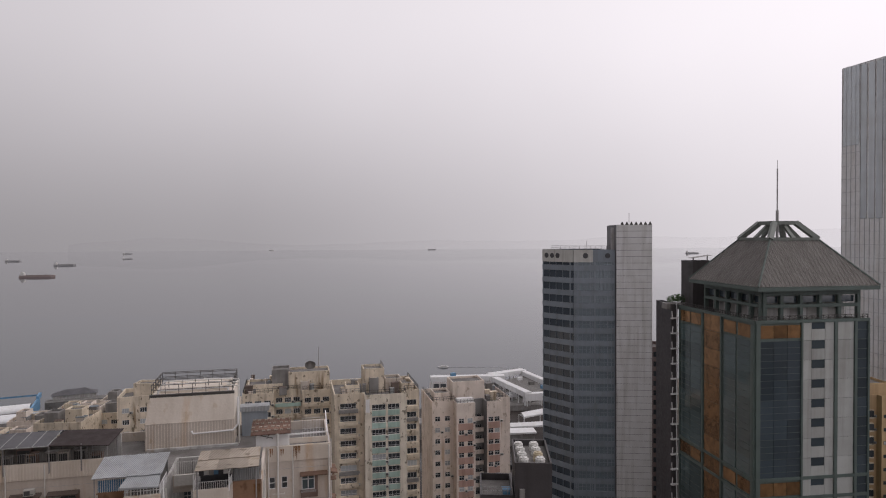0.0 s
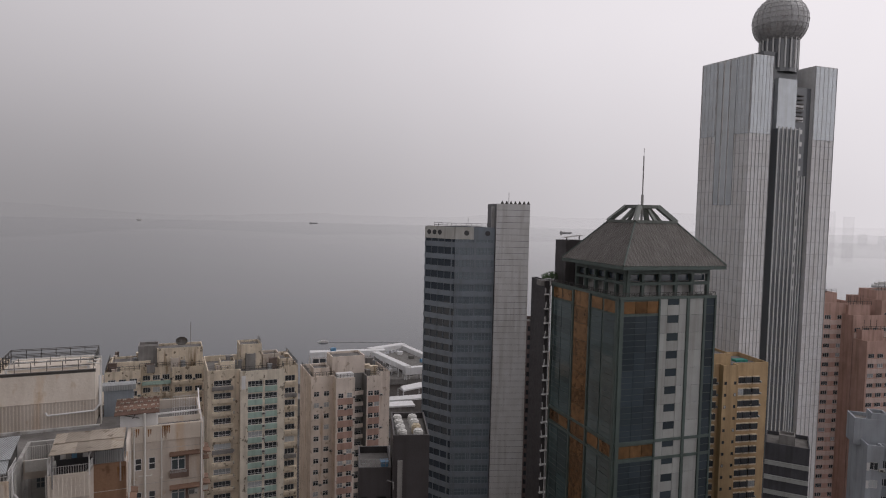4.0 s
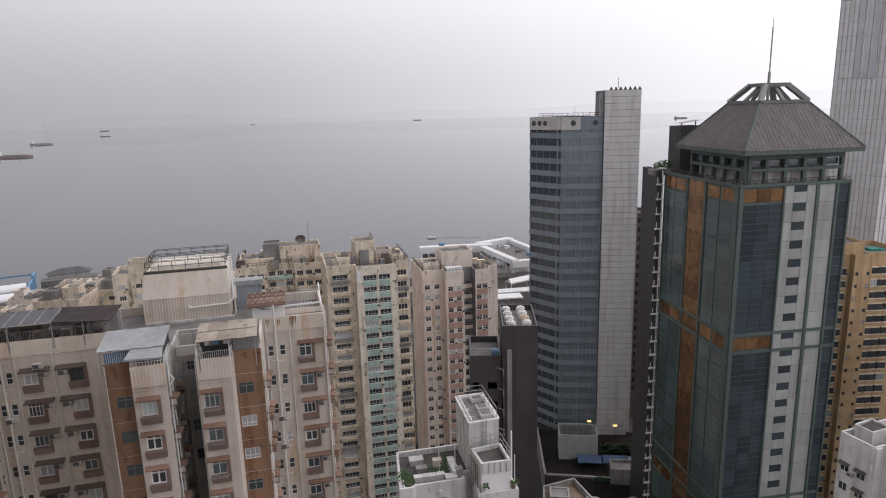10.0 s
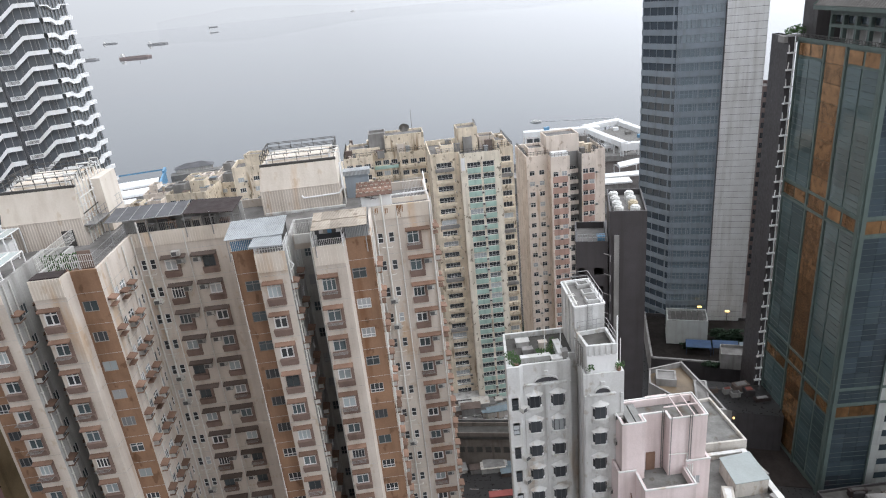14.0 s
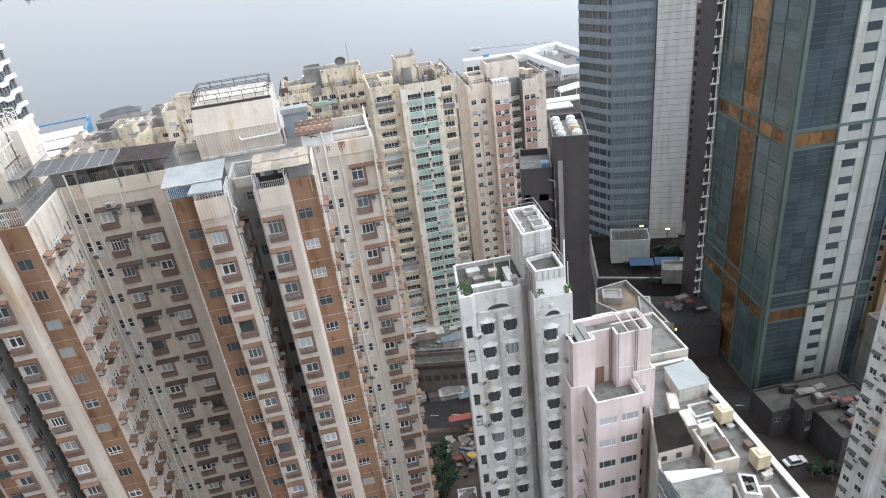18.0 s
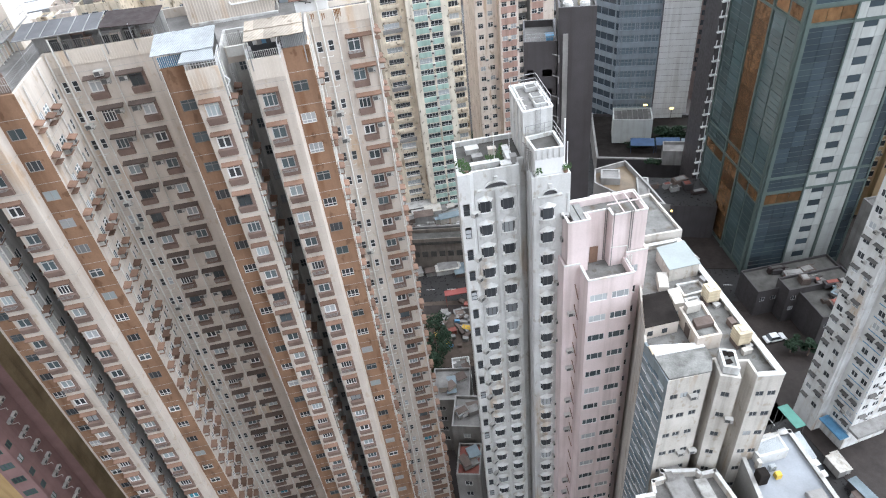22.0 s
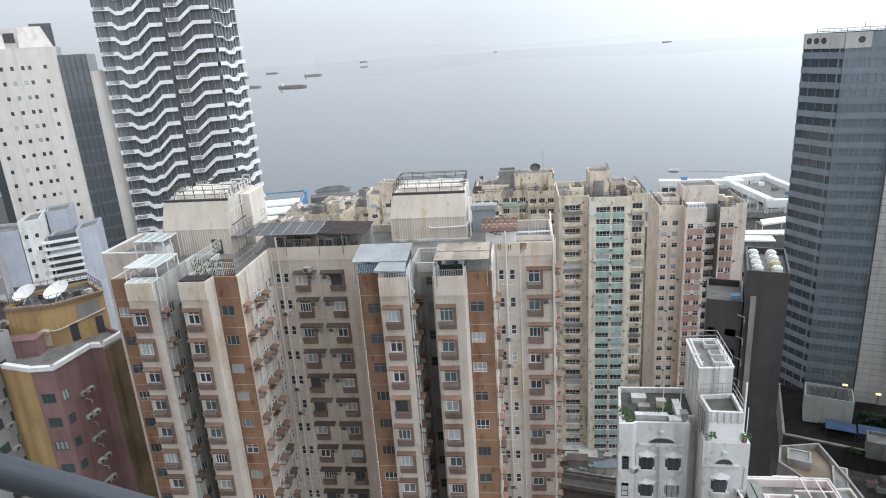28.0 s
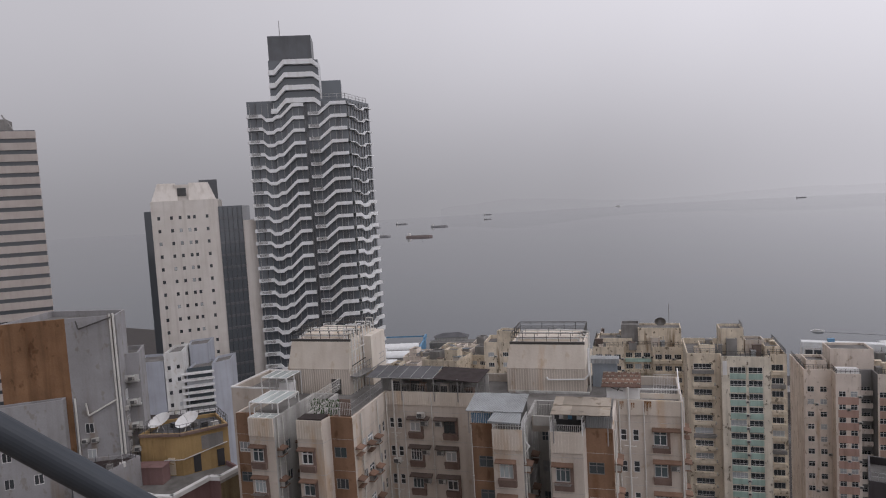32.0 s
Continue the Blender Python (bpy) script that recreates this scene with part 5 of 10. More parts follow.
for z, sgn in ((1.37, 1),):
    for i in range(6):
        a0, a1 = math.pi * i / 6, math.pi * (i + 1) / 6
        q = [(-0.78 * math.cos(a0), -0.36 * math.sin(a0)), (-0.78 * math.cos(a1), -0.36 * math.sin(a1))]
        za, zb = (z, z + 0.07) if sgn > 0 else (z - 0.42, z)
        ms.face([(*q[0], za), (*q[1], za), (*q[1], zb), (*q[0], zb)])
        ms.face([(0, 0, zb), (*q[0], zb), (*q[1], zb)])
        ms.face([(0, 0, za), (*q[1], za), (*q[0], za)])
for i in range(6):
    a0, a1 = math.pi * i / 6, math.pi * (i + 1) / 6
    ms.face([(0, 0, 1.85), (-0.82 * math.cos(a0), -0.46 * math.sin(a0), 1.44), (-0.82 * math.cos(a1), -0.46 * math.sin(a1), 1.44)])
WCAP = ms.data("window_cap", WHITE)
spots = [(2, 0.92), (2, 3.07), (6, 1.42)]
place("window", W095W, wt_, [WW[e].spot(u, -0.1, a) for a, _ in wr_ for e, u in spots])
place("window_cap", WCAP, wt_, [WW[e].spot(u, 0, a) for a, _ in wr_ for e, u in spots])
place("window_box", WBOX, wt_, [WW[e].spot(u, 0, a) for a, _ in wr_ for e, u in spots])
place("window", W06W, wt_, [WW[0].spot(0.6, -0.1, a) for a, _ in wr_])
place("air_conditioner", AC_MESH, wt_, [WW[e].spot(u, 0, a - 0.1) for a, _ in wr_ for e, u in ((1, 0.2), (6, 2.6), (6, 3.0)) if rnd.random() < 0.7])
for e, a, b in ((2, 0.25, 3.85), (6, 0.5, 2.75)):
    w, mid, half = WW[e], (a + b) / 2, (b - a) * 0.3
    ms = Mesh()
    ms.box(a, b, 0, 0.28, G - 33.62, G - 33.46, 0, w)
    ms.box(a + 0.1, b - 0.1, 0, 0.14, G - 33.76, G - 33.62, 0, w)
    part("ledge", ms, WHITE_OLD, wt_, "straight white ledge over the top windows")
    arc = [(mid - half * math.cos(math.pi * i / 12), G - 33.44 + 0.55 * math.sin(math.pi * i / 12)) for i in range(13)]
    # arch shadow drawn as a flat near-black face on the wall
    ms = Mesh()
    ms.face([w.at(x, 0.02, z) for x, z in arc])
    part("arched_opening", ms, DFRAME, wt_, "dark flat arch painted as the shadow under the parapet")
    ms = Mesh()
    for (x0, z0), (x1, z1) in zip(arc, arc[1:]):
        ms.face([w.at(x0, 0.16, z0), w.at(x1, 0.16, z1), w.at(x1, 0.16, z1 + 0.16), w.at(x0, 0.16, z0 + 0.16)])
        ms.face([w.at(x0, 0, z0 + 0.16), w.at(x0, 0.16, z0 + 0.16), w.at(x1, 0.16, z1 + 0.16), w.at(x1, 0, z1 + 0.16)])
        ms.face([w.at(x0, 0, z0), w.at(x1, 0, z1), w.at(x1, 0.16, z1), w.at(x0, 0.16, z0)])
    part("arch_rim", ms, WHITE_OLD, wt_)
    ms = Mesh()
    ms.box(mid - 0.16, mid + 0.16, 0, 0.2, G - 32.6, G - 32.25, 0, w)
    part("scupper", ms, WHITE_OLD, wt_)
for e, u in ((2, 0.1), (2, 2.0), (2, 4.15), (6, 0.2), (6, 3.3)):
    ms = Mesh()
    ms.box(u - 0.09, u + 0.09, 0, 0.12, 0, G - 33.6, 0, WW[e])
    part("pier", ms, WHITE_OLD, wt_)
PHP = [(2.57, 51.3), (5.2, 52.0), (4.15, 57.1), (1.63, 56.5)]
PHZ = G - 26.8
ph = tank_room("penthouse", PHP, G - 32.0, PHZ, WHITE_OLD, "white roof tank room with rails and a cat ladder", ROOFCON, 0.25)
for a, b in zip(PHP, PHP[1:] + PHP[:1]):
    ms = Mesh()
    ms.tube((*a, PHZ + 0.03), (*b, PHZ + 0.03), 0.1, 0, 4)
    part("coping", ms, WHITE_CLEAN, ph)
pl = Wall(PHP[3], PHP[0])
for k in range(4):
    ms = Mesh()
    u = 0.5 + 1.4 * k
    ms.box(u - 0.1, u + 0.1, 0, 0.09, G - 30.5, PHZ, 0, pl)
    part("buttress", ms, WHITE_OLD, ph)
for u, r in ((3.1, 0.05), (3.4, 0.05), (4.6, 0.04)):
    ms = Mesh()
    ms.tube(pl.at(u, 0.12, G - 31.5), pl.at(u, 0.12, PHZ + 0.25), r)
    ms.tube(pl.at(u, 0.12, PHZ + 0.25), pl.at(u, -0.5, PHZ + 0.25), r)
    part("riser_pipe", ms, PIPE, ph)
ms = Mesh()
ms.tube(pl.at(0.2, -0.25, PHZ + 0.2), pl.at(5.2, -0.25, PHZ + 0.2), 0.09)
part("roof_pipe", ms, PIPE, ph)
ms = Mesh()
railing(ms, [(1.75, 56.4, PHZ), (4.1, 56.95, PHZ), (5.05, 52.2, PHZ)], 0.95, 1.1, 0.03, 1)
part("railing", ms, RAIL, ph)
pf = Wall(PHP[0], PHP[1])
ms = Mesh()
for u in (1.15, 1.55):
    ms.tube(pf.at(u, 0.12, G - 29), pf.at(u, 0.12, PHZ + 0.5), 0.025)
for k in range(8):
    ms.tube(pf.at(1.15, 0.12, G - 28.8 + 0.33 * k), pf.at(1.55, 0.12, G - 28.8 + 0.33 * k), 0.018)
part("ladder", ms, RAIL, ph)
for x, y, w, d in ((3.55, 56.1, 0.55, 0.4), (3.9, 54.3, 0.5, 0.45), (4.15, 53.0, 0.55, 0.45)):
    hatch = thing("roof_hatch", x, y, PHZ - 0.25, "low white hatch on the tank room roof", "hatch", "roof hatches")
    ms = Mesh()
    ms.box(-w, w, -d, d, 0, 0.38)
    part("kerb", ms, WHITE_OLD, hatch, m=pose(x, y, PHZ - 0.25, 0, 0, 13))
    ms = Mesh()
    ms.box(-w + 0.12, w - 0.12, -d + 0.12, d - 0.12, 0.38, 0.42)
    part("lid", ms, ROOFMID, hatch, m=pose(x, y, PHZ - 0.25, 0, 0, 13))
SHP = [(3.35, 48.4), (5.9, 48.8), (5.3, 51.75), (2.65, 50.9)]
SHZ = G - 28.95
p2 = tank_room("stair_house", SHP, G - 32.0, SHZ, WHITE_OLD, "white stair head with a stained parapet", ROOFDARK, 0.35)
ms = Mesh()
railing(ms, [(2.75, 50.8, SHZ), (5.25, 51.6, SHZ), (5.8, 48.95, SHZ)], 1.0, 0.8, 0.03, 1)
part("railing", ms, RAIL, p2)
shw = Wall(SHP[0], SHP[1])
ms = Mesh()
ms.box(0.02, shw.len - 0.02, 0.0, 0.05, G - 31.6, G - 29.9, 0, shw)
part("front_panel", ms, WHITE_CLEAN, p2, "freshly painted white front panel")
for k in range(5):
    ms = Mesh()
    u = 0.3 + 0.5 * k
    ms.box(u - 0.14, u + 0.14, -0.05, 0.1, G - 29.9, SHZ + 0.06, 0, shw)
    part("corbel", ms, WHITE_OLD, p2)
shl = Wall(SHP[3], SHP[0])
for u in (0.5, 0.9, 1.4, 1.9):
    ms = Mesh()
    ms.line([shl.at(u, 0.1, G - 31.9), shl.at(u, 0.1, G - 29.4), shl.at(u, 0.35, G - 29.2)], 0.05)
    part("standpipe", ms, GREYCON, p2)
ms = Mesh()
ms.tube((6.2, 51.2, G - 32.0), (6.2, 51.2, G - 27.6), 0.07)
solid("roof_pole", ms, WHITE_CLEAN, "thick white pole beside the stair head", "pole")
for k, (x, y, z, tall) in enumerate(((-3.2, 49.9, G - 32.0, 1.5), (-2.7, 50.1, G - 32.0, 1.1), (-3.4, 50.7, G - 32.0, 0.8), (-0.6, 51.5, G - 32.0, 0.7), (0.3, 51.6, G - 32.0, 1.0), (0.6, 53.4, G - 32.0, 0.6), (3.55, 48.3, G - 31.5, 0.55), (6.05, 48.75, G - 31.5, 0.5))):
    pot = thing("potted_plant", x, y, z, "small green potted plant on the white tower's roof", "plant", "roof plants")
    ms = Mesh()
    ms.prism([(0.2 * math.cos(a * math.tau / 8), 0.2 * math.sin(a * math.tau / 8)) for a in range(8)], 0, 0.32)
    part("pot", ms, HOOD if k % 2 else WHITE, pot, m=pose(x, y, z))
    ms = Mesh()
    for j in range(60):
        a, r, h = rnd.random() * 6.3, rnd.random() ** 0.6 * 0.4, 0.25 + rnd.random() * tall
        px, py, pz = x + r * math.cos(a), y + r * math.sin(a), z + h
        ms.face([(px, py, pz), (px + 0.14, py + 0.04, pz + 0.03), (px + 0.1, py + 0.12, pz + 0.12)])
    part("leaves", ms, LEAF, pot)
for k, (x, y, w, d, h) in enumerate(((-1.0, 51.15, 2.6, 0.45, 0.5), (1.1, 52.2, 0.5, 2.4, 0.85), (0.9, 50.75, 0.9, 0.7, 0.6), (-1.7, 52.6, 0.9, 0.6, 0.4), (-0.3, 53.3, 0.7, 0.5, 0.7), (-2.2, 53.9, 1.2, 0.8, 0.5), (1.6, 51.1, 0.5, 0.6, 1.1))):
    ms = Mesh()
    ms.box(-w / 2, w / 2, -d / 2, d / 2, 0, h)
    ms.box(-w / 2 - 0.05, w / 2 + 0.05, -d / 2 - 0.05, d / 2 + 0.05, h, h + 0.06)
    solid("roof_crate", ms, (WHITE, WHITE, WHITE_OLD, GREYCON, CREAM, WELL, GREYCON)[k], "weathered white box among the roof plants", "crate", m=pose(x, y, G - 31.99, 0, 0, 11))
for x, y in ((-0.1, 51.8), (6.25, 49.4), (1.3, 51.6)):
    ms = Mesh()
    ms.tube((x, y, G - 32.0), (x, y, G - 28.8), 0.035)
    solid("roof_pole", ms, WHITE_CLEAN, "thin white pole standing on the roof", "pole")

# ---------------------------------------------------------------- the pink tower
PK = rect(7.88, 44.8, 4.42, 12, 11.8)
WPK = pane(1.7, 0.9, (0.28, 0.72), (), mats=[FRAME, GLASS])
pk, kw = block("pink_apartment_tower", "pale pink tiled apartment tower stepped at the top", "apartment block", PK, G - 41.0, [PINK], G - 43.4, 2.75, 22, {0: [1.12, 3.26]}, WPK, 1.7, 0.9, roof=ROOFMID, ac=0.0, parapet=0.8)


def kp(u, o):
    return kw[0].at(u, o, 0)[:2]


body([kp(-1.6, -2.2), kp(0, -2.2), kp(0, -9), kp(-1.6, -9)], 0, G - 40.7, pk, [PINK], name="stair_wing")
PK3 = [kp(4.42, -2.1), kp(6.6, -2.1), kp(6.6, -12), kp(4.42, -12)]
rw = Wall(PK3[0], PK3[1])
rr_ = storeys(G - 42.5, 2.75, 22, -0.45, 0.5)
body(PK3, 0, G - 40.3, pk, [PINK], {0: [(0.55, 1.35, rr_)]}, name="street_wing")
W08P = pane(0.8, 0.95, (0.5,), (), mats=[FRAME, GLASS_DARK])
place("window", W08P, pk, [rw.spot(0.95, -0.1, a) for a, _ in rr_])
place("air_conditioner", AC_MESH, pk, [kw[0].spot(-0.8, -2.15, G - 44.3 - 2.75 * k) for k in range(22) if rnd.random() < 0.7])
for q in range(3):
    ms = Mesh()
    ms.tube(kw[0].at(4.56 + 0.18 * q, -1.95, 0), kw[0].at(4.56 + 0.18 * q, -1.95, G - 40.5), 0.05)
    part("pipe", ms, PIPE, pk)
for k in range(20):
    ms = Mesh()
    ms.tube(kw[0].at(-0.5, -2.05, G - 43 - 2.75 * k), kw[0].at(-0.1, -2.05, G - 45.2 - 2.75 * k), 0.05)
    part("branch_pipe", ms, HOOD, pk, "rusty branch pipe")
PU = [kp(-1.25, -2.35), kp(0.8, -2.35), kp(0.8, -3.4), kp(2.9, -3.4), kp(2.9, -2.35), kp(6.2, -2.35), kp(6.2, -5.6), kp(-1.25, -5.6)]
up = thing("pink_roof_block", *PU[0], G - 42, "pink tiled roof block with white coping and open tank decks", "roof structure")
body(PU, G - 42, G - 35.8, up, [PINK], parapet=0.7, roof=ROOFMID)
cp = [Vector((*p, G - 35.75)) for p in PU]
for a, b in zip(cp, cp[1:] + cp[:1]):
    ms = Mesh()
    ms.tube(a, b, 0.08, 0, 4)
    part("coping", ms, WHITE, up, "white coping on the parapet")
for a, b in ((kw[0].at(3.0, -4.0, G - 35.75), kw[0].at(6.1, -4.0, G - 35.75)), (kw[0].at(4.0, -2.4, G - 35.7), kw[0].at(4.0, -5.5, G - 35.7)), (kw[0].at(5.1, -2.4, G - 35.7), kw[0].at(5.1, -5.5, G - 35.7))):
    ms = Mesh()
    ms.tube(a, b, 0.06, 0, 4)
    part("roof_beam", ms, PINK, up, "pale roof beam over the tank deck")
for u in (-0.6, 0.1):
    ms = Mesh()
    ms.box(u, u + 0.6, -5.2, -2.6, G - 36.3, G - 35.9, 0, kw[0])
    part("tank_lid", ms, ROOFPALE, up, "pale tank lid")
for u, o in ((2.6, -3.25), (2.75, -3.25), (3.0, -2.2), (4.6, -2.2), (4.8, -2.2)):
    ms = Mesh()
    ms.tube(kw[0].at(u, o, G - 41.6), kw[0].at(u, o, G - 35.4), 0.04)
    part("riser_pipe", ms, GREYCON, up)
ms = Mesh()
ms.line([kw[0].at(2.9, -2.2, G - 39.4), kw[0].at(4.5, -2.2, G - 39.5), kw[0].at(4.5, -2.2, G - 41)], 0.045)
part("overflow_pipe", ms, PIPE, up)
ms = Mesh()
ms.box(1.3, 2.1, -3.4, -3.3, G - 41.8, G - 39.9, 0, kw[0])
part("door", ms, HOOD, up, "weathered buff door to the roof")
for a, b in ((kw[0].at(0, 0, G - 40.95), kw[0].at(4.42, 0, G - 40.95)), (kw[0].at(4.42, 0, G - 40.95), kw[0].at(4.42, -2.1, G - 40.95)), (kw[0].at(0, 0, G - 40.95), kw[0].at(0, -2.3, G - 40.95)), (kw[0].at(4.42, -2.1, G - 40.25), kw[0].at(6.6, -2.1, G - 40.25)), (kw[0].at(-1.6, -2.2, G - 40.65), kw[0].at(0, -2.2, G - 40.65))):
    ms = Mesh()
    ms.tube(a, b, 0.09, 0, 4)
    part("coping", ms, WHITE, pk, "white coping round the lower roof")

# ---------------------------------------------------------------- low white blocks along the street
CARY_ROOF = surf("yellow_tarpaulin", (0.62, 0.44, 0.08), var=0.2, streak=0.0)
LB = [(12.45, 40.6), (13.5, 36.1), (17.2, 36.9), (17.3, 38.2), (17.9, 38.3), (17.9, 36.55), (19.5, 36.15), (19.7, 38.0), (20.6, 38.0), (20.85, 36.3), (23.1, 36.4), (19.0, 55), (14.3, 54)]
WLS = pane(0.7, 0.65, (0.5,), (), fr=0.04, mats=[FRAME_DULL, GLASS_DARK])
WLB = pane(0.9, 0.8, (0.5,), (), mats=[FRAME, GLASS_DARK])
LW = [Wall(LB[i], LB[(i + 1) % len(LB)]) for i in range(len(LB))]
lb_, _ = block("low_apartment_block", "off-white apartment block with stained flat roof and blue tiled flank", "apartment block", LB, G - 44.9, [OFFWHITE, surf("dark_blue_grey_flank", (0.24, 0.28, 0.30), var=0.25, streak=0.3)], G - 47.3, 2.85, 20,
               {1: [0.8, 1.75, 2.9], 5: [0.75], 9: [0.65, 1.65]}, WLS, 0.7, 0.65, roof=ROOFMID, most=130, ac=0.25, tone={0: 1}, parapet=0.55)
BLUEGLASS = glazing("blue_flank_panes", (0.20, 0.27, 0.32), rand=0.4, share=0.35, pale=(0.5, 0.55, 0.6))
ms = Mesh()
ms.face([(-0.48, -0.02, 0), (0.48, -0.02, 0), (0.48, -0.02, 0.55), (-0.48, -0.02, 0.55)])
ms.box(-0.5, 0.5, 0, 0.05, -0.06, 0, 1)
FPANE = ms.data("window", [BLUEGLASS, WHITE])
place("window", FPANE, lb_, [LW[0].spot(0.6 + 1.05 * j, 0.03, G - 46.5 - 1.4 * k - 0.2 * (j % 2)) for k in range(36) for j in range(4)], most=100)
UB = [(14.6, 54.5), (19.3, 55.4), (17.5, 62.5), (12.4, 61)]
ub, _ = block("low_apartment_block", "off-white block with a railed roof terrace", "apartment block", UB, G - 44.0, [OFFWHITE], G - 47.5, 2.85, 10, {0: [1.2, 3.2]}, WLB, 0.9, 0.8, roof=ROOFMID, most=20, parapet=0.35)
DECKZ = G - 45.45
SLABTOP = surf("lichen_stained_roof_slab", (0.27, 0.267, 0.252), var=0.6, streak=0.0, scale=0.9)
TAR = surf("black_tarred_deck", (0.026, 0.022, 0.020), var=0.5, streak=0.0, scale=0.5, rough=0.9, spec=0.1)
SLABP = [(13.62, 36.22), (17.3, 36.95), (17.75, 38.4), (17.4, 40.15), (12.6, 40.0)]
rs_ = thing("raised_roof_slab", 15, 38, DECKZ, "raised stained roof slab with a bright white back strip", "roof structure")
ms = Mesh()
ms.prism(SLABP, DECKZ, G - 44.72, 0)
part("slab", ms, SLABTOP, rs_)
ms = Mesh()
ms.prism([(13.0, 38.75), (17.45, 39.6), (17.3, 40.1), (12.7, 39.95)], G - 44.72, G - 44.6)
part("white_strip", ms, WHITE_CLEAN, rs_, "bright white painted strip")
ms = Mesh()
ms.prism([(12.62, 39.9), (12.8, 38.95), (12.95, 38.98), (12.8, 39.92)], G - 44.715, G - 44.66)
part("edge_strip", ms, TANKY, rs_, "yellowed edge strip")


def cover(root, pts, z, mat, label=""):
    """A thin roof sheet that overhangs the walls under it."""
    cs = Mesh()
    cs.prism(offset(pts, -0.08), z, z + 0.07, base=True)
    part("roof_sheet", cs, mat, root, label)


DRP = [(12.64, 41.45), (15.75, 42.2), (15.5, 46.0), (13.22, 45.5)]
dr = tank_room("roof_room", DRP, DECKZ, G - 43.9, CREAM, "low cream room under a black tarred deck", TAR, 0.12)
cover(dr, DRP, G - 43.9, TAR, "black tarred deck")
drw = Wall(DRP[0], DRP[1])
for u in (0.5, 1.9):
    ms = Mesh()
    ms.box(u - 0.25, u + 0.25, 0, 0.04, G - 45.1, G - 44.55, 0, drw)
    part("window", ms, GLASS_DARK, dr)
SHL = [(16.75, 39.75), (18.95, 40.2), (18.35, 44.4), (16.1, 43.7)]
sh_ = tank_room("stair_house", SHL, DECKZ, G - 43.75, CREAM, "cream roof stair house with a brown stained top", SLABTOP, 0.3)
shl2 = Wall(SHL[3], SHL[0])
ms = Mesh()
ms.box(1.6, 2.5, 0, 0.05, DECKZ + 0.05, G - 44.1, 0, shl2)
part("door", ms, HOODDARK, sh_, "weathered brown door")
ms = Mesh()
ms.prism([(16.95, 41.0), (18.55, 41.4), (18.45, 42.4), (16.85, 42.0)], G - 44.0, G - 43.55)
part("roof_hatch", ms, HOODDARK, sh_, "rusty brown hatch")
ms = Mesh()
ms.prism([(16.6, 43.0), (17.9, 43.35), (17.75, 44.0), (16.45, 43.6)], G - 44.0, G - 43.1)
part("cabin", ms, OFFWHITE, sh_)
for x, y in ((19.65, 46.0), (20.75, 40.5)):
    tb = thing("water_tank", x, y, DECKZ, "cream square water tank on a dark frame", "water tank", "roof water tanks")
    m0 = pose(x, y, DECKZ, 0, 0, 13)
    ms = Mesh()
    ms.box(-0.6, 0.6, -0.6, 0.6, 0.5, 1.9)
    for z in (0.8, 1.2, 1.6):
        ms.box(-0.63, 0.63, -0.63, 0.63, z, z + 0.05)
    part("tank", ms, TANKY, tb, m=m0)
    ms = Mesh()
    ms.box(-0.3, 0.3, -0.3, 0.3, 1.9, 1.97)
    part("lid", ms, CREAM, tb, m=m0)
    for a in (-0.5, 0.5):
        ms = Mesh()
        ms.box(a - 0.1, a + 0.1, -0.6, 0.6, 0, 0.5)
        part("stand", ms, HOODDARK, tb, m=m0)
hh = tank_room("hatch_house", [(18.15, 36.85), (19.42, 36.55), (19.62, 38.6), (18.3, 38.95)], DECKZ, G - 44.1, WHITE_OLD, "stained white tank house with open black hatches", SLABTOP, 0.12)
for x, y in ((18.7, 37.4), (19.1, 38.2), (18.6, 38.3)):
    ms = Mesh()
    ms.box(-0.28, 0.28, -0.22, 0.22, 0, 0.12)
    part("hatch", ms, TAR, hh, m=pose(x, y, G - 44.22, 0, 0, 13))
PSH = [(16.5, 49.0), (19.55, 49.75), (18.85, 53.3), (16.0, 52.4)]
GREENSHEET = surf("pale_green_sheet", (0.31, 0.34, 0.335), var=0.2, streak=0.0, rough=0.5)
cover(tank_room("terrace_room", PSH, DECKZ, G - 43.85, OFFWHITE, "terrace room under a pale blue-green sheet roof", GREENSHEET, 0.03), PSH, G - 43.85, GREENSHEET, "pale blue-green sheet")
for P, lab in (([(15.2, 47.3), (16.1, 47.2), (16.4, 49.4), (15.4, 49.5)], "white corrugated lean-to roof"), ([(16.1, 44.9), (17.05, 45.0), (17.0, 47.2), (15.85, 46.9)], "white flat lean-to roof")):
    tank_room("lean_to", P, DECKZ, G - 44.5, OFFWHITE, lab, WHITE, 0.02)
tank_room("terrace_wall", [(17.4, 46.6), (19.9, 47.3), (19.5, 48.9), (17.1, 48.4)], DECKZ, G - 45.2, WHITE_OLD, "white walled roof terrace with brown paving", HOODDARK, 0.5)
tank_room("terrace_wall", [(17.5, 44.9), (18.8, 45.2), (18.6, 46.4), (17.3, 46.1)], DECKZ, G - 45.0, WHITE_OLD, "small white walled roof yard", ROOFDARK, 0.7)
tank_room("roof_deck", [(19.2, 41.6), (20.7, 41.9), (20.0, 44.9), (18.6, 44.5)], DECKZ, G - 45.5, GREYCON, "pale grey raised roof deck", ROOFPALE, 0.02)
for e, thick, h in ((10, 0.5, 0.16), (9, 0.4, 0.12), (11, 0.35, 0.12)):
    ms = Mesh()
    ms.box(0.02, LW[e].len - 0.02, -thick, 0.06, G - 44.9, G - 44.9 + h, 0, LW[e])
    part("coping", ms, WHITE, lb_, "white coping on the street parapet")
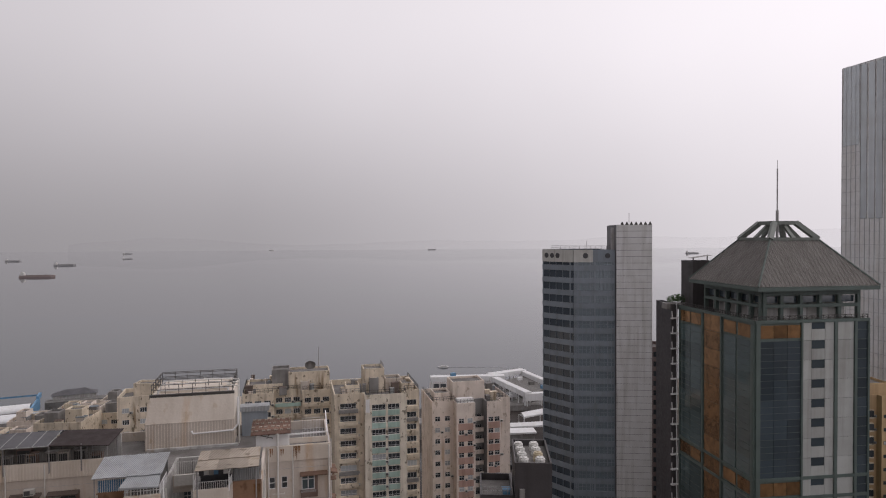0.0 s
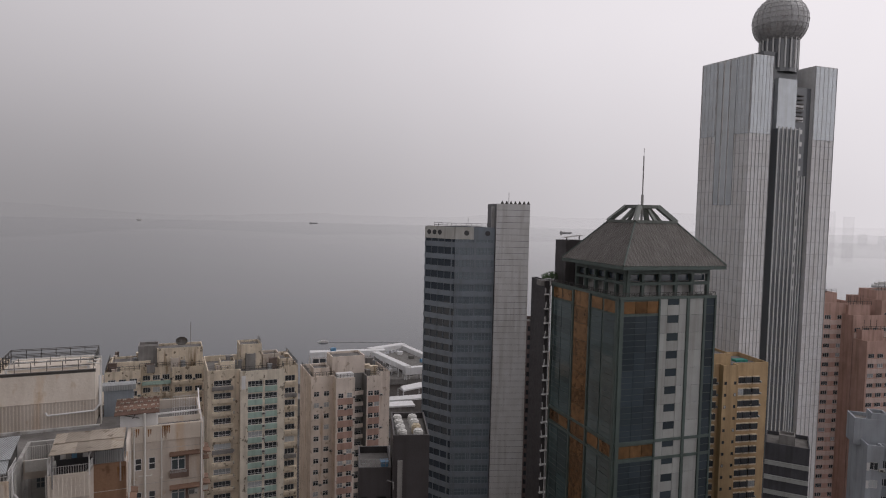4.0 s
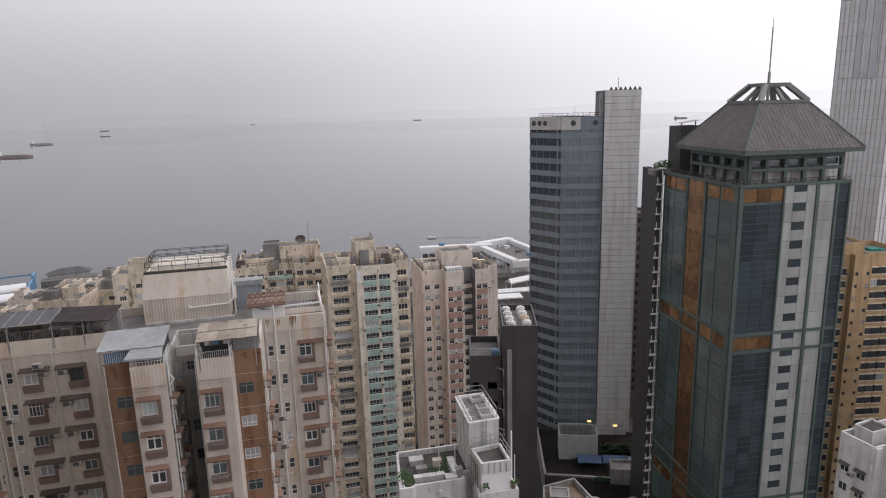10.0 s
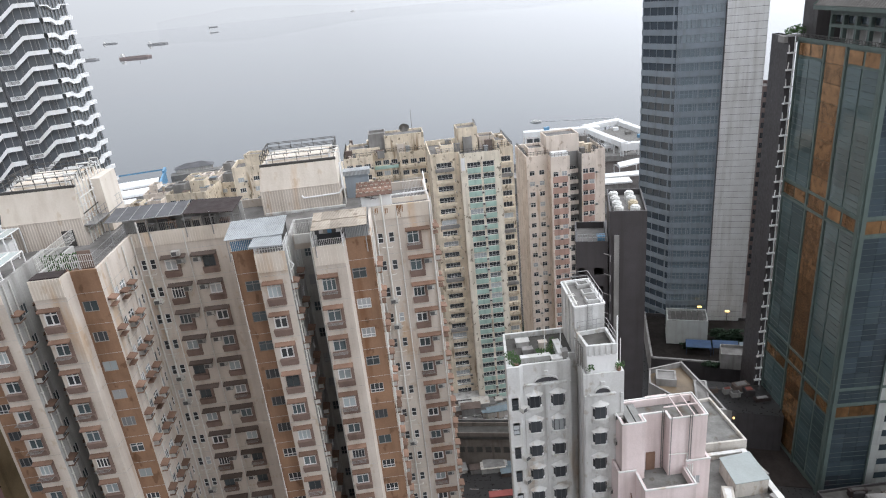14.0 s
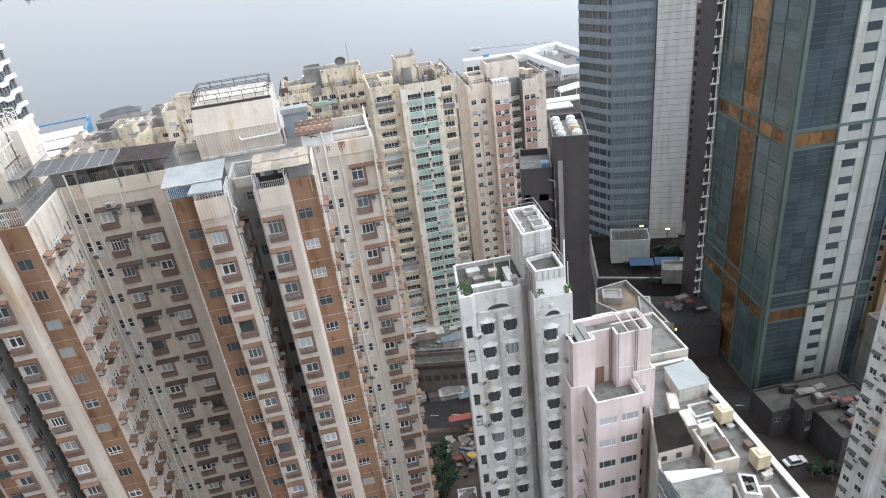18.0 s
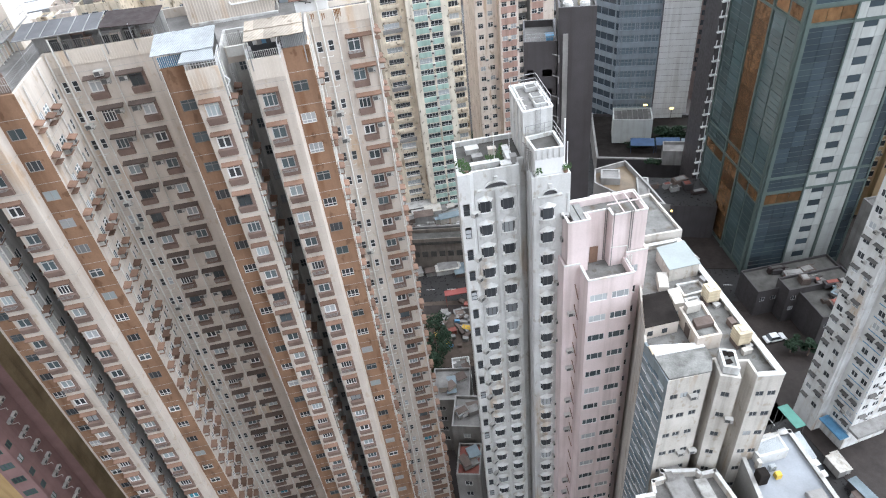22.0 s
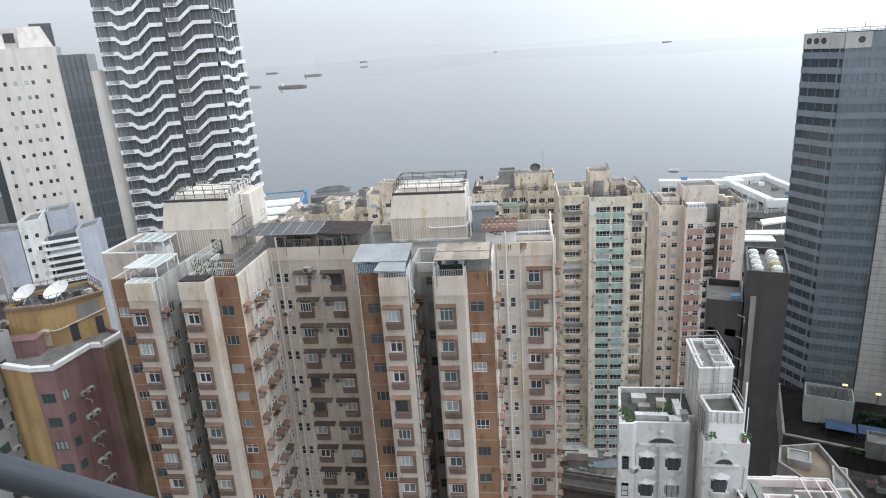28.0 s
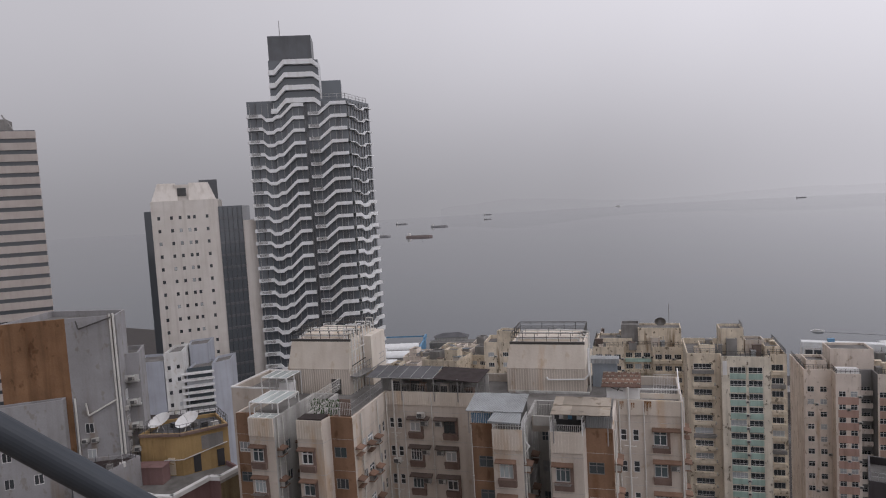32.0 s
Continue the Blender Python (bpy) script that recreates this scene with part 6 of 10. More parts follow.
for k in range(16):
    y = 39.2 + 13.5 * rnd.random()
    x = 20.9 - (y - 39) * 0.13 + rnd.random() * 0.9
    ms = Mesh()
    w, d, h = 0.15 + 0.3 * rnd.random(), 0.15 + 0.3 * rnd.random(), 0.2 + 0.5 * rnd.random()
    ms.box(-w, w, -d, d, 0, h)
    ms.box(-w - 0.03, w + 0.03, -d - 0.03, d + 0.03, h, h + 0.05)
    solid("roof_box", ms, (OFFWHITE, GREYCON, HOODDARK, WELL)[k % 4], "small weathered box lying on the white roof", "box", "roof clutter", m=pose(x, y, DECKZ, 0, 0, 13 + rnd.random() * 20))
LR2 = [(11.3, 27.6), (21.7, 27.6), (20.5, 32.6), (19.4, 35.8), (18.0, 35.5), (17.7, 35.9), (14.2, 35.85), (14.5, 35.2), (13.2, 34.8), (13.1, 33.5), (11.4, 33.2)]
l2, _ = block("corner_building", "low pale building with a white coped roof terrace", "building", LR2, G - 58.0, [OFFWHITE], G - 61.5, 3.0, 8, {0: [1.5, 4.0]}, WLB, 0.9, 0.8, roof=ROOFCON, most=16, parapet=0.9)
for a, b in zip(LR2, LR2[1:]):
    w = Wall(a, b)
    ms = Mesh()
    ms.box(0.0, w.len, -0.3, 0.05, G - 57.99, G - 57.86, 0, w)
    part("coping", ms, WHITE, l2, "white coping of the roof terrace")
LR3 = [(22.3, 27.4), (29.9, 27.2), (27.35, 39.3), (21.8, 38.2)]
l3, _ = block("corner_building", "low building with a pale grey flat roof and dark coping", "building", LR3, G - 57.0, [GREYCON], G - 60, 3.0, 8, {0: [1.5, 4.0]}, WLB, 0.9, 0.8, roof=surf("pale_blue_grey_membrane", (0.29, 0.305, 0.33), var=0.2, streak=0.0, scale=0.5), most=16, parapet=0.35)
for a, b in zip(LR3, LR3[1:] + LR3[:1]):
    w = Wall(a, b)
    ms = Mesh()
    ms.box(0.0, w.len, -0.35, 0.05, G - 56.99, G - 56.9, 0, w)
    part("coping", ms, WELL, l3, "dark grey coping")
tank_room("roof_room", [(23.1, 35.75), (26.0, 36.5), (25.65, 38.25), (22.5, 37.2)], G - 57.35, G - 56.0, WHITE_OLD, "low roof room under white sheet panels", METALROOF, 0.02)
ms = Mesh()
ms.prism([(28.25, 36.6), (29.2, 36.9), (28.7, 39.9), (27.75, 39.5)], G - 58.2, G - 58.05, 0, base=True)
for x, y in ((28.1, 37.2), (27.8, 38.8)):
    ms.tube((x - 0.2, y, G - 59.2), (x + 0.4, y + 0.1, G - 58.2), 0.04)
solid("sheet_awning", ms, METALROOF, "pale sheet awning bracketed from the building's side", "awning")
for x0, y0, w, d, h, mt, z, lab in ((24.3, 34.2, 0.55, 0.5, 0.6, CARY_ROOF, G - 57.35, "yellow covered box on the roof"), (24.0, 35.0, 0.6, 0.4, 0.7, METALROOF, G - 57.35, "small white roof unit"), (22.5, 33.6, 0.9, 0.9, 1.5, TAR, G - 57.35, "black roof plant box with a white rim"), (22.9, 35.2, 0.35, 0.5, 1.2, OFFWHITE, G - 57.35, "small white vent cowl"),
                                    (15.2, 32.0, 2.0, 4.5, 0.5, GREYCON, G - 58.9, "low grey roof plinth on the terrace"), (17.8, 33.0, 1.2, 2.2, 0.3, WELL, G - 58.9, "dark mat on the terrace"), (14.7, 34.8, 0.7, 0.7, 1.1, GREYCON, G - 58.9, "small grey roof vent house"), (17.0, 30.5, 1.5, 1.2, 0.8, WHITE, G - 58.9, "low stained white roof plinth"), (26.5, 31.5, 1.6, 1.2, 0.5, GREYCON, G - 57.35, "low grey roof unit")):
    ms = Mesh()
    ms.box(0, w, -d, 0, 0, h)
    ms.box(0.06, w - 0.06, -d + 0.06, -0.06, h, h + 0.05)
    solid("roof_unit", ms, mt, lab, "roof unit", m=pose(x0, y0, z, 0, 0, 13))
# the grey roof behind the pink tower
GB = [(12.4, 70.2), (16.3, 65.7), (20.1, 64.7), (18.95, 69.2), (17.2, 75.0), (12.9, 73.4)]
gb, _ = block("stepped_building", "grey building with brown puddled roof decks", "building", GB, G - 47.3, [GREYCON], G - 51, 3.2, 8, {0: [1.5, 4.0], 1: [1.5, 4]}, WLB, 0.9, 0.8, roof=surf("wet_brown_roof", (0.20, 0.15, 0.10), var=0.5, streak=0, rough=0.4, scale=0.4), most=20, parapet=0.7)
for x0, y0, w, d, t0 in ((13.3, 70.6, 2.4, 2.2, 1.0), (17.2, 66.6, 1.5, 4.6, 0.5)):
    tank_room("roof_room", rect(x0, y0, w, d, -8), G - 48.0, G - 48.0 + t0, GREYCON, "low grey roof room with a stained top", ROOFCON, 0.15)

# ---------------------------------------------------------------- the white tower at the street's far side
RT = [(52.3, 76.3), (53.85, 71.9), (55.5, 72.5), (55.75, 71.9), (57.15, 68.0), (65.8, 71.1), (62.6, 80.0)]
WRT = pane(1.15, 1.15, (0.5,), (), mats=[FRAME, GLASS_DARK])
rtb, rtw = block("white_apartment_tower", "white mosaic apartment tower with dark window hoods", "apartment block", RT, G - 42.8, [WHITE], G - 47.5, 2.72, 20,
                 {0: [1.0, 3.2], 3: [0.95, 2.9], 4: [1.2, 3.2, 5.4, 7.6]}, WRT, 1.15, 1.15, most=210, ac=0.3)
ms = Mesh()
ms.face([(-0.75, 0, 1.35), (-0.75, -0.55, 1.12), (0.75, -0.55, 1.12), (0.75, 0, 1.35)])
ms.face([(-0.75, 0, 1.29), (0.75, 0, 1.29), (0.75, -0.55, 1.06), (-0.75, -0.55, 1.06)])
ms.face([(-0.75, -0.55, 1.06), (0.75, -0.55, 1.06), (0.75, -0.55, 1.12), (-0.75, -0.55, 1.12)])
WHOOD = ms.data("window_hood", DARKPIPE)
place("window_hood", WHOOD, rtb, [rtw[e].spot(u, 0, G - 48.02 - 2.72 * k) for k in range(20) for e, us in ((0, (1.0, 3.2)), (3, (0.95, 2.9)), (4, (1.2, 5.4))) for u in us if rnd.random() < 0.55], most=150)
for e, u, w in ((0, 4.35, 0.4), (1, 0.6, 1.0), (3, 3.75, 0.5)):
    ms = Mesh()
    ms.box(u - w / 2, u + w / 2, 0, 0.18, 9, G - 43.0, 0, rtw[e])
    part("pier", ms, WHITE, rtb)
for k in range(20):
    ms = Mesh()
    ms.box(0.02, rtw[3].len - 0.02, 0, 0.05, G - 48.7 - 2.72 * k, G - 48.55 - 2.72 * k, 0, rtw[3])
    part("storey_band", ms, BLUESHEET, rtb, "pale blue painted band")
ms = Mesh()
ms.box(-0.6, 7.5, 0, 2.2, 6.2, 6.8, 0, rtw[4])
part("podium_canopy", ms, GREYCON, rtb, "stained pale canopy over the shops")
ms = Mesh()
ms.box(-0.2, 4.6, 0, 1.8, 4.2, 4.5, 0, rtw[3])
part("podium_canopy", ms, BLUESHEET, rtb, "blue-grey sheet canopy over the shops")
for P, t0 in (([(53.9, 76.2), (54.7, 73.8), (58.0, 75.0), (57.0, 77.6)], 2.0), ([(58.0, 70.6), (63.5, 72.6), (62.5, 75.5), (57.4, 73.6)], 1.7)):
    tank_room("roof_tank_room", P, G - 43.8, G - 43.8 + t0, WHITE_OLD, "white roof tank room on the mosaic tower", ROOFDARK, 0.3)
CANOPYTEAL = surf("teal_canopy_sheet", (0.15, 0.34, 0.285), var=0.12, streak=0.1)
for x, y, w, d, z, mt, lab in ((47.2, 68.6, 1.9, 4.6, 9.2, CANOPYTEAL, "bright teal sheet canopy over a street stall"),):
    cn = thing("street_canopy", x, y, 0, lab, "canopy")
    m0 = pose(x, y, 0, 0, 0, 19)
    ms = Mesh()
    ms.box(-w / 2, w / 2, -d / 2, d / 2, z, z + 0.12)
    part("sheet", ms, mt, cn, m=m0)
    for a in (-1, 1):
        for b in (-1, 1):
            ms = Mesh()
            ms.tube((a * (w / 2 - 0.15), b * (d / 2 - 0.15), 0), (a * (w / 2 - 0.15), b * (d / 2 - 0.15), z), 0.07)
            part("post", ms, DARKPIPE, cn, m=m0)

# ---------------------------------------------------------------- the green and copper glass office tower
GREEN = surf("dark_green_metal", (0.105, 0.138, 0.127), var=0.2, streak=0.15, rough=0.45)
GLASSBLUE = glazing("blue_black_curtain_glass", (0.052, 0.070, 0.084), rough=0.05, rand=0.45, share=0.02, pale=(0.06, 0.08, 0.09), spec=0.8)
GLASSGREEN = glazing("green_curtain_glass", (0.080, 0.118, 0.120), rough=0.05, rand=0.45, share=0.03, pale=(0.08, 0.12, 0.12), spec=0.8)
COPPER = surf("copper_coloured_glass", (0.60, 0.335, 0.16), var=0.5, streak=0.3, scale=0.8, rough=0.15, metal=0.65, rand=0.55)
STONE = surf("pale_grey_stone_panel", (0.44, 0.455, 0.44), var=0.15, streak=0.2, rough=0.6, rand=0.2)
SLATE = surf("bronze_grey_ribbed_roof", (0.125, 0.115, 0.105), var=0.2, streak=0.3, rough=0.5, rib=3.2)
GT = rect(54.9, 114.3, 22.2, 26.5, 8)
GC = rect(55.8, 114.5, 22.0, 22, 8)
gt = thing("office_tower", 63, 126, 0, "green-framed office tower with copper glass strips and a hipped metal roof", "office tower")
body(GT, 0, G - 15.7, gt, [GREEN], parapet=1.3, thick=0.5)
gw, gl = Wall(GT[0], GT[1]), Wall(GT[3], GT[0])
FLH, GF, GN = 3.52, G - 17.2, 25


def slab_mesh(name, w, h, mt, lines=0, d=0.1):
    ms = Mesh()
    ms.box(-w / 2, w / 2, 0, d, 0, h)
    for k in range(lines):
        z = h * (k + 1) / (lines + 1)
        ms.box(-w / 2, w / 2, d, d + 0.04, z - 0.03, z + 0.03, 1)
    return ms.data(name, [mt, GREEN])


BANDS = (0, 8, 9, 18, 19)
p_dark = slab_mesh("glass_pane", 2.55, FLH - 0.12, GLASSBLUE, 2)
p_dark2 = slab_mesh("glass_pane", 2.2, FLH - 0.12, GLASSBLUE, 1)
p_cop = slab_mesh("copper_panel", 2.5, 2.3, COPPER, 0)
p_copw = slab_mesh("copper_panel", 3.9, 2.3, COPPER, 0)
p_st1 = slab_mesh("stone_panel", 1.7, FLH - 0.06, STONE)
p_st2 = slab_mesh("stone_panel", 3.1, FLH - 0.06, STONE)
p_stw = slab_mesh("stone_panel", 2.6, 1.95, STONE)
p_sq = slab_mesh("square_window", 2.5, FLH - 2.1, GLASSBLUE, 0, 0.05)
p_left = slab_mesh("glass_pane", 3.9, FLH - 0.1, GLASSGREEN, 2)
p_left2 = slab_mesh("glass_pane", 4.1, FLH - 0.1, GLASSGREEN, 2)
p_copl = slab_mesh("copper_panel", 5.6, FLH - 0.08, COPPER, 0)
for k in range(GN):
    z = GF - FLH * k - FLH + 1.6
    band = k in (0, 8, 19)
    for u in (2.2, 4.8, 7.4):
        place("copper_panel" if band else "glass_pane", p_cop if band else p_dark, gt, [gw.spot(u, 0.02, z + (0.5 if band else 0.05))])
    place("stone_panel", p_st1, gt, [gw.spot(9.95, 0.02, z), gw.spot(14.35, 0.02, z)])
    place("stone_panel", p_stw, gt, [gw.spot(12.15, 0.02, z)])
    place("square_window", p_sq, gt, [gw.spot(12.15, 0.02, z + 2.02)])
    place("stone_panel", p_st2, gt, [gw.spot(17.6, 0.02, z)])
    place("glass_pane", p_dark2, gt, [gw.spot(20.9, 0.02, z)])
    for u, me in ((2.4, p_left), (6.6, p_left2), (18.8, p_left), (23.4, p_left2)):
        place("copper_panel" if band else "glass_pane", p_copw if band else me, gt, [gl.spot(u, 0.02, z + (0.5 if band else 0.05))])
    place("copper_panel", p_copl, gt, [gl.spot(12.8, 0.05, z)])
for u, w in ((0.0, 0.8), (8.7, 0.35), (15.25, 0.6), (19.25, 0.5), (21.9, 0.35)):
    ms = Mesh()
    ms.box(u, u + w, 0.0, 0.35, 0, G - 15.8, 0, gw)
    part("mullion", ms, GREEN, gt)
for u, w in ((0.0, 0.3), (9.2, 0.5), (15.9, 0.5), (25.6, 0.9)):
    ms = Mesh()
    ms.box(u, u + w, 0.0, 0.35, 0, G - 15.8, 0, gl)
    part("mullion", ms, GREEN, gt)
for k in BANDS:
    z = GF - FLH * k + 1.55
    for w in (gw, gl):
        ms = Mesh()
        ms.box(-0.1, w.len + 0.1, 0, 0.3, z - 0.28, z + 0.28, 0, w)
        part("spandrel_band", ms, GREEN, gt)
# crown: set-back loggia, eaves, hipped roof, lantern frame and mast
IN = offset(GC, 1.4)
cr = [Wall(IN[i], IN[(i + 1) % 4]) for i in range(4)]
ms = Mesh()
ms.prism(offset(GC, 3.2), G - 17, G - 9.6)
part("core_wall", ms, WELL, gt)
for i in (0, 3):
    for k in range(6):
        u = cr[i].len * k / 5
        ms = Mesh()
        ms.box(u - 0.3, u + 0.3, -0.7, 0, G - 17, G - 10.2, 0, cr[i])
        part("column", ms, GREEN, gt)
    for z0, z1 in ((G - 13.4, G - 12.8), (G - 11.2, G - 10.2)):
        ms = Mesh()
        ms.box(0, cr[i].len, -0.6, 0.05, z0, z1, 0, cr[i])
        part("beam", ms, GREEN, gt)
    for k in range(5):
        u = cr[i].len * (k + 0.5) / 5
        ms = Mesh()
        ms.box(u - 1.5, u + 1.5, -0.9, -0.8, G - 12.6, G - 11.4, 0, cr[i])
        part("clerestory_window", ms, GLASSBLUE, gt)
        # added pale panel: bright sky and lit interior put in as white colour
        ms = Mesh()
        ms.box(u - 1.3, u + 0.2 + 0.5 * (k % 2), -1.7, -1.6, G - 15.6, G - 13.6, 0, cr[i])
        part("loggia_panel", ms, WHITE_OLD, gt, "added pale panel standing for bright patches seen through the loggia")
    w = Wall(GT[i], GT[(i + 1) % 4])
    for k in range(10):
        ms = Mesh()
        u = w.len * k / 10
        railing(ms, [w.at(u, -0.2, G - 15.7), w.at(u + w.len / 10, -0.2, G - 15.7)], 1.0, 1.0, 0.06, 1)
        ms.tube(w.at(u, -0.2, G - 15.7), w.at(u + w.len / 10, -0.2, G - 14.7), 0.04)
        ms.tube(w.at(u, -0.2, G - 14.7), w.at(u + w.len / 10, -0.2, G - 15.7), 0.04)
        part("balustrade", ms, DARKPIPE, gt)
EV = offset(GC, -0.9)
cx, cy = sum(p[0] for p in GC) / 4, sum(p[1] for p in GC) / 4
TP = [(cx + (p[0] - cx) * 0.416, cy + (p[1] - cy) * 0.416) for p in EV]
TR = [(cx + (p[0] - cx) * 0.19, cy + (p[1] - cy) * 0.19) for p in EV]
ms = Mesh()
ms.prism(EV, G - 10.2, G - 9.5, base=True)
part("cornice", ms, GREEN, gt)
for i in range(4):
    j = (i + 1) % 4
    ms = Mesh()
    ms.face([(*EV[i], G - 9.45), (*EV[j], G - 9.45), (*TP[j], G - 1.2), (*TP[i], G - 1.2)])
    part("roof_slope", ms, SLATE, gt)
    if i in (0, 3):
        ms = Mesh()
        for k in range(1, 30):
            q = k / 30
            e0, e1 = Vector((*EV[i], G - 9.43)), Vector((*EV[j], G - 9.43))
            t0, t1 = Vector((*TP[i], G - 1.18)), Vector((*TP[j], G - 1.18))
            foot = e0.lerp(e1, q)
            share = (q - 0.292) / 0.416
            run = 1.0 if 0 <= share <= 1 else (q / 0.292 if q < 0.3 else (1 - q) / 0.292)
            head = foot.lerp(t0.lerp(t1, min(max(share, 0), 1)), 1.0) if run == 1.0 else (e0.lerp(t0, run) if q < 0.35 else e1.lerp(t1, run))
            ms.tube(tuple(foot), tuple(head), 0.06, 0, 4)
        tagged(part("standing_seam", ms, GREYCON, gt, "raised seams of the metal roof"), kind="stuff")
    ms = Mesh()
    ms.tube((*EV[i], G - 9.4), (*TP[i], G - 1.15), 0.18, 0, 5)
    part("hip_ridge", ms, GREEN, gt)
ms = Mesh()
ms.prism(TP, G - 1.3, G - 1.1)
part("roof_deck", ms, GREYCON, gt)
ms = Mesh()
for i in range(4):
    j = (i + 1) % 4
    ms.tube((*TP[i], G - 1.2), (*TR[i], G + 2.0), 0.62, 0, 4)
    mid = ((TP[i][0] + TP[j][0]) / 2, (TP[i][1] + TP[j][1]) / 2)
    ms.tube((*mid, G - 1.2), (cx + (mid[0] - cx) * 0.3, cy + (mid[1] - cy) * 0.3, G + 2.0), 0.4, 0, 4)
    ms.tube((*TR[i], G + 2.0), (*TR[j], G + 2.0), 0.5, 0, 4)
    ms.tube((*TP[i], G - 1.1), (*TP[j], G - 1.1), 0.4, 0, 4)
part("lantern_frame", ms, surf("grey_green_steel", (0.17, 0.19, 0.175), var=0.2, streak=0.2, rough=0.5), gt, "open green steel frame at the roof's top")
ms = Mesh()
ms.tube((cx, cy, G - 1.2), (cx, cy, G + 4.5), 0.28, 0, 8)
ms.tube((cx, cy, G + 4.5), (cx, cy, G + 12.6), 0.13, 0, 6)
ms.tube((cx, cy, G + 12.6), (cx, cy, G + 14.2), 0.05, 0, 5)
part("mast", ms, RAIL, gt, "tapering grey mast")
# white service rung column at its flank, with a roof garden
slab = thing("balcony_tower", 50, 143, 0, "slim dark tower with white zigzag balcony edges and a planted top", "building")
SB = [(49.4, 140.8), (50.9, 141.2), (50.5, 150), (49.0, 149.6)]
body(SB, 0, G - 15.2, slab, [DARKTILE], parapet=0.8)
sw = Wall(SB[0], SB[1])
for k in range(25):
    z = G - 18.4 - 3.3 * k
    ms = Mesh()
    ms.box(-0.2, 1.45, 0, 0.6, z, z + 0.26, 0, sw)
    ms.tube(sw.at(1.05, 0.5, z + 0.2), sw.at(0.95, 0.5, z + 3.3), 0.13, 0, 4)
    ms.tube(sw.at(-0.1, 0.5, z + 0.2), sw.at(0.05 if k % 2 else -0.2, 0.5, z + 1.7), 0.11, 0, 4)
    part("balcony_edge", ms, WHITE_CLEAN, slab, "white angled balcony edge")
bw = [(64.9, 201.5), (67.9, 201.0), (69.5, 212), (66.5, 212.5)]
WBK = pane(1.1, 1.6, (0.5,), (), mats=[DFRAME, GLASS_DARK])
block("apartment_tower", "slim brown apartment tower between the offices", "apartment block", bw, G - 35.0, [surf("dull_brown_render", (0.22, 0.17, 0.16), var=0.2)], G - 37.5, 3.0, 20, {0: [0.8, 2.3]}, WBK, 1.1, 1.6, most=48)
tree_m = Mesh()
for j in range(420):
    a, r = rnd.random() * 6.3, rnd.random() ** 0.5
    x, y, z = 2.4 * r * math.cos(a), 1.6 * r * math.sin(a), 0.6 + 1.7 * rnd.random() * (1 - 0.5 * r * r)
    tree_m.face([(x, y, z), (x + 0.3, y + 0.1, z + 0.05), (x + 0.2, y + 0.3, z + 0.25)])
rb = thing("roof_shrub", 50, 140, G - 15.9, "dense dark green shrubs in a roof planter", "shrub")
part("foliage", tree_m, LEAF, rb, m=pose(51.5, 143, G - 15.6))
ms = Mesh()
ms.box(48.6, 54.5, -144.6, -141.4, G - 16.4, G - 15.2)
part("planter", ms, GREYCON, rb)
tk = tank_room("lift_house", rect(53.2, 138.5, 5.5, 5, 8), G - 17, G - 5.8, DARKTILE, "dark lift house behind the hipped roof")
ms = Mesh()
ms.face([(52.8, 138, G - 5.2), (57.5, 138.6, G - 4.6), (57.5, 141.5, G - 4.6), (52.8, 141, G - 5.2)])
ms.box(53.4, 53.6, -139.2, -139.0, G - 5.9, G - 5.1)
ms.box(56.6, 56.8, -139.8, -139.6, G - 5.9, G - 4.7)
solid("roof_louvre", ms, GREYCON, "flat grey louvre frame on the lift house", "roof frame")

# ---------------------------------------------------------------- the slate-blue office tower with a white service shaft
SLATEB = surf("slate_blue_metal_band", (0.235, 0.272, 0.312), var=0.15, streak=0.15, rough=0.4, rand=0.15)
GLASSO = glazing("office_glass", (0.068, 0.09, 0.115), rough=0.06, rand=0.5, share=0.12, pale=(0.16, 0.20, 0.23), spec=0.8)
TILEW = surf("pale_grey_tile_panel", (0.60, 0.60, 0.60), var=0.15, streak=0.25, rough=0.5)
JOINTG = surf("grey_tile_joint", (0.22, 0.22, 0.23), var=0.2)
BA, BB, BC, BD = (29.0, 188.9), (36.2, 180.6), (47.4, 179.5), (57.0, 178.6)
bt = thing("office_tower", 42, 188, 0, "slate-blue banded office tower with a pale tiled service shaft", "office tower")
BP = [BB, BC, (48.5, 200), (31.0, 201), BA]
body(BP, 0, G - 4.4, bt, [GLASSO], parapet=1.2, thick=0.4)
SP = [(BC[0] + 0.05, BC[1] - 1.2), (BD[0], BD[1] - 1.2), (58.2, 192), (48.6, 193)]
shaft = body(SP, 0, G + 2.6, bt, [JOINTG], parapet=0.9, name="service_shaft")
bw0, bw1, bws = Wall(BB, BC), Wall(BA, BB), Wall(SP[0], SP[1])
BARS = ((0.0, 0.35), (0.55, 0.75), (1.0, 1.3), (2.3, 2.4), (3.35, 3.45), (4.4, 4.7), (5.0, 5.15), (5.5, 6.0), (7.0, 7.1), (8.2, 8.3), (9.1, 9.35), (10.2, 10.3), (11.0, 11.25))
SIDEBARS = ((0.0, 0.25), (2.4, 2.5), (4.8, 4.9), (7.2, 7.3), (9.7, 10.1))
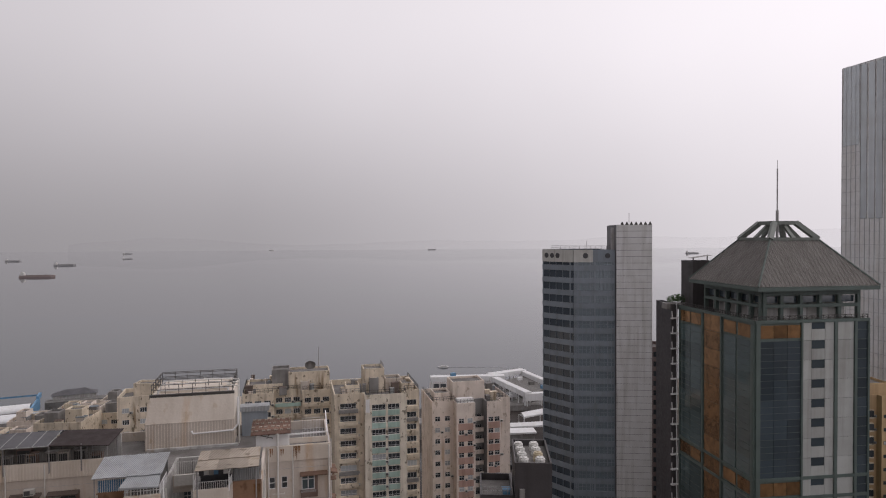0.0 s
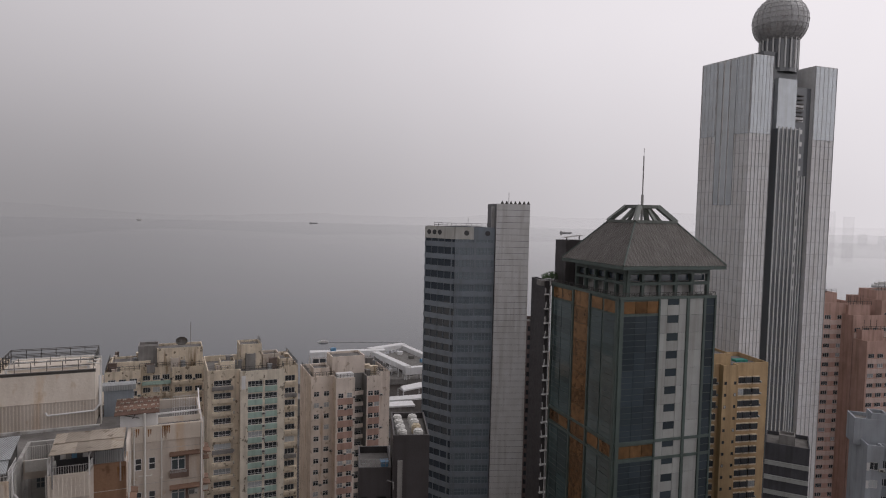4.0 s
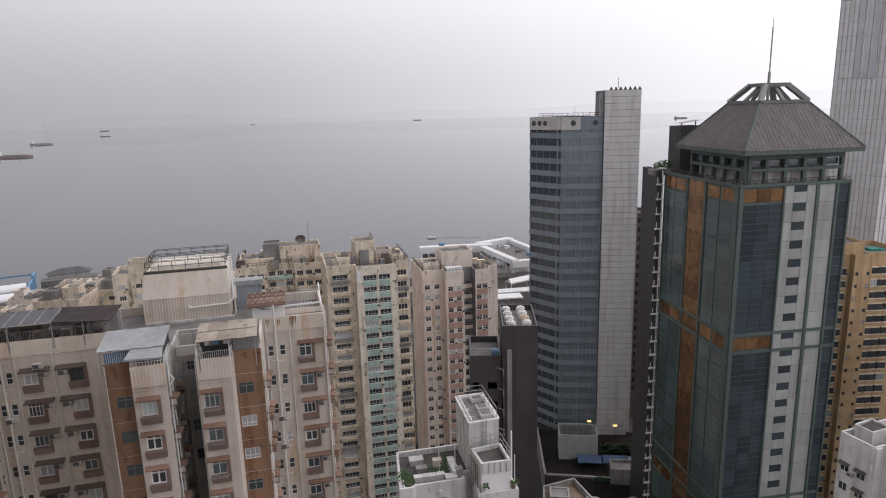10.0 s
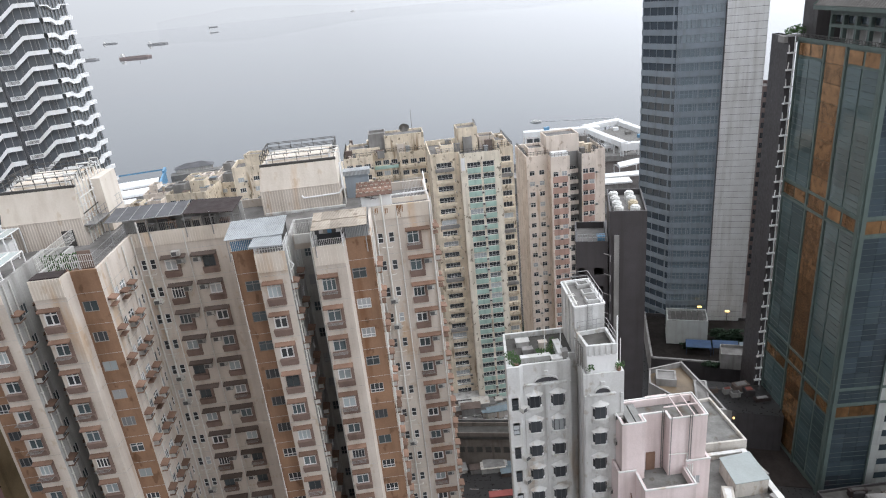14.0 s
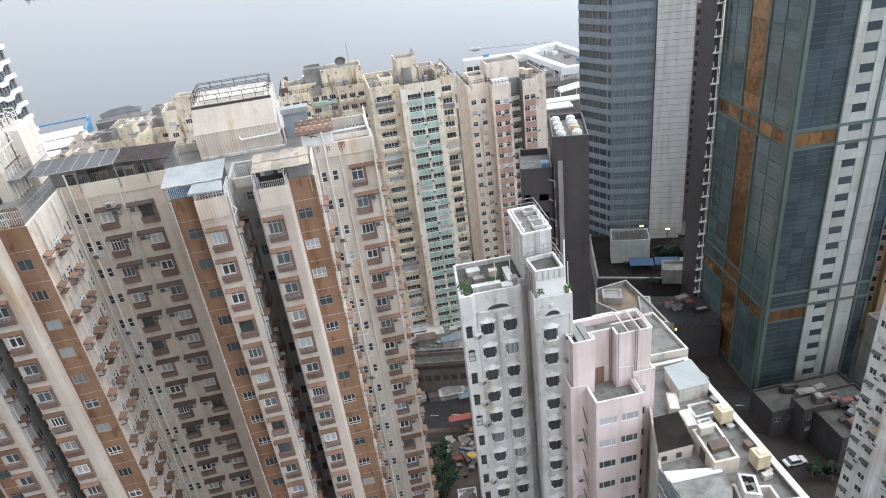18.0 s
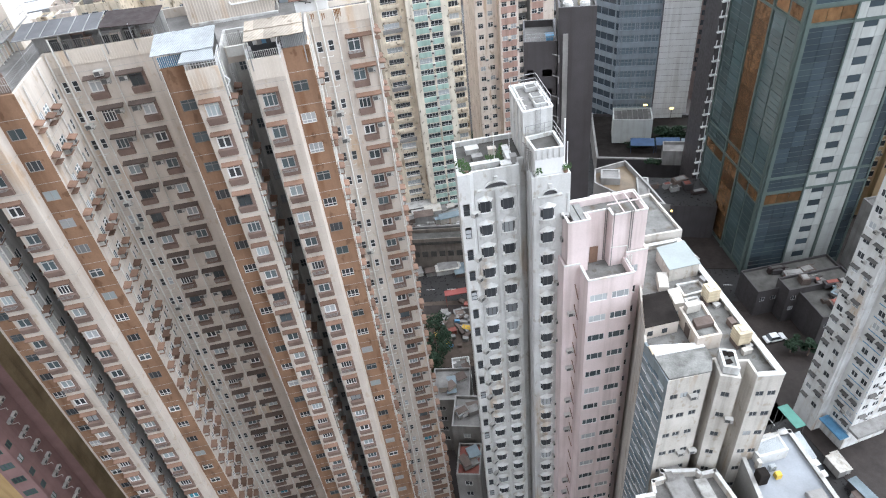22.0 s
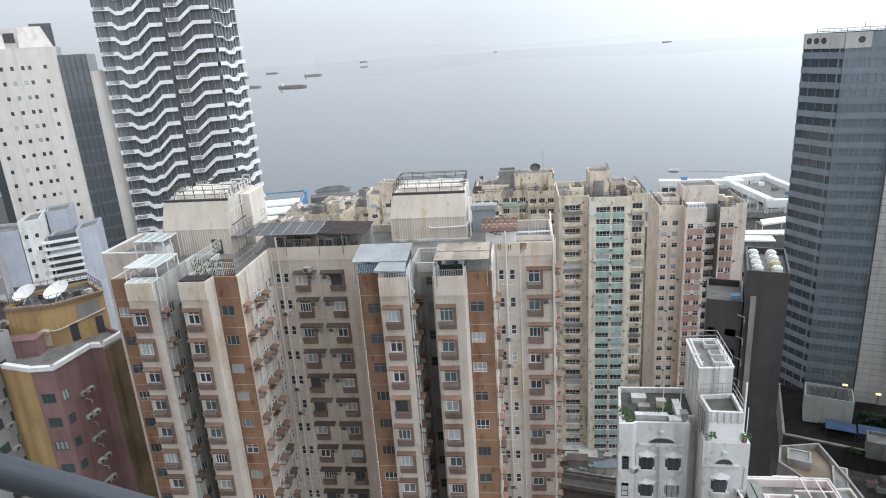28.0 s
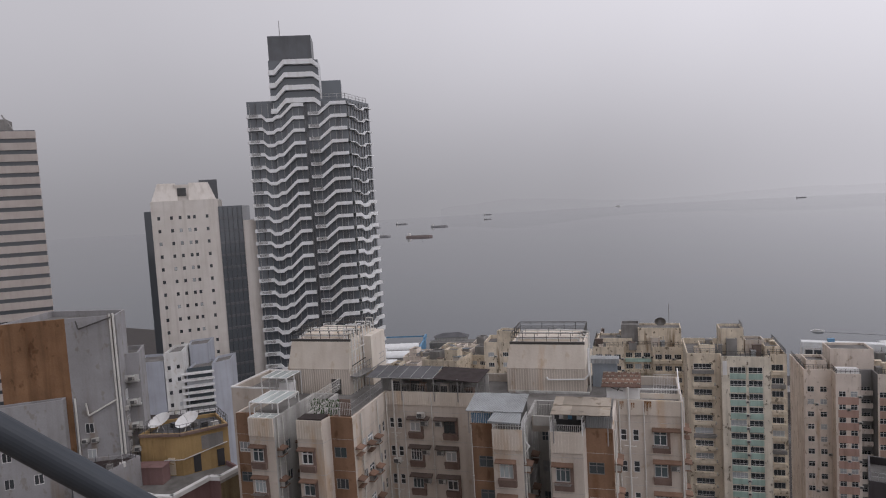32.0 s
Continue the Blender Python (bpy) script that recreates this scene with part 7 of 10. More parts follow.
for k in range(27):
    z = G - 9.3 - 3.5 * k
    for w, n in ((bw0, 4), (bw1, 3)):
        ms = Mesh()
        ms.box(-0.05, w.len + 0.02, 0, 0.3, z - 0.75, z + 0.75, 0, w)
        part("spandrel_band", ms, SLATEB, bt)
        ms = Mesh()
        for a, b in BARS if w is bw0 else SIDEBARS:
            ms.box(a, b, 0, 0.22, z + 0.75, z + 2.75, 0, w)
        if w is bw0:
            for a, b in ((1.3, 4.4), (6.0, 11.0)):
                ms.box(a, b, 0, 0.12, z + 1.75, z + 1.83, 0, w)
        tagged(part("mullion_grid", ms, SLATEB, bt), kind="stuff")
ms = Mesh()
ms.box(-bws.len / 2 + 0.02, bws.len / 2 - 0.02, 0, 0.06, 0.06, 1.70)
tile = ms.data("tile_panel", TILEW)
place("tile_panel", tile, bt, [bws.spot(bws.len / 2, 0.0, G + 0.85 - 1.75 * k) for k in range(58)])
CONC = surf("pale_precast_panel", (0.52, 0.52, 0.50), var=0.15, streak=0.25)
for w, m0, u0, u1 in ((bw1, CONC, 0, bw1.len), (bw0, CONC, 0, 5.2), (bw0, SLATEB, 5.2, bw0.len)):
    ms = Mesh()
    ms.box(u0, u1, 0, 0.35, G - 7.7, G - 4.2, 0, w)
    part("crown_panel", ms, m0, bt)
for w, u in ((bw0, 3.2), (bw0, 9.2), (bw1, 1.6), (bw1, 3.6), (bw1, 5.6)):
    ms = Mesh()
    n = 14
    for i in range(n):
        a, b = math.tau * i / n, math.tau * (i + 1) / n
        r = 0.75
        ms.face([w.at(u, 0.37, G - 5.9), w.at(u + r * math.cos(a), 0.37, G - 5.9 + r * math.sin(a)), w.at(u + r * math.cos(b), 0.37, G - 5.9 + r * math.sin(b))])
    part("porthole", ms, DFRAME, bt, "dark round opening in the crown")
for k in range(7):
    ms = Mesh()
    x = SP[0][0] + 1.2 + 1.25 * k
    ms.face([(x, SP[0][1] - 0.05 - 0.1 * k, G + 2.6), (x + 0.9, SP[0][1] - 0.1 - 0.1 * k, G + 2.6), (x + 0.45, SP[0][1] - 0.08 - 0.1 * k, G + 3.5)])
    ms.face([(x + 0.45, SP[0][1] + 0.3 - 0.1 * k, G + 3.5), (x + 0.9, SP[0][1] + 0.28 - 0.1 * k, G + 2.6), (x, SP[0][1] + 0.3 - 0.1 * k, G + 2.6)])
    part("roof_fin", ms, DARKPIPE, bt)
ms = Mesh()
railing(ms, [(31.5, 188.9, G - 4.4), (36.6, 182, G - 4.4), (47, 181, G - 4.4)], 1.2, 1.6, 0.07, 1)
part("railing", ms, DARKPIPE, bt)
ms = Mesh()
ms.tube((52, 182, G + 1.7), (52, 182, G + 6), 0.07)
ms.tube((41, 186, G - 5), (41, 186, G - 1.8), 0.06)
ms.box(46.4, 47.2, -180.2, -179.7, G - 7.5, G + 1.8)
part("antenna", ms, RAIL, bt)

# ---------------------------------------------------------------- the tall tiled tower with a sphere on top
ROT2 = 9
TX, TY = 106.4, 151.4
LTILE = surf("light_grey_tile_cladding", (0.78, 0.785, 0.79), var=0.10, streak=0.15, rough=0.3, rand=0.05)
JOINT = surf("grey_cladding_joint", (0.50, 0.50, 0.51), var=0.2, streak=0.0)
BLUETILE = surf("blue_grey_mirror_cladding", (0.60, 0.645, 0.68), var=0.12, streak=0.1, rough=0.18, rand=0.1, metal=0.45)
RIBW = surf("pale_metal_rib", (0.62, 0.63, 0.63), var=0.12, streak=0.15, rough=0.4)
GLASST = glazing("tower_glass", (0.14, 0.15, 0.16), rough=0.08, rand=0.4, share=0.05)
tt = thing("tall_tower", 120, 160, 0, "tall grey tiled tower with glass ribs and a roof sphere", "office tower")
c9, s9 = math.cos(radians(ROT2)), math.sin(radians(ROT2))


def tp(u, o):
    return (TX + u * c9 + o * s9, TY + u * s9 - o * c9)


body([tp(0, 0), tp(7, 0), tp(7, -16), tp(-1.6, -16)], 0, G + 42, tt, [LTILE], parapet=0.5, name="west_pier")
body([tp(25.2, -3.4), tp(33.0, -3.4), tp(33.5, -18), tp(25.2, -18)], 0, G + 42, tt, [LTILE], parapet=0.5, name="east_pier")
body([tp(7, -4), tp(25.2, -4.5), tp(25.2, -18), tp(7, -16)], 0, G + 36, tt, [GLASST], parapet=0.5, name="core_wall")
body([tp(9.5, -6), tp(21.5, -6), tp(21.5, -15), tp(9.5, -15)], G + 30, G + 45, tt, [GLASST], parapet=0.5, name="upper_core")
body([tp(11, -1.5), tp(18.5, -1.5), tp(18.5, -8), tp(11, -8)], 0, G + 24, tt, [GLASST], parapet=0.5, name="bay_wall")
body([tp(12, -3), tp(18.5, -3), tp(18.5, -8), tp(12, -8)], G + 20, G + 37.5, tt, [BLUETILE], parapet=0.5, name="upper_bay")
ta, tb_, tc, td = Wall(tp(0, 0), tp(7, 0)), Wall(tp(-1.6, -16), tp(0, 0)), Wall(tp(25.2, -3.4), tp(33.0, -3.4)), Wall(tp(11, -1.5), tp(18.5, -1.5))
for w, us in ((tb_, ((0.4, 5.0), (11.6, 15.8))), (ta, ((0.2, 6.8),)), (tc, ((0.2, 7.6),))):
    for a, b in us:
        ms = Mesh()
        ms.box(a, b, 0, 0.12, G + 22.0, G + 41.8, 0, w)
        part("mirror_cladding", ms, BLUETILE, tt)
for u in (5.6, 7.8, 9.9):
    ms = Mesh()
    ms.box(u, u + 1.6, 0.02, 0.2, G + 3.5, G + 41.5, 0, tb_)
    part("glass_strip", ms, BLUETILE, tt)
for w, n in ((ta, 6), (tb_, 12), (tc, 5)):
    for k in range(n + 1):
        ms = Mesh()
        u = w.len * k / n
        ms.box(u - 0.045, u + 0.045, 0, 0.16, 0, G + 41.9, 0, w)
        part("cladding_rib", ms, JOINT, tt)
    for k in range(30):
        ms = Mesh()
        z = G + 40 - 3.3 * k
        ms.box(0, w.len, 0, 0.145, z - 0.035, z + 0.035, 0, w)
        part("cladding_joint", ms, JOINT, tt)
for k in range(6):
    u = 0.05 + 1.42 * k
    ms = Mesh()
    ms.box(u, u + 0.32, 0, 0.22, 0, G + 24.5, 0, td)
    part("white_rib", ms, RIBW, tt)
tm = Wall(tp(7, -4), tp(24.8, -4.5))
for u in (0.4, 1.4, 2.4, 3.4, 12.0, 13.0, 14.0, 15.0, 16.0, 17.0):
    ms = Mesh()
    ms.box(u, u + 0.34, 0, 0.3, 0, G + (9 if u < 4 else 12), 0, tm)
    part("white_rib", ms, RIBW, tt)
for w, us in ((tm, (0.2, 12)),):
    for u in us:
        for k in range(7):
            ms = Mesh()
            ms.box(u, u + 3, 0, 0.6, G + 33.5 - 1.1 * k, G + 33.8 - 1.1 * k, 0, w)
            part("balcony_slat", ms, DARKPIPE, tt)
for k in range(16):
    ms = Mesh()
    ms.box(12.2, 15.4, 0, 0.3, G + 30 - 3.3 * k, G + 31.2 - 3.3 * k, 0, tm)
    part("spandrel", ms, LTILE, tt)
sph = Mesh()
sx, sy = tp(17.7, -9)
sz, R = G + 54.1, 7.1
for i in range(32):
    for j in range(18):
        q = []
        for a, b in ((i, j), (i + 1, j), (i + 1, j + 1), (i, j + 1)):
            la, lo = math.pi * b / 18, math.tau * a / 32
            q.append((sx + R * math.sin(la) * math.cos(lo), sy + R * math.sin(la) * math.sin(lo), sz - R * math.cos(la)))
        sph.face(q)
part("sphere", sph, surf("sphere_cladding", (0.40, 0.405, 0.41), var=0.15, streak=0.1, rough=0.3, metal=0.2), tt, "grey gridded sphere")
ms = Mesh()
for i in range(24):
    lo = math.tau * i / 24
    ms.line([(sx + (R + 0.05) * math.sin(math.pi * b / 12) * math.cos(lo), sy + (R + 0.05) * math.sin(math.pi * b / 12) * math.sin(lo), sz - (R + 0.05) * math.cos(math.pi * b / 12)) for b in range(13)], 0.05, 0, 4)
for b in range(1, 16):
    la = math.pi * b / 16
    pts = [(sx + (R + 0.05) * math.sin(la) * math.cos(math.tau * i / 32), sy + (R + 0.05) * math.sin(la) * math.sin(math.tau * i / 32), sz - (R + 0.05) * math.cos(la)) for i in range(33)]
    ms.line(pts, 0.05, 0, 4)
part("sphere_ribs", ms, RAIL, tt)
ms = Mesh()
ms.tube((sx, sy, sz + R), (sx, sy, sz + R + 2), 0.12)
part("finial", ms, RAIL, tt)
ms = Mesh()
pts = [(sx + 4.6 * math.cos(math.tau * i / 24), sy + 4.6 * math.sin(math.tau * i / 24)) for i in range(24)]
ms.prism(pts, G + 40, sz - 5)
part("sphere_drum", ms, GLASST, tt)
for i in range(20):
    ms = Mesh()
    a = math.tau * i / 20
    ms.tube((sx + 4.9 * math.cos(a), sy + 4.9 * math.sin(a), G + 41), (sx + 4.9 * math.cos(a), sy + 4.9 * math.sin(a), sz - 5), 0.22, 0, 4)
    part("drum_rib", ms, RIBW, tt)

# ---------------------------------------------------------------- apartment towers towards the east
YEL = surf("ochre_paint", (0.55, 0.39, 0.225), var=0.2, streak=0.3)
WY = pane(1.5, 1.3, (0.33, 0.66), (), mats=[FRAME, GLASS_DARK])
YP = [(86.2, 134.0), (89.6, 134.0), (89.6, 132.4), (93.6, 132.6), (93.6, 134.3), (102.6, 134.6), (102.6, 146), (86.2, 146)]
yb, yw = block("apartment_tower", "ochre apartment tower with bay windows either side of a plain pier", "apartment block", YP, G - 33.5, [YEL], G - 37.5, 2.75, 22, {0: [1.6], 4: [1.4, 3.4, 5.6]}, WY, 1.5, 1.3, most=90, ac=0.4)
WYS = pane(0.6, 0.7, (), (), mats=[DFRAME, GLASS_DARK])
place("window", WYS, yb, [yw[2].spot(u, 0.0, G - 38 - 2.75 * k) for k in range(20) for u in (0.7, 3.2)])
YBAY = bent_window("bay_window", [(-0.92, 0), (-0.92, -0.56), (-0.84, -0.56), (-0.31, -0.56), (-0.25, -0.56), (0.25, -0.56), (0.31, -0.56), (0.84, -0.56), (0.92, -0.56), (0.92, 0)],
                   [-0.3, 0.0, 1.35, 1.5], [OLDCREAM, GLASS_DARK, DFRAME], lambda i, j: 0 if j != 1 else (1 if i in (0, 2, 4, 6, 8) else 2))
place("bay_window", YBAY, yb, [yw[e].spot(u, 0, G - 38.1 - 2.75 * k) for e, u in ((0, 1.6), (4, 1.4), (4, 3.4), (4, 5.6)) for k in range(22)])
tank_room("roof_tank_room", rect(87.4, 135.5, 6, 6), G - 34.5, G - 31.5, YEL, "ochre roof tank room with dark stains")
ms = Mesh()
ms.box(94.6, 97.6, -137, -135.2, G - 33.5, G - 33.0)
solid("green_roof_cover", ms, surf("teal_tarpaulin", (0.05, 0.30, 0.26), var=0.2), "teal tarpaulin over a roof corner", "tarpaulin")

SBT = rect(91.0, 119.0, 8.1, 9, -38)
sbt = thing("banded_building", 97, 122, 0, "dark grey building with white horizontal bands", "building")
body(SBT, 0, G - 46.5, sbt, [surf("dark_grey_wall", (0.09, 0.09, 0.10), var=0.2)], parapet=0.8)
sbw = Wall(SBT[0], SBT[1])
for k in range(15):
    ms = Mesh()
    z = G - 51.0 - 3.1 * k
    ms.box(0, 8.1, 0, 0.35, z, z + 0.9, 0, sbw)
    part("white_band", ms, STONE, sbt)
tank_room("roof_tank_room", rect(94.5, 119.5, 3, 3, -38), G - 47.3, G - 45.2, GREYCON, "grey roof room of the banded building")

REDP = surf("dull_red_pink_paint", (0.54, 0.36, 0.305), var=0.2, streak=0.35)
REDD = surf("dark_red_brown_paint", (0.37, 0.23, 0.195), var=0.2, streak=0.3)
PALEBAND = surf("pinkish_spandrel", (0.63, 0.50, 0.455), var=0.2, streak=0.2)
WPT = pane(2.0, 1.2, (0.33, 0.66), (), mats=[FRAME, GLASS_DARK])
for k, (x0, y0, w, d, top, rot, cols) in enumerate(((138.5, 163.0, 13.5, 10, -23.6, -3, [1.6, 4.0, 8.0, 11.2]), (148.6, 161.0, 4.5, 12, -27.0, -3, []), (147.0, 158.5, 12.5, 6, -26.6, 2, [1.6, 4.6, 7.8, 10.8]), (147.3, 153.6, 12.2, 4.6, -33.0, 2, [1.6, 4.6, 7.6, 10.6]), (157.5, 160.0, 15, 14, -22.6, -3, [2, 5, 8.5, 12]),
                                                    (165.5, 149.0, 12.6, 10, -30.6, -3, [2, 5, 7.8, 10.6]), (171.5, 159.5, 7, 12, -25.0, -3, [2, 5]), (198, 152, 18, 14, -50, -3, [2, 5, 8.5, 12, 15]))):
    p = rect(x0, y0, w, d, rot)
    b, bwl = block("red_apartment_tower", "faded red-pink apartment tower with paler window bands", "apartment block", p, G + top, [REDP if cols else REDD, PALEBAND], G + top - 4.2, 2.75, 27, {0: cols} if cols else {}, WPT, 2.0, 1.2, most=36, group="red-pink estate")
    for j in range(27 if cols else 0):
        ms = Mesh()
        ms.box(0.4, w - 0.4, 0, 0.12, G + top - 6.3 - 2.75 * j, G + top - 5.0 - 2.75 * j, 0, bwl[0])
        part("spandrel_band", ms, PALEBAND, b)
    tank_room("roof_tank_room", rect(x0 + 1, y0 + 3, w * 0.6, d * 0.5, rot), G + top - 1, G + top + 2.6, REDP, "red-pink roof tank room with a railing")
    ms = Mesh()
    railing(ms, [(x0 + 1, y0 + 3, G + top + 2.6), (x0 + 1 + w * 0.6, y0 + 3, G + top + 2.6)], 1.0, 1.5, 0.06, 1)
    for q in range(3):
        ms.tube((x0 + 2 + 2 * q, y0 + 3.5, G + top + 2.6), (x0 + 2 + 2 * q, y0 + 3.5, G + top + 5.4), 0.06)
    solid("roof_railing", ms, DARKPIPE, "dark railing and aerials on the red-pink roof", "railing")

DUSK = surf("dark_grey_brown_render", (0.21, 0.205, 0.20), var=0.25, streak=0.2)
fo, fow = block("far_apartment_tower", "dark grey apartment tower half lost in the mist", "apartment block", rect(233, 189, 20, 14, -40), G - 6.0, [DUSK], G - 10.5, 2.9, 20, {0: [2.0, 5.0, 9.0, 12.0, 16.0]}, WPT, 2.0, 1.2, most=60)
GRB = surf("blue_grey_paint", (0.36, 0.39, 0.425), var=0.2, streak=0.3)
WGB = pane(1.1, 1.2, (0.5,), (), mats=[FRAME, GLASS_DARK])
GP = [(80.7, 83.0), (82.6, 82.0), (83.1, 83.3), (84.4, 82.5), (84.0, 80.8), (87.4, 78.9), (91.0, 86), (84.0, 90)]
grb, grw = block("apartment_tower", "blue-grey apartment block with white bands and a stepped roof", "apartment block", GP, G - 33.6, [GRB, WHITE], G - 36.8, 2.75, 20, {0: [1.0], 2: [0.8], 4: [0.8, 3.0]}, WGB, 1.1, 1.2, most=100, ac=0.4)
for e, a, b in ((0, 0.05, 0.4), (4, 1.4, 2.4)):
    for k in range(20):
        ms = Mesh()
        ms.box(a, b, 0, 0.06, G - 37.5 - 2.75 * k, G - 36.3 - 2.75 * k, 0, grw[e])
        part("white_panel", ms, WHITE, grb)
for x0, y0, w, d, t0, mt in ((81, 86, 5, 4, 4.2, GRB), (83, 85, 2.2, 2.5, 5.2, GRB), (85.5, 82.5, 4, 3.5, 2.2, WHITE)):
    tank_room("roof_tank_room", rect(x0, y0, w, d, -28), G - 34.6, G - 34.6 + t0, mt, "blue-grey roof tank room")

# ---------------------------------------------------------------- the west: the zigzag tower, the hotel, the striped slab
CHAR = surf("charcoal_cladding", (0.115, 0.12, 0.13), var=0.2, streak=0.1, rough=0.4)
GLASSW = glazing("charcoal_glass", (0.11, 0.122, 0.135), rough=0.08, rand=0.5, share=0.1, pale=(0.15, 0.17, 0.19))
WA, WB, WC = (-122.4, 118.6), (-102.6, 133.0), (-104.3, 145.0)
WD = (WA[0] + WC[0] - WB[0], WA[1] + WC[1] - WB[1])
wv = thing("zigzag_tower", -113, 132, 0, "slender charcoal tower wrapped in white zigzag balcony bands", "apartment tower")
body([WA, WB, WC, WD], 0, G + 27.6, wv, [GLASSW], parapet=0.8)
w0, w1 = Wall(WA, WB), Wall(WB, WC)
body([w0.at(6.0, -0.3, 0)[:2], w0.at(18.2, -0.3, 0)[:2], w0.at(18.2, -9, 0)[:2], w0.at(6.0, -9, 0)[:2]], G + 26, G + 37.5, wv, [GLASSW], name="upper_stage")
body([w0.at(6.2, -0.6, 0)[:2], w0.at(16.8, -0.6, 0)[:2], w0.at(16.8, -8, 0)[:2], w0.at(6.2, -8, 0)[:2]], G + 36, G + 43.6, wv, [CHAR], name="plant_room")
body([w0.at(18.6, -2, 0)[:2], w0.at(23.5, -2, 0)[:2], w0.at(23.5, -10, 0)[:2], w0.at(18.6, -10, 0)[:2]], G + 26, G + 32.5, wv, [GLASSW], name="side_stage")
WBAND = surf("white_balcony_band", (0.74, 0.75, 0.76), var=0.1, streak=0.15, rough=0.5)
ZIG = (((-0.15, 0.0), (3.6, 0.0), (4.6, -1.0), (6.2, -1.0), (7.2, -0.3), (8.2, -0.3), (11.2, 2.5), (14.0, 2.5)), ((14.9, 0.2), (17.6, 0.2), (20.6, 2.6), (24.5, 2.6)))


def ribbon(ms, w, pts, z, h, o0, o1):
    for (a, za), (b, zb) in zip(pts, pts[1:]):
        f0, f1 = [w.at(a, o1, z + za), w.at(b, o1, z + zb)], [w.at(b, o1, z + zb + h), w.at(a, o1, z + za + h)]
        ms.face(f0 + f1)
        ms.face([w.at(a, o0, z + za), w.at(b, o0, z + zb), w.at(b, o1, z + zb), w.at(a, o1, z + za)])
        ms.face([w.at(a, o1, z + za + h), w.at(b, o1, z + zb + h), w.at(b, o0, z + zb + h), w.at(a, o0, z + za + h)])


for k in range(36):
    z = G + 25.6 - 3.15 * k
    for j, zg in enumerate(ZIG):
        ms = Mesh()
        ribbon(ms, w0, zg, z - 2.2, 0.85, 0, 1.0)
        part("balcony_band", ms, WBAND, wv)
        ms = Mesh()
        u0, zz = (0.5, z - 2.2 + 0.25) if j == 0 else (15.2, z - 2.0 + 0.25)
        for q in range(3):
            ms.box(u0, u0 + 2.3, 1.0, 1.04, zz + 0.22 * q, zz + 0.10 + 0.22 * q, 0, w0)
        part("grille", ms, DARKPIPE, wv)
    ms = Mesh()
    ribbon(ms, w1, ((0, 0.4), (3.0, 0.4), (4.5, -0.4), (7.5, -0.4), (8.5, 0.4), (w1.len, 0.4)), z, 0.9 if k > 7 else 0.25, 0, 0.8)
    part("side_band", ms, WBAND, wv)
for k in range(4):
    ms = Mesh()
    z = G + 38.5 - 3.15 * k
    ribbon(ms, w0, ((6.0, -2.5), (7.4, -2.5), (9.8, 0), (16.8, 0), (18.3, -1.2)), z - 2.2, 1.2, -0.3, 0.9)
    part("balcony_band", ms, WBAND, wv)
for u in (2.0, 6.0, 9.4, 13.9, 14.6, 18.5, 22.4):
    ms = Mesh()
    ms.box(u - 0.2, u + 0.2, 0, 0.35, 0, G + 27, 0, w0)
    part("pier", ms, CHAR, wv)
for k in range(16):
    ms = Mesh()
    u = 0.6 + 1.5 * k
    ms.box(u - 0.05, u + 0.05, 0, 0.12, 0, G + 27, 0, w0)
    part("mullion", ms, RAIL, wv)
for k in range(8):
    ms = Mesh()
    u = 0.7 + 1.5 * k
    ms.box(u - 0.06, u + 0.06, 0, 0.2, 0, G + 27, 0, w1)
    part("mullion", ms, RAIL, wv)
ms = Mesh()
railing(ms, [(*w0.at(14.5, -0.6, 0)[:2], G + 27.6), (*w0.at(24.3, -0.4, 0)[:2], G + 27.6), (*w1.at(11.5, -0.4, 0)[:2], G + 27.6)], 1.3, 2.0, 0.06, 1)
ms.tube((*w0.at(9, -3, 0)[:2], G + 43), (*w0.at(9, -3, 0)[:2], G + 48), 0.1)
part("railing", ms, RAIL, wv)

HA, HB, HC, HD = (-137.6, 100.2), (-128.2, 112.2), (-125.3, 117.05), (-122.7, 120.2)
HOT = surf("cream_white_hotel_panel", (0.62, 0.58, 0.54), var=0.12, streak=0.2)
ho = thing("hotel_tower", -136, 112, 0, "cream hotel tower with small square windows and dark glass flanks", "hotel")
hw = Wall(HA, HB)
hrows = storeys(G + 0.0, 3.08, 24, -0.42, 0.42)
body([HA, HB, (-140, 124), (-150, 113)], 0, G + 4.1, ho, [HOT], {0: [(u - 0.32, u + 0.32, hrows) for u in (1.6, 4.42, 6.35, 8.34, 9.62, 12.53)]}, parapet=0.5)
WHO = pane(0.64, 0.84, (), (), mats=[DFRAME, GLASS_DARK])
place("window", WHO, ho, [hw.spot(u, -0.1, a) for a, _ in hrows for u in (1.6, 4.42, 6.35, 8.34, 9.62, 12.53)])
hx = Wall(HB, HC)
body([HB, HC, (-134, 128), (-139, 122)], 0, G + 2.2, ho, [GLASSW], name="glass_flank", parapet=0.4)
for k in range(26):
    ms = Mesh()
    ms.box(0, hx.len, 0, 0.12, G - 1 - 3.08 * k, G - 0.4 - 3.08 * k, 0, hx)
    part("spandrel", ms, CHAR, ho)
for k in range(6):
    ms = Mesh()
    ms.box(hx.len * k / 5 - 0.06, hx.len * k / 5 + 0.06, 0, 0.18, 0, G + 2, 0, hx)
    part("mullion", ms, CHAR, ho)
body([HC, HD, (-128, 127), (-130, 125)], 0, G - 1.6, ho, [HOT], name="end_pier", parapet=0.3)
body([(-140.8, 100.6), HA, (-147, 112), (-150, 112)], 0, G + 1.8, ho, [GLASSW], name="dark_pier", parapet=0.3)
ms = Mesh()
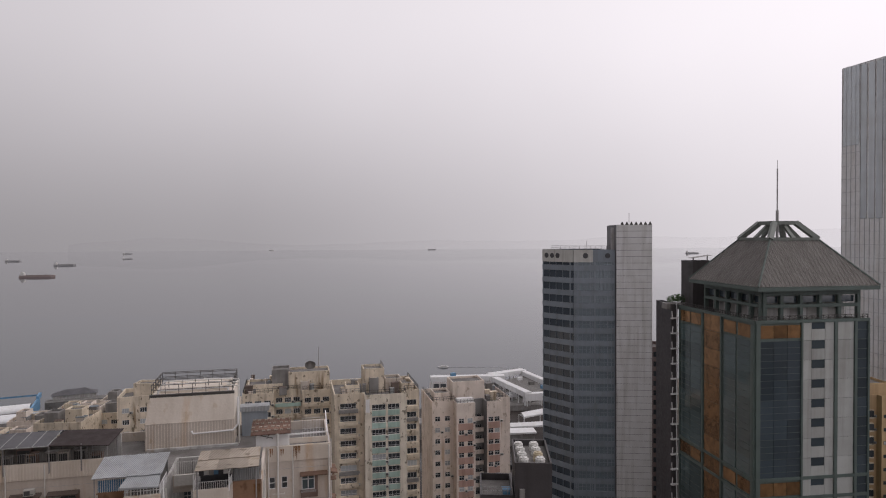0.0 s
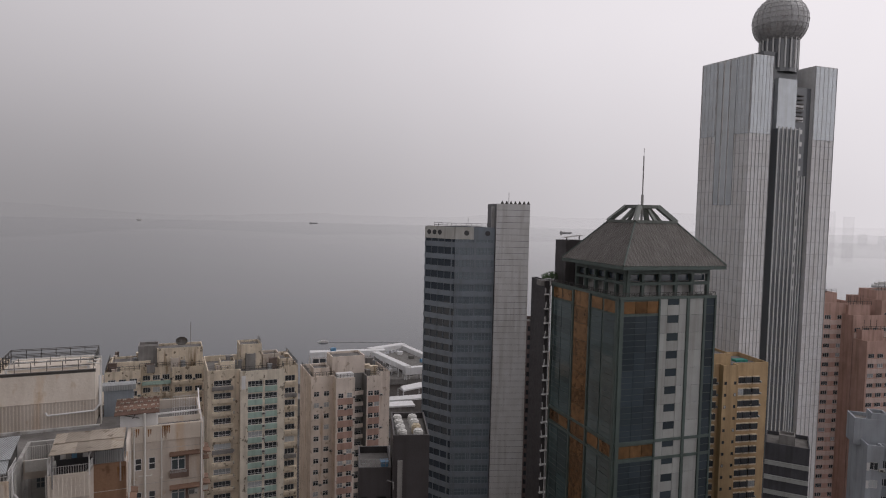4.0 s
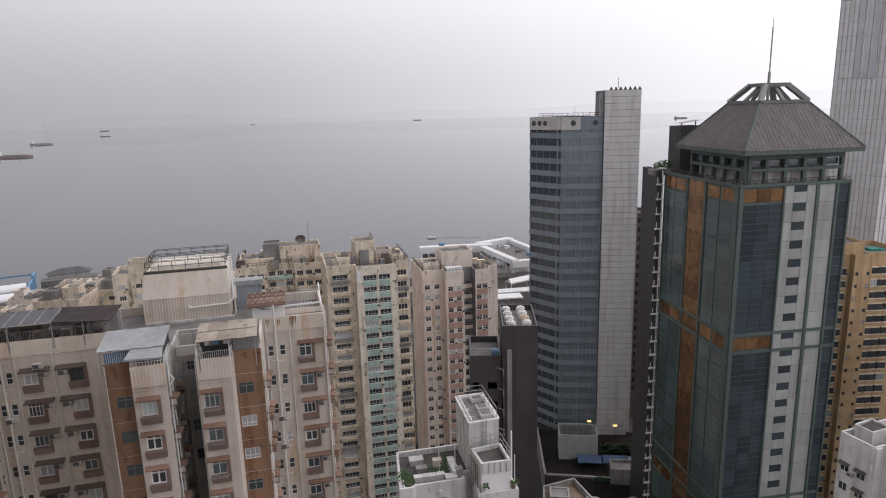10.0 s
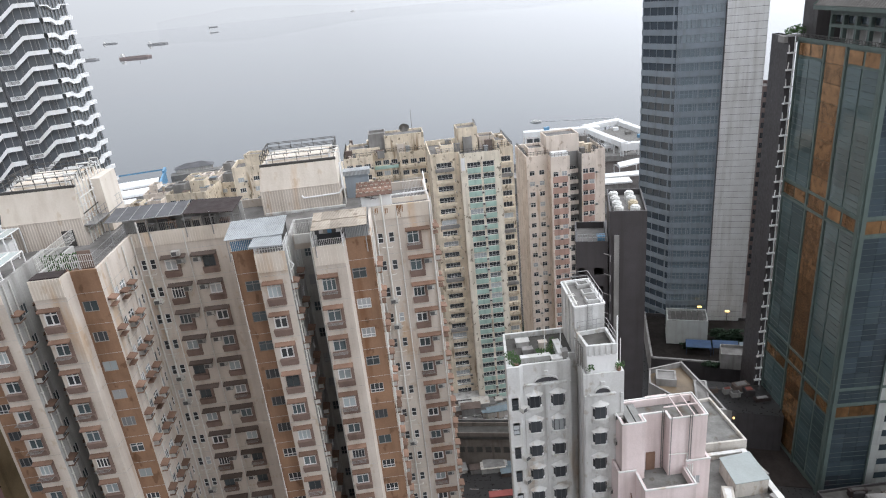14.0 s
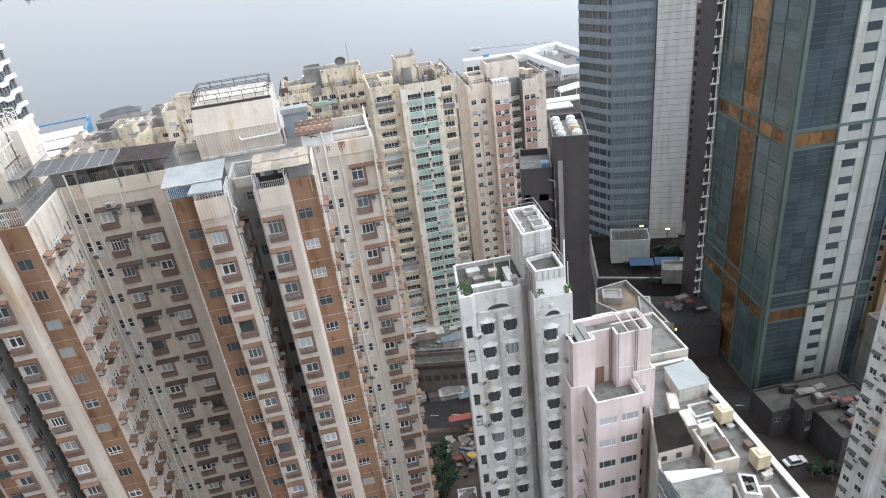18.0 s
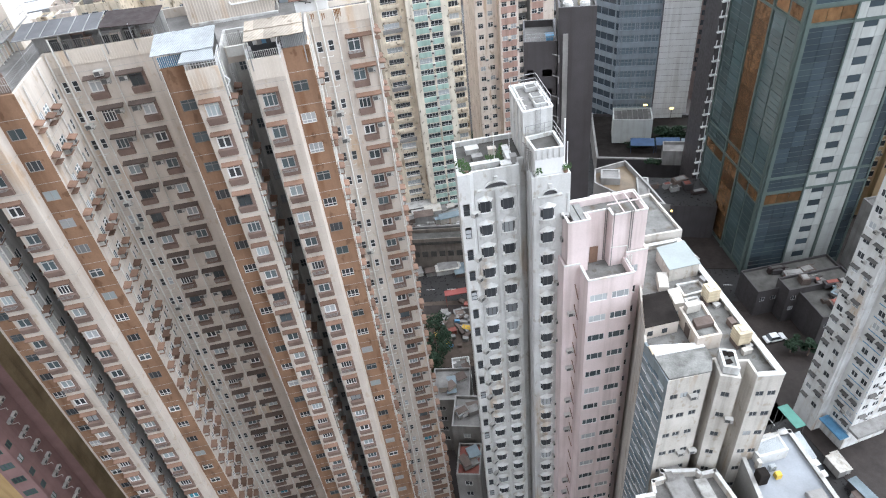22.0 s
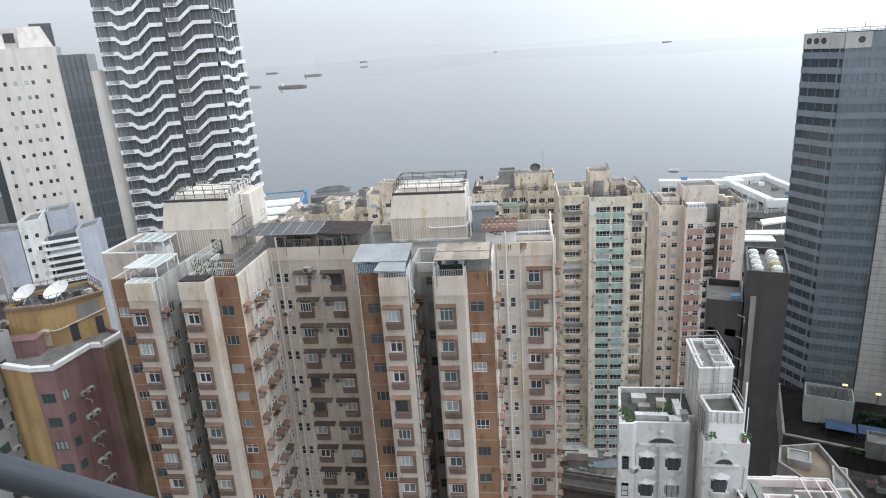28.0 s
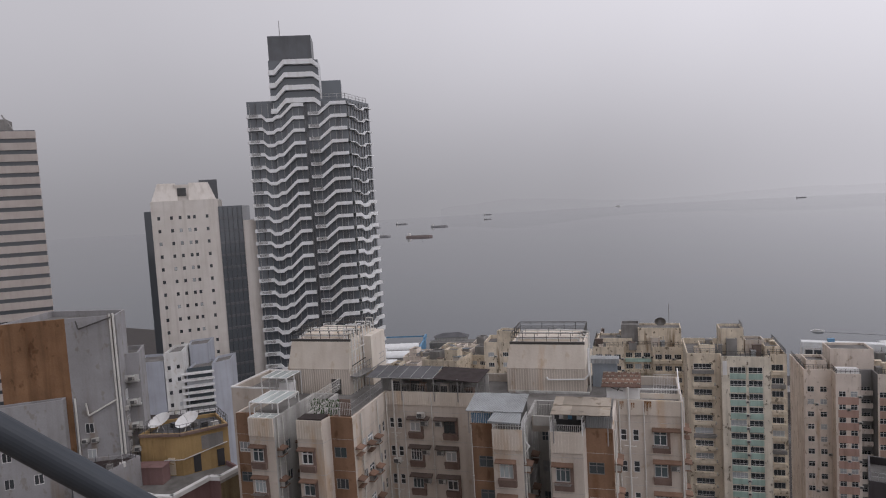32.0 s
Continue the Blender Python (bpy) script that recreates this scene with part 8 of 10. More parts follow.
for a, b in ((0.2, 6.2), (8.6, 15.0)):
    A = [hw.at(a, -0.3, G + 4), hw.at(b, -0.3, G + 4), hw.at(b - (1.6 if b > 10 else 0.3), -2.2, G + 8.4), hw.at(a + (1.6 if a < 5 else 0.3), -2.2, G + 8.4)]
    B = [hw.at(a, -8, G + 4), hw.at(b, -8, G + 4), hw.at(b - 1.6, -6, G + 8.4), hw.at(a + 1.6, -6, G + 8.4)]
    ms.face(A)
    ms.face([A[1], B[1], B[2], A[2]])
    ms.face([B[0], A[0], A[3], B[3]])
    ms.face([A[3], A[2], B[2], B[3]])
    ms.face([B[1], B[0], B[3], B[2]])
part("sloping_roof_cap", ms, HOT, ho)
ms = Mesh()
ms.box(5.5, 9.0, -7, -1.6, G + 4, G + 8, 0, hw)
part("roof_house", ms, HOT, ho)
ms = Mesh()
ms.box(6.2, 8.2, -1.62, -1.5, G + 5.2, G + 7.2, 0, hw)
part("louvre", ms, GRILLE, ho)
ms = Mesh()
ms.box(11.5, 15.8, -9, -6.5, G + 4, G + 9.2, 0, hw)
part("plant_screen", ms, CHAR, ho)

STA, STB = (-131.6, 72.0), (-150, 50)
st = thing("striped_slab", -150, 70, 0, "office slab with alternating beige and dark horizontal stripes", "office tower")
SPT = [STB, STA, (-160, 86), (-168, 70)]
body(SPT, 0, G + 18.6, st, [GLASS_DARK], parapet=0.5)
s0 = Wall(STB, STA)
BEIGE = surf("beige_stone_band", (0.46, 0.41, 0.38), var=0.15, streak=0.15)
for k in range(50):
    for w in (s0,):
        ms = Mesh()
        ms.box(-0.1, w.len + 0.1, 0, 0.4, G + 17.0 - 2.2 * k, G + 18.4 - 2.2 * k, 0, w)
        part("white_stripe", ms, BEIGE, st)
ms = Mesh()
ms.box(s0.len - 9, s0.len - 5, -6, -2, G + 18, G + 21, 0, s0)
ms.tube(s0.at(s0.len - 4, -3, G + 18.5), s0.at(s0.len - 6, -3, G + 22), 0.15)
part("roof_plant", ms, GREYCON, st)

# nearer: grey wall block, pale blue block, yellow penthouse block
GW = surf("bare_grey_render", (0.33, 0.325, 0.335), var=0.2, streak=0.2, rust=0.3)
RUSTY = surf("rust_orange_wall", (0.25, 0.14, 0.075), var=0.3, streak=0.4, rust=0.6)
GLP = [(-74.8, 34.9), (-70.6, 39.7), (-66.6, 43.0), (-69.3, 45.9), (-79, 43)]
glb = thing("grey_block", -73, 43, 0, "bare grey rendered block with a rust-orange strip and drain pipes", "building")
body(GLP, 0, G - 10.2, glb, [GW, RUSTY], tone={0: 1}, parapet=0.7)
glw = Wall(GLP[1], GLP[2])
glr = Wall(GLP[2], GLP[3])
for u, o in ((4.6, 0.15), (4.95, 0.15), (0.3, 0.12)):
    ms = Mesh()
    ms.tube(glw.at(u, o, 20), glw.at(u, o, G - 10 if u > 1 else G - 19), 0.11)
    part("drain_pipe", ms, PIPE, glb)
ms = Mesh()
ms.line([glw.at(4.6, 0.25, G - 19.5), glw.at(1.6, 0.25, G - 21), glw.at(1.4, 0.25, G - 19.6)], 0.1)
part("drain_pipe", ms, PIPE, glb)
ms = Mesh()
ms.line([glw.at(1.2, 0.3, G - 10.5), glw.at(1.4, 0.3, G - 11.4), glw.at(4.7, 0.3, G - 10.4)], 0.08)
part("cable", ms, DARKPIPE, glb)
place("air_conditioner", AC_MESH, glb, [glr.spot(u, 0.02, G - 21 - 2.9 * k) for k in range(12) for u in (0.6, 2.2)] + [glw.spot(u, 0.02, G - 24 - 2.9 * k) for k in range(6) for u in (1.0, 2.0)])
WGL = pane(0.9, 1.1, (0.5,), (), mats=[FRAME, GLASS_DARK])
place("window", WGL, glb, [glr.spot(u, 0.02, G - 20 - 2.9 * k) for k in range(14) for u in (1.4, 3.2)] + [glw.spot(1.5, 0.02, G - 23 - 2.9 * k) for k in range(8)])
SW_ = [(-68.2, 44.4), (-67.0, 45.6), (-70.5, 48.8), (-72.5, 47)]
body(SW_, 0, G - 15.0, glb, [GW], name="side_wing", parapet=0.5)
sww = Wall(SW_[0], SW_[1])
for k in range(5):
    ms = Mesh()
    z = G - 18.2 - 2.7 * k
    ms.box(0.1, 1.6, 0, 0.7, z, z + 0.12, 0, sww)
    ms.box(0.1, 1.6, 0.62, 0.7, z, z + 0.85, 0, sww)
    part("balcony", ms, WHITE_OLD, glb)
place("air_conditioner", AC_MESH, glb, [sww.spot(0.9, 0.7, G - 17.9 - 2.7 * k) for k in range(5)])
LRP = [(-66.6, 36.6), (-63.6, 37.5), (-64.6, 43.0), (-66.3, 42.9), (-70.3, 39.6)]
lr = thing("low_grey_house", -66, 40, 0, "grey rendered house with a railed black tarred roof", "building")
body(LRP, 0, G - 25.7, lr, [GW], parapet=0.4, roof=BROWNROOF)
ms = Mesh()
railing(ms, [(*p, G - 25.7) for p in LRP[:3]], 0.9, 0.6, 0.025, 1)
part("railing", ms, DARKPIPE, lr)
for k in range(3):
    ms = Mesh()
    ms.box(-0.3, 0.3, -0.2, 0.2, 0, 0.5)
    ms.tube((0, 0, 0.5), (0, 0, 1.6), 0.03)
    solid("roof_box", ms, (DFRAME, GREYCON, WHITE)[k], "small metal box on the black roof", "box", "roof clutter", m=pose(-66.2 + 0.9 * k, 39.0 + 0.9 * k, G - 26.1, 0, 0, 30 * k))
G2 = [(-74.6, 32.9), (-70.1, 38.4), (-70.9, 39.2), (-75.8, 33.9)]
block("grey_block", "lower grey rendered block with stained top", "building", G2, G - 18.7, [GW], G - 24, 2.9, 10, {0: [1.5, 4.2]}, WGL, 0.9, 1.1, most=30)
BLB = surf("pale_blue_grey_paint", (0.40, 0.42, 0.47), var=0.12, streak=0.15)
bl = thing("stepped_block", -119, 94, 0, "pale blue-grey block with white balcony bands", "apartment block")
body([(-124.5, 84.0), (-120.0, 87.0), (-124, 94), (-130, 90)], 0, G - 30.0, bl, [BLB], parapet=0.5, name="west_wing")
body([(-119.9, 87.2), (-117.8, 90.2), (-124, 97), (-125, 94)], 0, G - 28.4, bl, [WHITE], parapet=0.5, name="white_stair_wall")
stw = Wall((-119.9, 87.2), (-117.8, 90.2))
for k in range(12):
    for u in (0.9, 2.7):
        ms = Mesh()
        ms.box(u - 0.3, u + 0.3, 0, 0.04, G - 32 - 2.7 * k, G - 31.2 - 2.7 * k, 0, stw)
        part("window", ms, GLASS_DARK, bl)
body([(-117.6, 90.6), (-113.7, 94.7), (-117, 103), (-123, 98)], 0, G - 32.6, bl, [BLB], parapet=0.5, name="balcony_wing")
body([(-113.7, 94.2), (-112.9, 98.7), (-117, 104), (-118.5, 100)], 0, G - 31.8, bl, [BLB], parapet=0.5, name="east_wing")
body([(-122.3, 95.6), (-119.6, 98.6), (-124, 104), (-127, 100)], 0, G - 28.6, bl, [BLB], parapet=0.4, name="top_wing")
blw = Wall((-117.6, 90.6), (-113.7, 94.7))
for k in range(26):
    ms = Mesh()
    z = G - 33.6 - 1.4 * k
    ms.box(-0.9, blw.len, 0, 0.9, z, z + 0.3, 0, blw)
    ms.box(-0.9, blw.len, 0.82, 0.9, z + 0.5, z + 0.62, 0, blw)
    part("balcony", ms, WHITE_CLEAN, bl, "white balcony band")
    ms = Mesh()
    ms.box(0.3, blw.len - 0.3, 0.0, 0.1, z + 0.4, z + 1.3, 0, blw)
    part("window", ms, GLASS, bl)

YW = surf("yellow_ochre_render", (0.45, 0.31, 0.145), var=0.25, streak=0.35)
MAR = surf("maroon_tile", (0.25, 0.155, 0.15), var=0.25, streak=0.25)
MRP = [(-63.0, 40.4), (-59.3, 40.4), (-57.2, 41.2), (-57.6, 46.2), (-56.4, 46.6), (-56.6, 50.0), (-72, 54), (-75, 44)]
mb = thing("maroon_block", -64, 46, 0, "maroon and yellow apartment block with a white roof kerb", "apartment block")
mwl = [Wall(MRP[i], MRP[(i + 1) % 8]) for i in range(8)]
mrr = storeys(G - 31.8, 2.75, 26, -0.5, 0.6)
body(MRP, 0, G - 28.6, mb, [MAR, YW, WELL], {1: [(0.35, 1.75, mrr)], 2: [(0.3, 1.1, mrr)]}, {0: 1, 4: 2, 3: 0, 7: 1}, parapet=0.5)
GFRAME = surf("dark_green_window_frame", (0.05, 0.11, 0.085), var=0.3, streak=0.0)
place("window", pane(1.4, 1.1, (0.33, 0.66), (), fr=0.09, mats=[GFRAME, GLASS]), mb, [mwl[1].spot(1.05, -0.1, a) for a, _ in mrr])
place("window", pane(0.8, 1.1, (0.5,), (), mats=[GFRAME, GLASS]), mb, [mwl[2].spot(0.7, -0.1, a) for a, _ in mrr])
place("air_conditioner", AC_MESH, mb, [mwl[2].spot(u, 0.02, a - 0.6) for a, _ in mrr for u in (2.6, 3.5)])
ms = Mesh()
for k in range(24):
    z = G - 33.3 - 2.75 * k
    ms.line([mwl[2].at(2.6, 0.2, z), mwl[2].at(3.2, 0.3, z - 0.5), mwl[2].at(3.2, 0.3, z - 0.9)], 0.04)
tagged(part("waste_pipe", ms, PIPE, mb), kind="stuff")
LRW = pane(1.3, 1.1, (0.5,), (), fr=0.08, mats=[GFRAME, GLASS])
lrw_ = Wall((-63.6, 37.5), (-64.6, 43.0))
for k in range(10):
    z = G - 29.5 - 2.75 * k
    place("window", LRW, lr, [lrw_.spot(u, 0.02, z) for u in (1.2, 3.6)])
    place("air_conditioner", AC_MESH, lr, [lrw_.spot(2.4, 0.02, z - 0.3)])
ms = Mesh()
for i in (0, 1, 2, 3, 4):
    w = mwl[i]
    ms.box(-0.05, w.len + 0.05, -0.35, 0.18, G - 28.6, G - 28.15, 0, w)
part("roof_kerb", ms, WHITE_CLEAN, mb, "clean white kerb round the roof edge")
ms = Mesh()
ms.box(0.0, mwl[4].len, 0.0, 0.1, 10, G - 29, 0, mwl[4])
part("stained_strip", ms, surf("yellow_stained_render", (0.25, 0.19, 0.11), var=0.4, streak=0.6), mb)
YPP = [(-66.8, 44.6), (-62.4, 46.6), (-59.9, 51.2), (-64.5, 53.5), (-68.5, 49)]
yp = thing("yellow_penthouse", -64, 49, G - 29.1, "yellow roof house with railed top and pipework", "roof structure")
body(YPP, G - 29.1, G - 24.2, yp, [YW], parapet=0.4, roof=GREYROOF)
yw0, yw1 = Wall(YPP[0], YPP[1]), Wall(YPP[1], YPP[2])
for w, u, mt in ((yw1, 1.6, DFRAME), (yw1, 4.2, DFRAME), (yw0, 3.6, OLDCREAM)):
    ms = Mesh()
    ms.box(u - 0.4, u + 0.4, 0, 0.06, G - 29.0, G - 27.0, 0, w)
    part("door", ms, mt, yp)
ms = Mesh()
ms.box(2.2, 4.6, 0, 0.05, G - 26.6, G - 25.0, 0, yw1)
part("louvre_panel", ms, GREYCON, yp)
ms = Mesh()
ms.box(0, yw0.len, 0, 0.25, G - 24.5, G - 24.2, 0, yw0)
ms.box(0, yw1.len, 0, 0.25, G - 24.5, G - 24.2, 0, yw1)
part("cornice", ms, BROWN, yp)
ms = Mesh()
railing(ms, [(*p, G - 24.2) for p in YPP] + [(*YPP[0], G - 24.2)], 0.95, 0.7, 0.03, 1)
part("railing", ms, DARKPIPE, yp)
for u in (1.5, 3.0):
    ms = Mesh()
    ms.line([yw0.at(u, 0.12, G - 24.4), yw0.at(u, 0.12, G - 27.5), yw0.at(u + 0.9, 0.12, G - 27.7)], 0.05)
    part("pipe", ms, YW, yp)
ms = Mesh()
ms.line([yw0.at(2.8, 0.15, G - 27.2), yw0.at(4.7, 0.15, G - 27.2), yw1.at(0.2, 0.15, G - 27.2), yw1.at(5.0, 0.15, G - 26.3)], 0.06)
part("pipe", ms, PIPE, yp)
WDISH = dish.data("satellite_dish", [WHITE_CLEAN])
for x, y, sc, tl in ((-66.6, 47.3, 1.3, 50), (-63.4, 48.6, 1.4, 50)):
    d_ = thing("satellite_dish", x, y, G - 24.6, "large white satellite dish on the yellow roof house", "satellite dish", "roof dishes")
    part("reflector", WDISH, None, d_, m=pose(x, y, G - 23.7, -tl - 14, 0, 0) @ Matrix.Scale(sc, 4))
    ms = Mesh()
    for a in range(3):
        ms.tube((x, y, G - 23.8), (x + 0.6 * math.cos(2.1 * a), y + 0.6 * math.sin(2.1 * a), G - 24.62), 0.05)
    part("stand", ms, RAIL, d_)
for k in range(5):
    ms = Mesh()
    ms.box(-0.35, 0.35, -0.25, 0.25, 0, 0.5)
    ms.box(-0.38, 0.38, -0.28, 0.28, 0.5, 0.55)
    solid("roof_box", ms, (DFRAME, WHITE, GREYCON)[k % 3], "small metal box on the yellow house's roof", "box", "roof clutter", m=pose(-66 + 1.1 * k, 48.6 + 0.55 * k, G - 24.6, 0, 0, 20 * k))
ms = Mesh()
ms.box(0, 4.4, -1.6, 0, 0, 1.9)
ms.box(-0.1, 4.5, -1.7, 0.1, 1.9, 2.0)
solid("roof_shed", ms, MAR, "small maroon roof shed by the kerb", "roof shed", m=pose(-66.5, 42.2, G - 29.1, 0, 0, 25))
ms = Mesh()
ms.box(0, 5.0, -3.2, 0, 0, 3.4)
ms.box(-0.15, 5.15, -3.35, 0.15, 3.4, 3.6, 1)
solid("roof_house", ms, [GW, BROWNROOF], "grey roof house with a dark flat top", "roof structure", m=pose(-74.5, 48.6, G - 28.8, 0, 0, 20))

# ---------------------------------------------------------------- ground, streets, water, distance
ASPH = surf("wet_asphalt", (0.042, 0.040, 0.040), var=0.3, streak=0.0, rough=0.35, scale=0.15)
PAVE = surf("wet_paving", (0.046, 0.036, 0.032), var=0.45, streak=0.0, rough=0.65, scale=0.4)
ms = Mesh()
ms.face([(-5000, -600, 0), (5000, -600, 0), (5000, 392, 0), (-5000, 392, 0)])
ms.face([(-5000, 392, 0), (5000, 392, 0), (5000, 392, -6), (-5000, 392, -6)][::-1])
solid("ground", ms, PAVE, "wet city ground of paving and asphalt", "ground", kind="structure")


def sea_mat():
    m = bpy.data.materials.new("grey_sea_water")
    m.use_nodes = True
    nt = m.node_tree
    b = nt.nodes["Principled BSDF"]
    b.inputs["Base Color"].default_value = (0.030, 0.038, 0.046, 1)
    b.inputs["Roughness"].default_value = 0.1
    b.inputs["IOR"].default_value = 1.33
    geo = nt.nodes.new("ShaderNodeNewGeometry")
    mp = nt.nodes.new("ShaderNodeMapping")
    mp.inputs["Scale"].default_value = (0.05, 0.13, 1)
    nt.links.new(geo.outputs["Position"], mp.inputs["Vector"])
    n = nt.nodes.new("ShaderNodeTexNoise")
    n.inputs["Scale"].default_value, n.inputs["Detail"].default_value = 1.0, 8
    nt.links.new(mp.outputs[0], n.inputs["Vector"])
    bp = nt.nodes.new("ShaderNodeBump")
    bp.inputs["Strength"].default_value, bp.inputs["Distance"].default_value = 0.008, 1.0
    nt.links.new(n.outputs["Fac"], bp.inputs["Height"])
    nt.links.new(bp.outputs[0], b.inputs["Normal"])
    # slicks and currents
    mp2 = nt.nodes.new("ShaderNodeMapping")
    mp2.inputs["Scale"].default_value = (0.0012, 0.006, 1)
    nt.links.new(geo.outputs["Position"], mp2.inputs["Vector"])
    n2 = nt.nodes.new("ShaderNodeTexNoise")
    n2.inputs["Scale"].default_value, n2.inputs["Detail"].default_value = 1.0, 5
    nt.links.new(mp2.outputs[0], n2.inputs["Vector"])
    r = nt.nodes.new("ShaderNodeMapRange")
    r.inputs[1].default_value, r.inputs[2].default_value = 0.35, 0.65
    r.inputs[3].default_value, r.inputs[4].default_value = 0.015, 0.045
    nt.links.new(n2.outputs["Fac"], r.inputs[0])
    nt.links.new(r.outputs[0], b.inputs["Roughness"])
    return m


ms = Mesh()
ms.face([(-5000, 390, -2.5), (5000, 390, -2.5), (5000, 5200, -2.5), (-5000, 5200, -2.5)])
solid("water", ms, sea_mat(), "grey harbour water under an overcast sky", "water", kind="structure")


def road(name, pts, wid, label):
    ms = Mesh()
    for a, b in zip(pts, pts[1:]):
        w = Wall(a, b)
        ms.face([w.at(-wid / 2, wid / 2, 0.03), w.at(w.len + wid / 2, wid / 2, 0.03), w.at(w.len + wid / 2, -wid / 2, 0.03), w.at(-wid / 2, -wid / 2, 0.03)])
    solid(name, ms, ASPH, label, "road", kind="structure")
    ms = Mesh()
    for a, b in zip(pts, pts[1:]):
        w = Wall(a, b)
        k = 2.0
        while k < w.len - 2:
            ms.face([w.at(k, 0.08, 0.037), w.at(k + 2, 0.08, 0.037), w.at(k + 2, -0.08, 0.037), w.at(k, -0.08, 0.037)])
            k += 5
    solid("road_marking", ms, WHITE, "broken white lane line on the wet road", "road marking", kind="structure")
    for s in (1, -1):
        ms = Mesh()
        for a, b in zip(pts, pts[1:]):
            w = Wall(a, b)
            o = s * (wid / 2 + 1.4)
            ms.box(0, w.len, min(o - 1.4, o + 1.4), max(o - 1.4, o + 1.4), 0, 0.14, 0, w)
        solid("pavement", ms, PAVE, "wet paved footway with a kerb", "pavement", kind="structure")


road("road", [(-130, 117), (28, 113), (140, 103)], 11, "wet asphalt main road between the blocks")
road("road", [(36.5, 107), (46.8, 77), (68, 16)], 7, "wet asphalt side street beside the white blocks")
road("road", [(-200, 300), (260, 300)], 24, "wide wet waterfront road")
road("road", [(24, 116), (26, 290)], 9, "wet street leading to the waterfront")
# long low building across the gap
ms = Mesh()
ms.box(-44, 8, -126.0, -122.0, 7.5, 8.3, 1)
ms.box(-44, 8, -126.0, -125.8, 8.3, 9.3)
ms.box(-44, 8, -122.2, -122.0, 8.3, 9.3)
ms.box(-43.8, 7.8, -125.7, -122.3, 0, 7.5)
for k in range(24):
    ms.box(-42 + 2.1 * k, -40.6 + 2.1 * k, -122.3, -122.22, 3.6, 5.2, 1)
solid("market_building", ms, [surf("brown_stained_concrete", (0.22, 0.19, 0.165), var=0.4, streak=0.35), ROOFDARK], "long low stained concrete building with a dark railed roof", "building")

# small old buildings in the gaps
WSM = pane(1.1, 1.1, (0.5,), (), mats=[FRAME, GLASS_DARK])
TARP = surf("worn_blue_grey_sheet", (0.22, 0.27, 0.30), var=0.4, streak=0.0)
REDT = surf("faded_red_roof", (0.28, 0.10, 0.08), var=0.4, streak=0.0)
r2 = random.Random(11)
k = 0
for x0, y0, w, d, h, mt, rf in ((-13.0, 70, 6.5, 7, 15, GREYCON, ROOFCON), (-12.9, 77.0, 6.6, 3.4, 5, GREYCON, TARP), (-9.0, 61, 4.6, 6, 20, GREYCON, ROOFCON), (-8.4, 54.5, 3.6, 5.5, 17, GREYCON, REDT), (-34.0, 128, 7, 10, 12, GREYCON, ROOFCON),
                                 (-30, 88, 11, 8, 11, WELL, ROOFCON), (-10.4, 82.6, 3.6, 5.5, 5, WHITE, WHITE), (-4.5, 70, 8, 12, 20, WELL, ROOFCON), (-3.5, 84, 9, 10, 14, WELL, ROOFCON), (62, 92, 14, 9, 8, DARKTILE, ROOFDARK), (58, 99, 14, 4, 9, DARKTILE, ROOFDARK),
                                 (53, 101, 20, 7, 7, DARKTILE, ROOFDARK), (30, 42, 4, 8, 6, GREYCON, TARP), (80, 105, 14, 12, 18, GREYCON, ROOFCON), (100, 98, 18, 14, 30, GREYCON, ROOFCON),
                                 (-60, 62, 10, 14, 22, GREYCON, ROOFCON), (-90, 66, 16, 14, 40, GREYCON, ROOFCON), (-78, 78, 14, 14, 50, CREAM, ROOFCON), (-100, 100, 12, 10, 34, GREYCON, ROOFCON)):
    block("old_building", "small old building with a stained patched roof", "building", rect(x0, y0, w, d, r2.uniform(-6, 6) if x0 < 20 else 12), h, [mt], h - 2.5, 2.9, max(1, int(h / 2.9) - 1), {0: spread(w, max(1, int(w / 2.4)))}, WSM, 1.1, 1.1, roof=rf, most=12, group="old low buildings", parapet=0.6)
    for j in range(3 if x0 > 20 or x0 < -20 else 6):
        bx = Mesh()
        a, b, c = r2.uniform(0.4, 1.0), r2.uniform(0.4, 1.0), r2.uniform(0.4, 1.5)
        bx.box(-a, a, -b, b, 0, c)
        bx.box(-a - 0.08, a + 0.08, -b - 0.08, b + 0.08, c, c + 0.08, 1)
        solid("roof_box", bx, [(GREYCON, CREAM, WHITE, WELL)[k % 4], (TARP, ROOFCON, HOODDARK)[k % 3]], "patched box shed on an old roof", "roof shed", "old roof sheds", m=pose(x0 + w * r2.uniform(0.25, 0.75), y0 + d * r2.uniform(0.25, 0.75), h - 0.6, 0, 0, r2.uniform(0, 40)))
        k += 1

NAVY = surf("navy_awning_cloth", (0.05, 0.085, 0.16), var=0.3, streak=0.2)
# hotel podium with a roof garden and pool before the slate-blue tower
pd = thing("podium", 45, 160, 0, "dark podium with a roof garden, blue canopies and a pool", "podium")
body([(28, 156), (62, 150), (66, 176), (30, 182)], 0, G - 97.5, pd, [DARKTILE, GREYCON], None, {3: 1}, parapet=0.9, roof=TAR)
pdw = [Wall((28, 156), (62, 150)), Wall((30, 182), (28, 156))]
for w in pdw:
    ms = Mesh()
    ms.box(0.0, w.len, -0.45, 0.12, G - 97.49, G - 97.05, 0, w)
    part("coping", ms, GREYCON, pd, "weathered stone coping")
body([(33.5, 164.6), (44.0, 163.2), (44.9, 170), (34.5, 171.5)], G - 98, G - 90.5, pd, [STONE], name="plant_house", parapet=0.8)
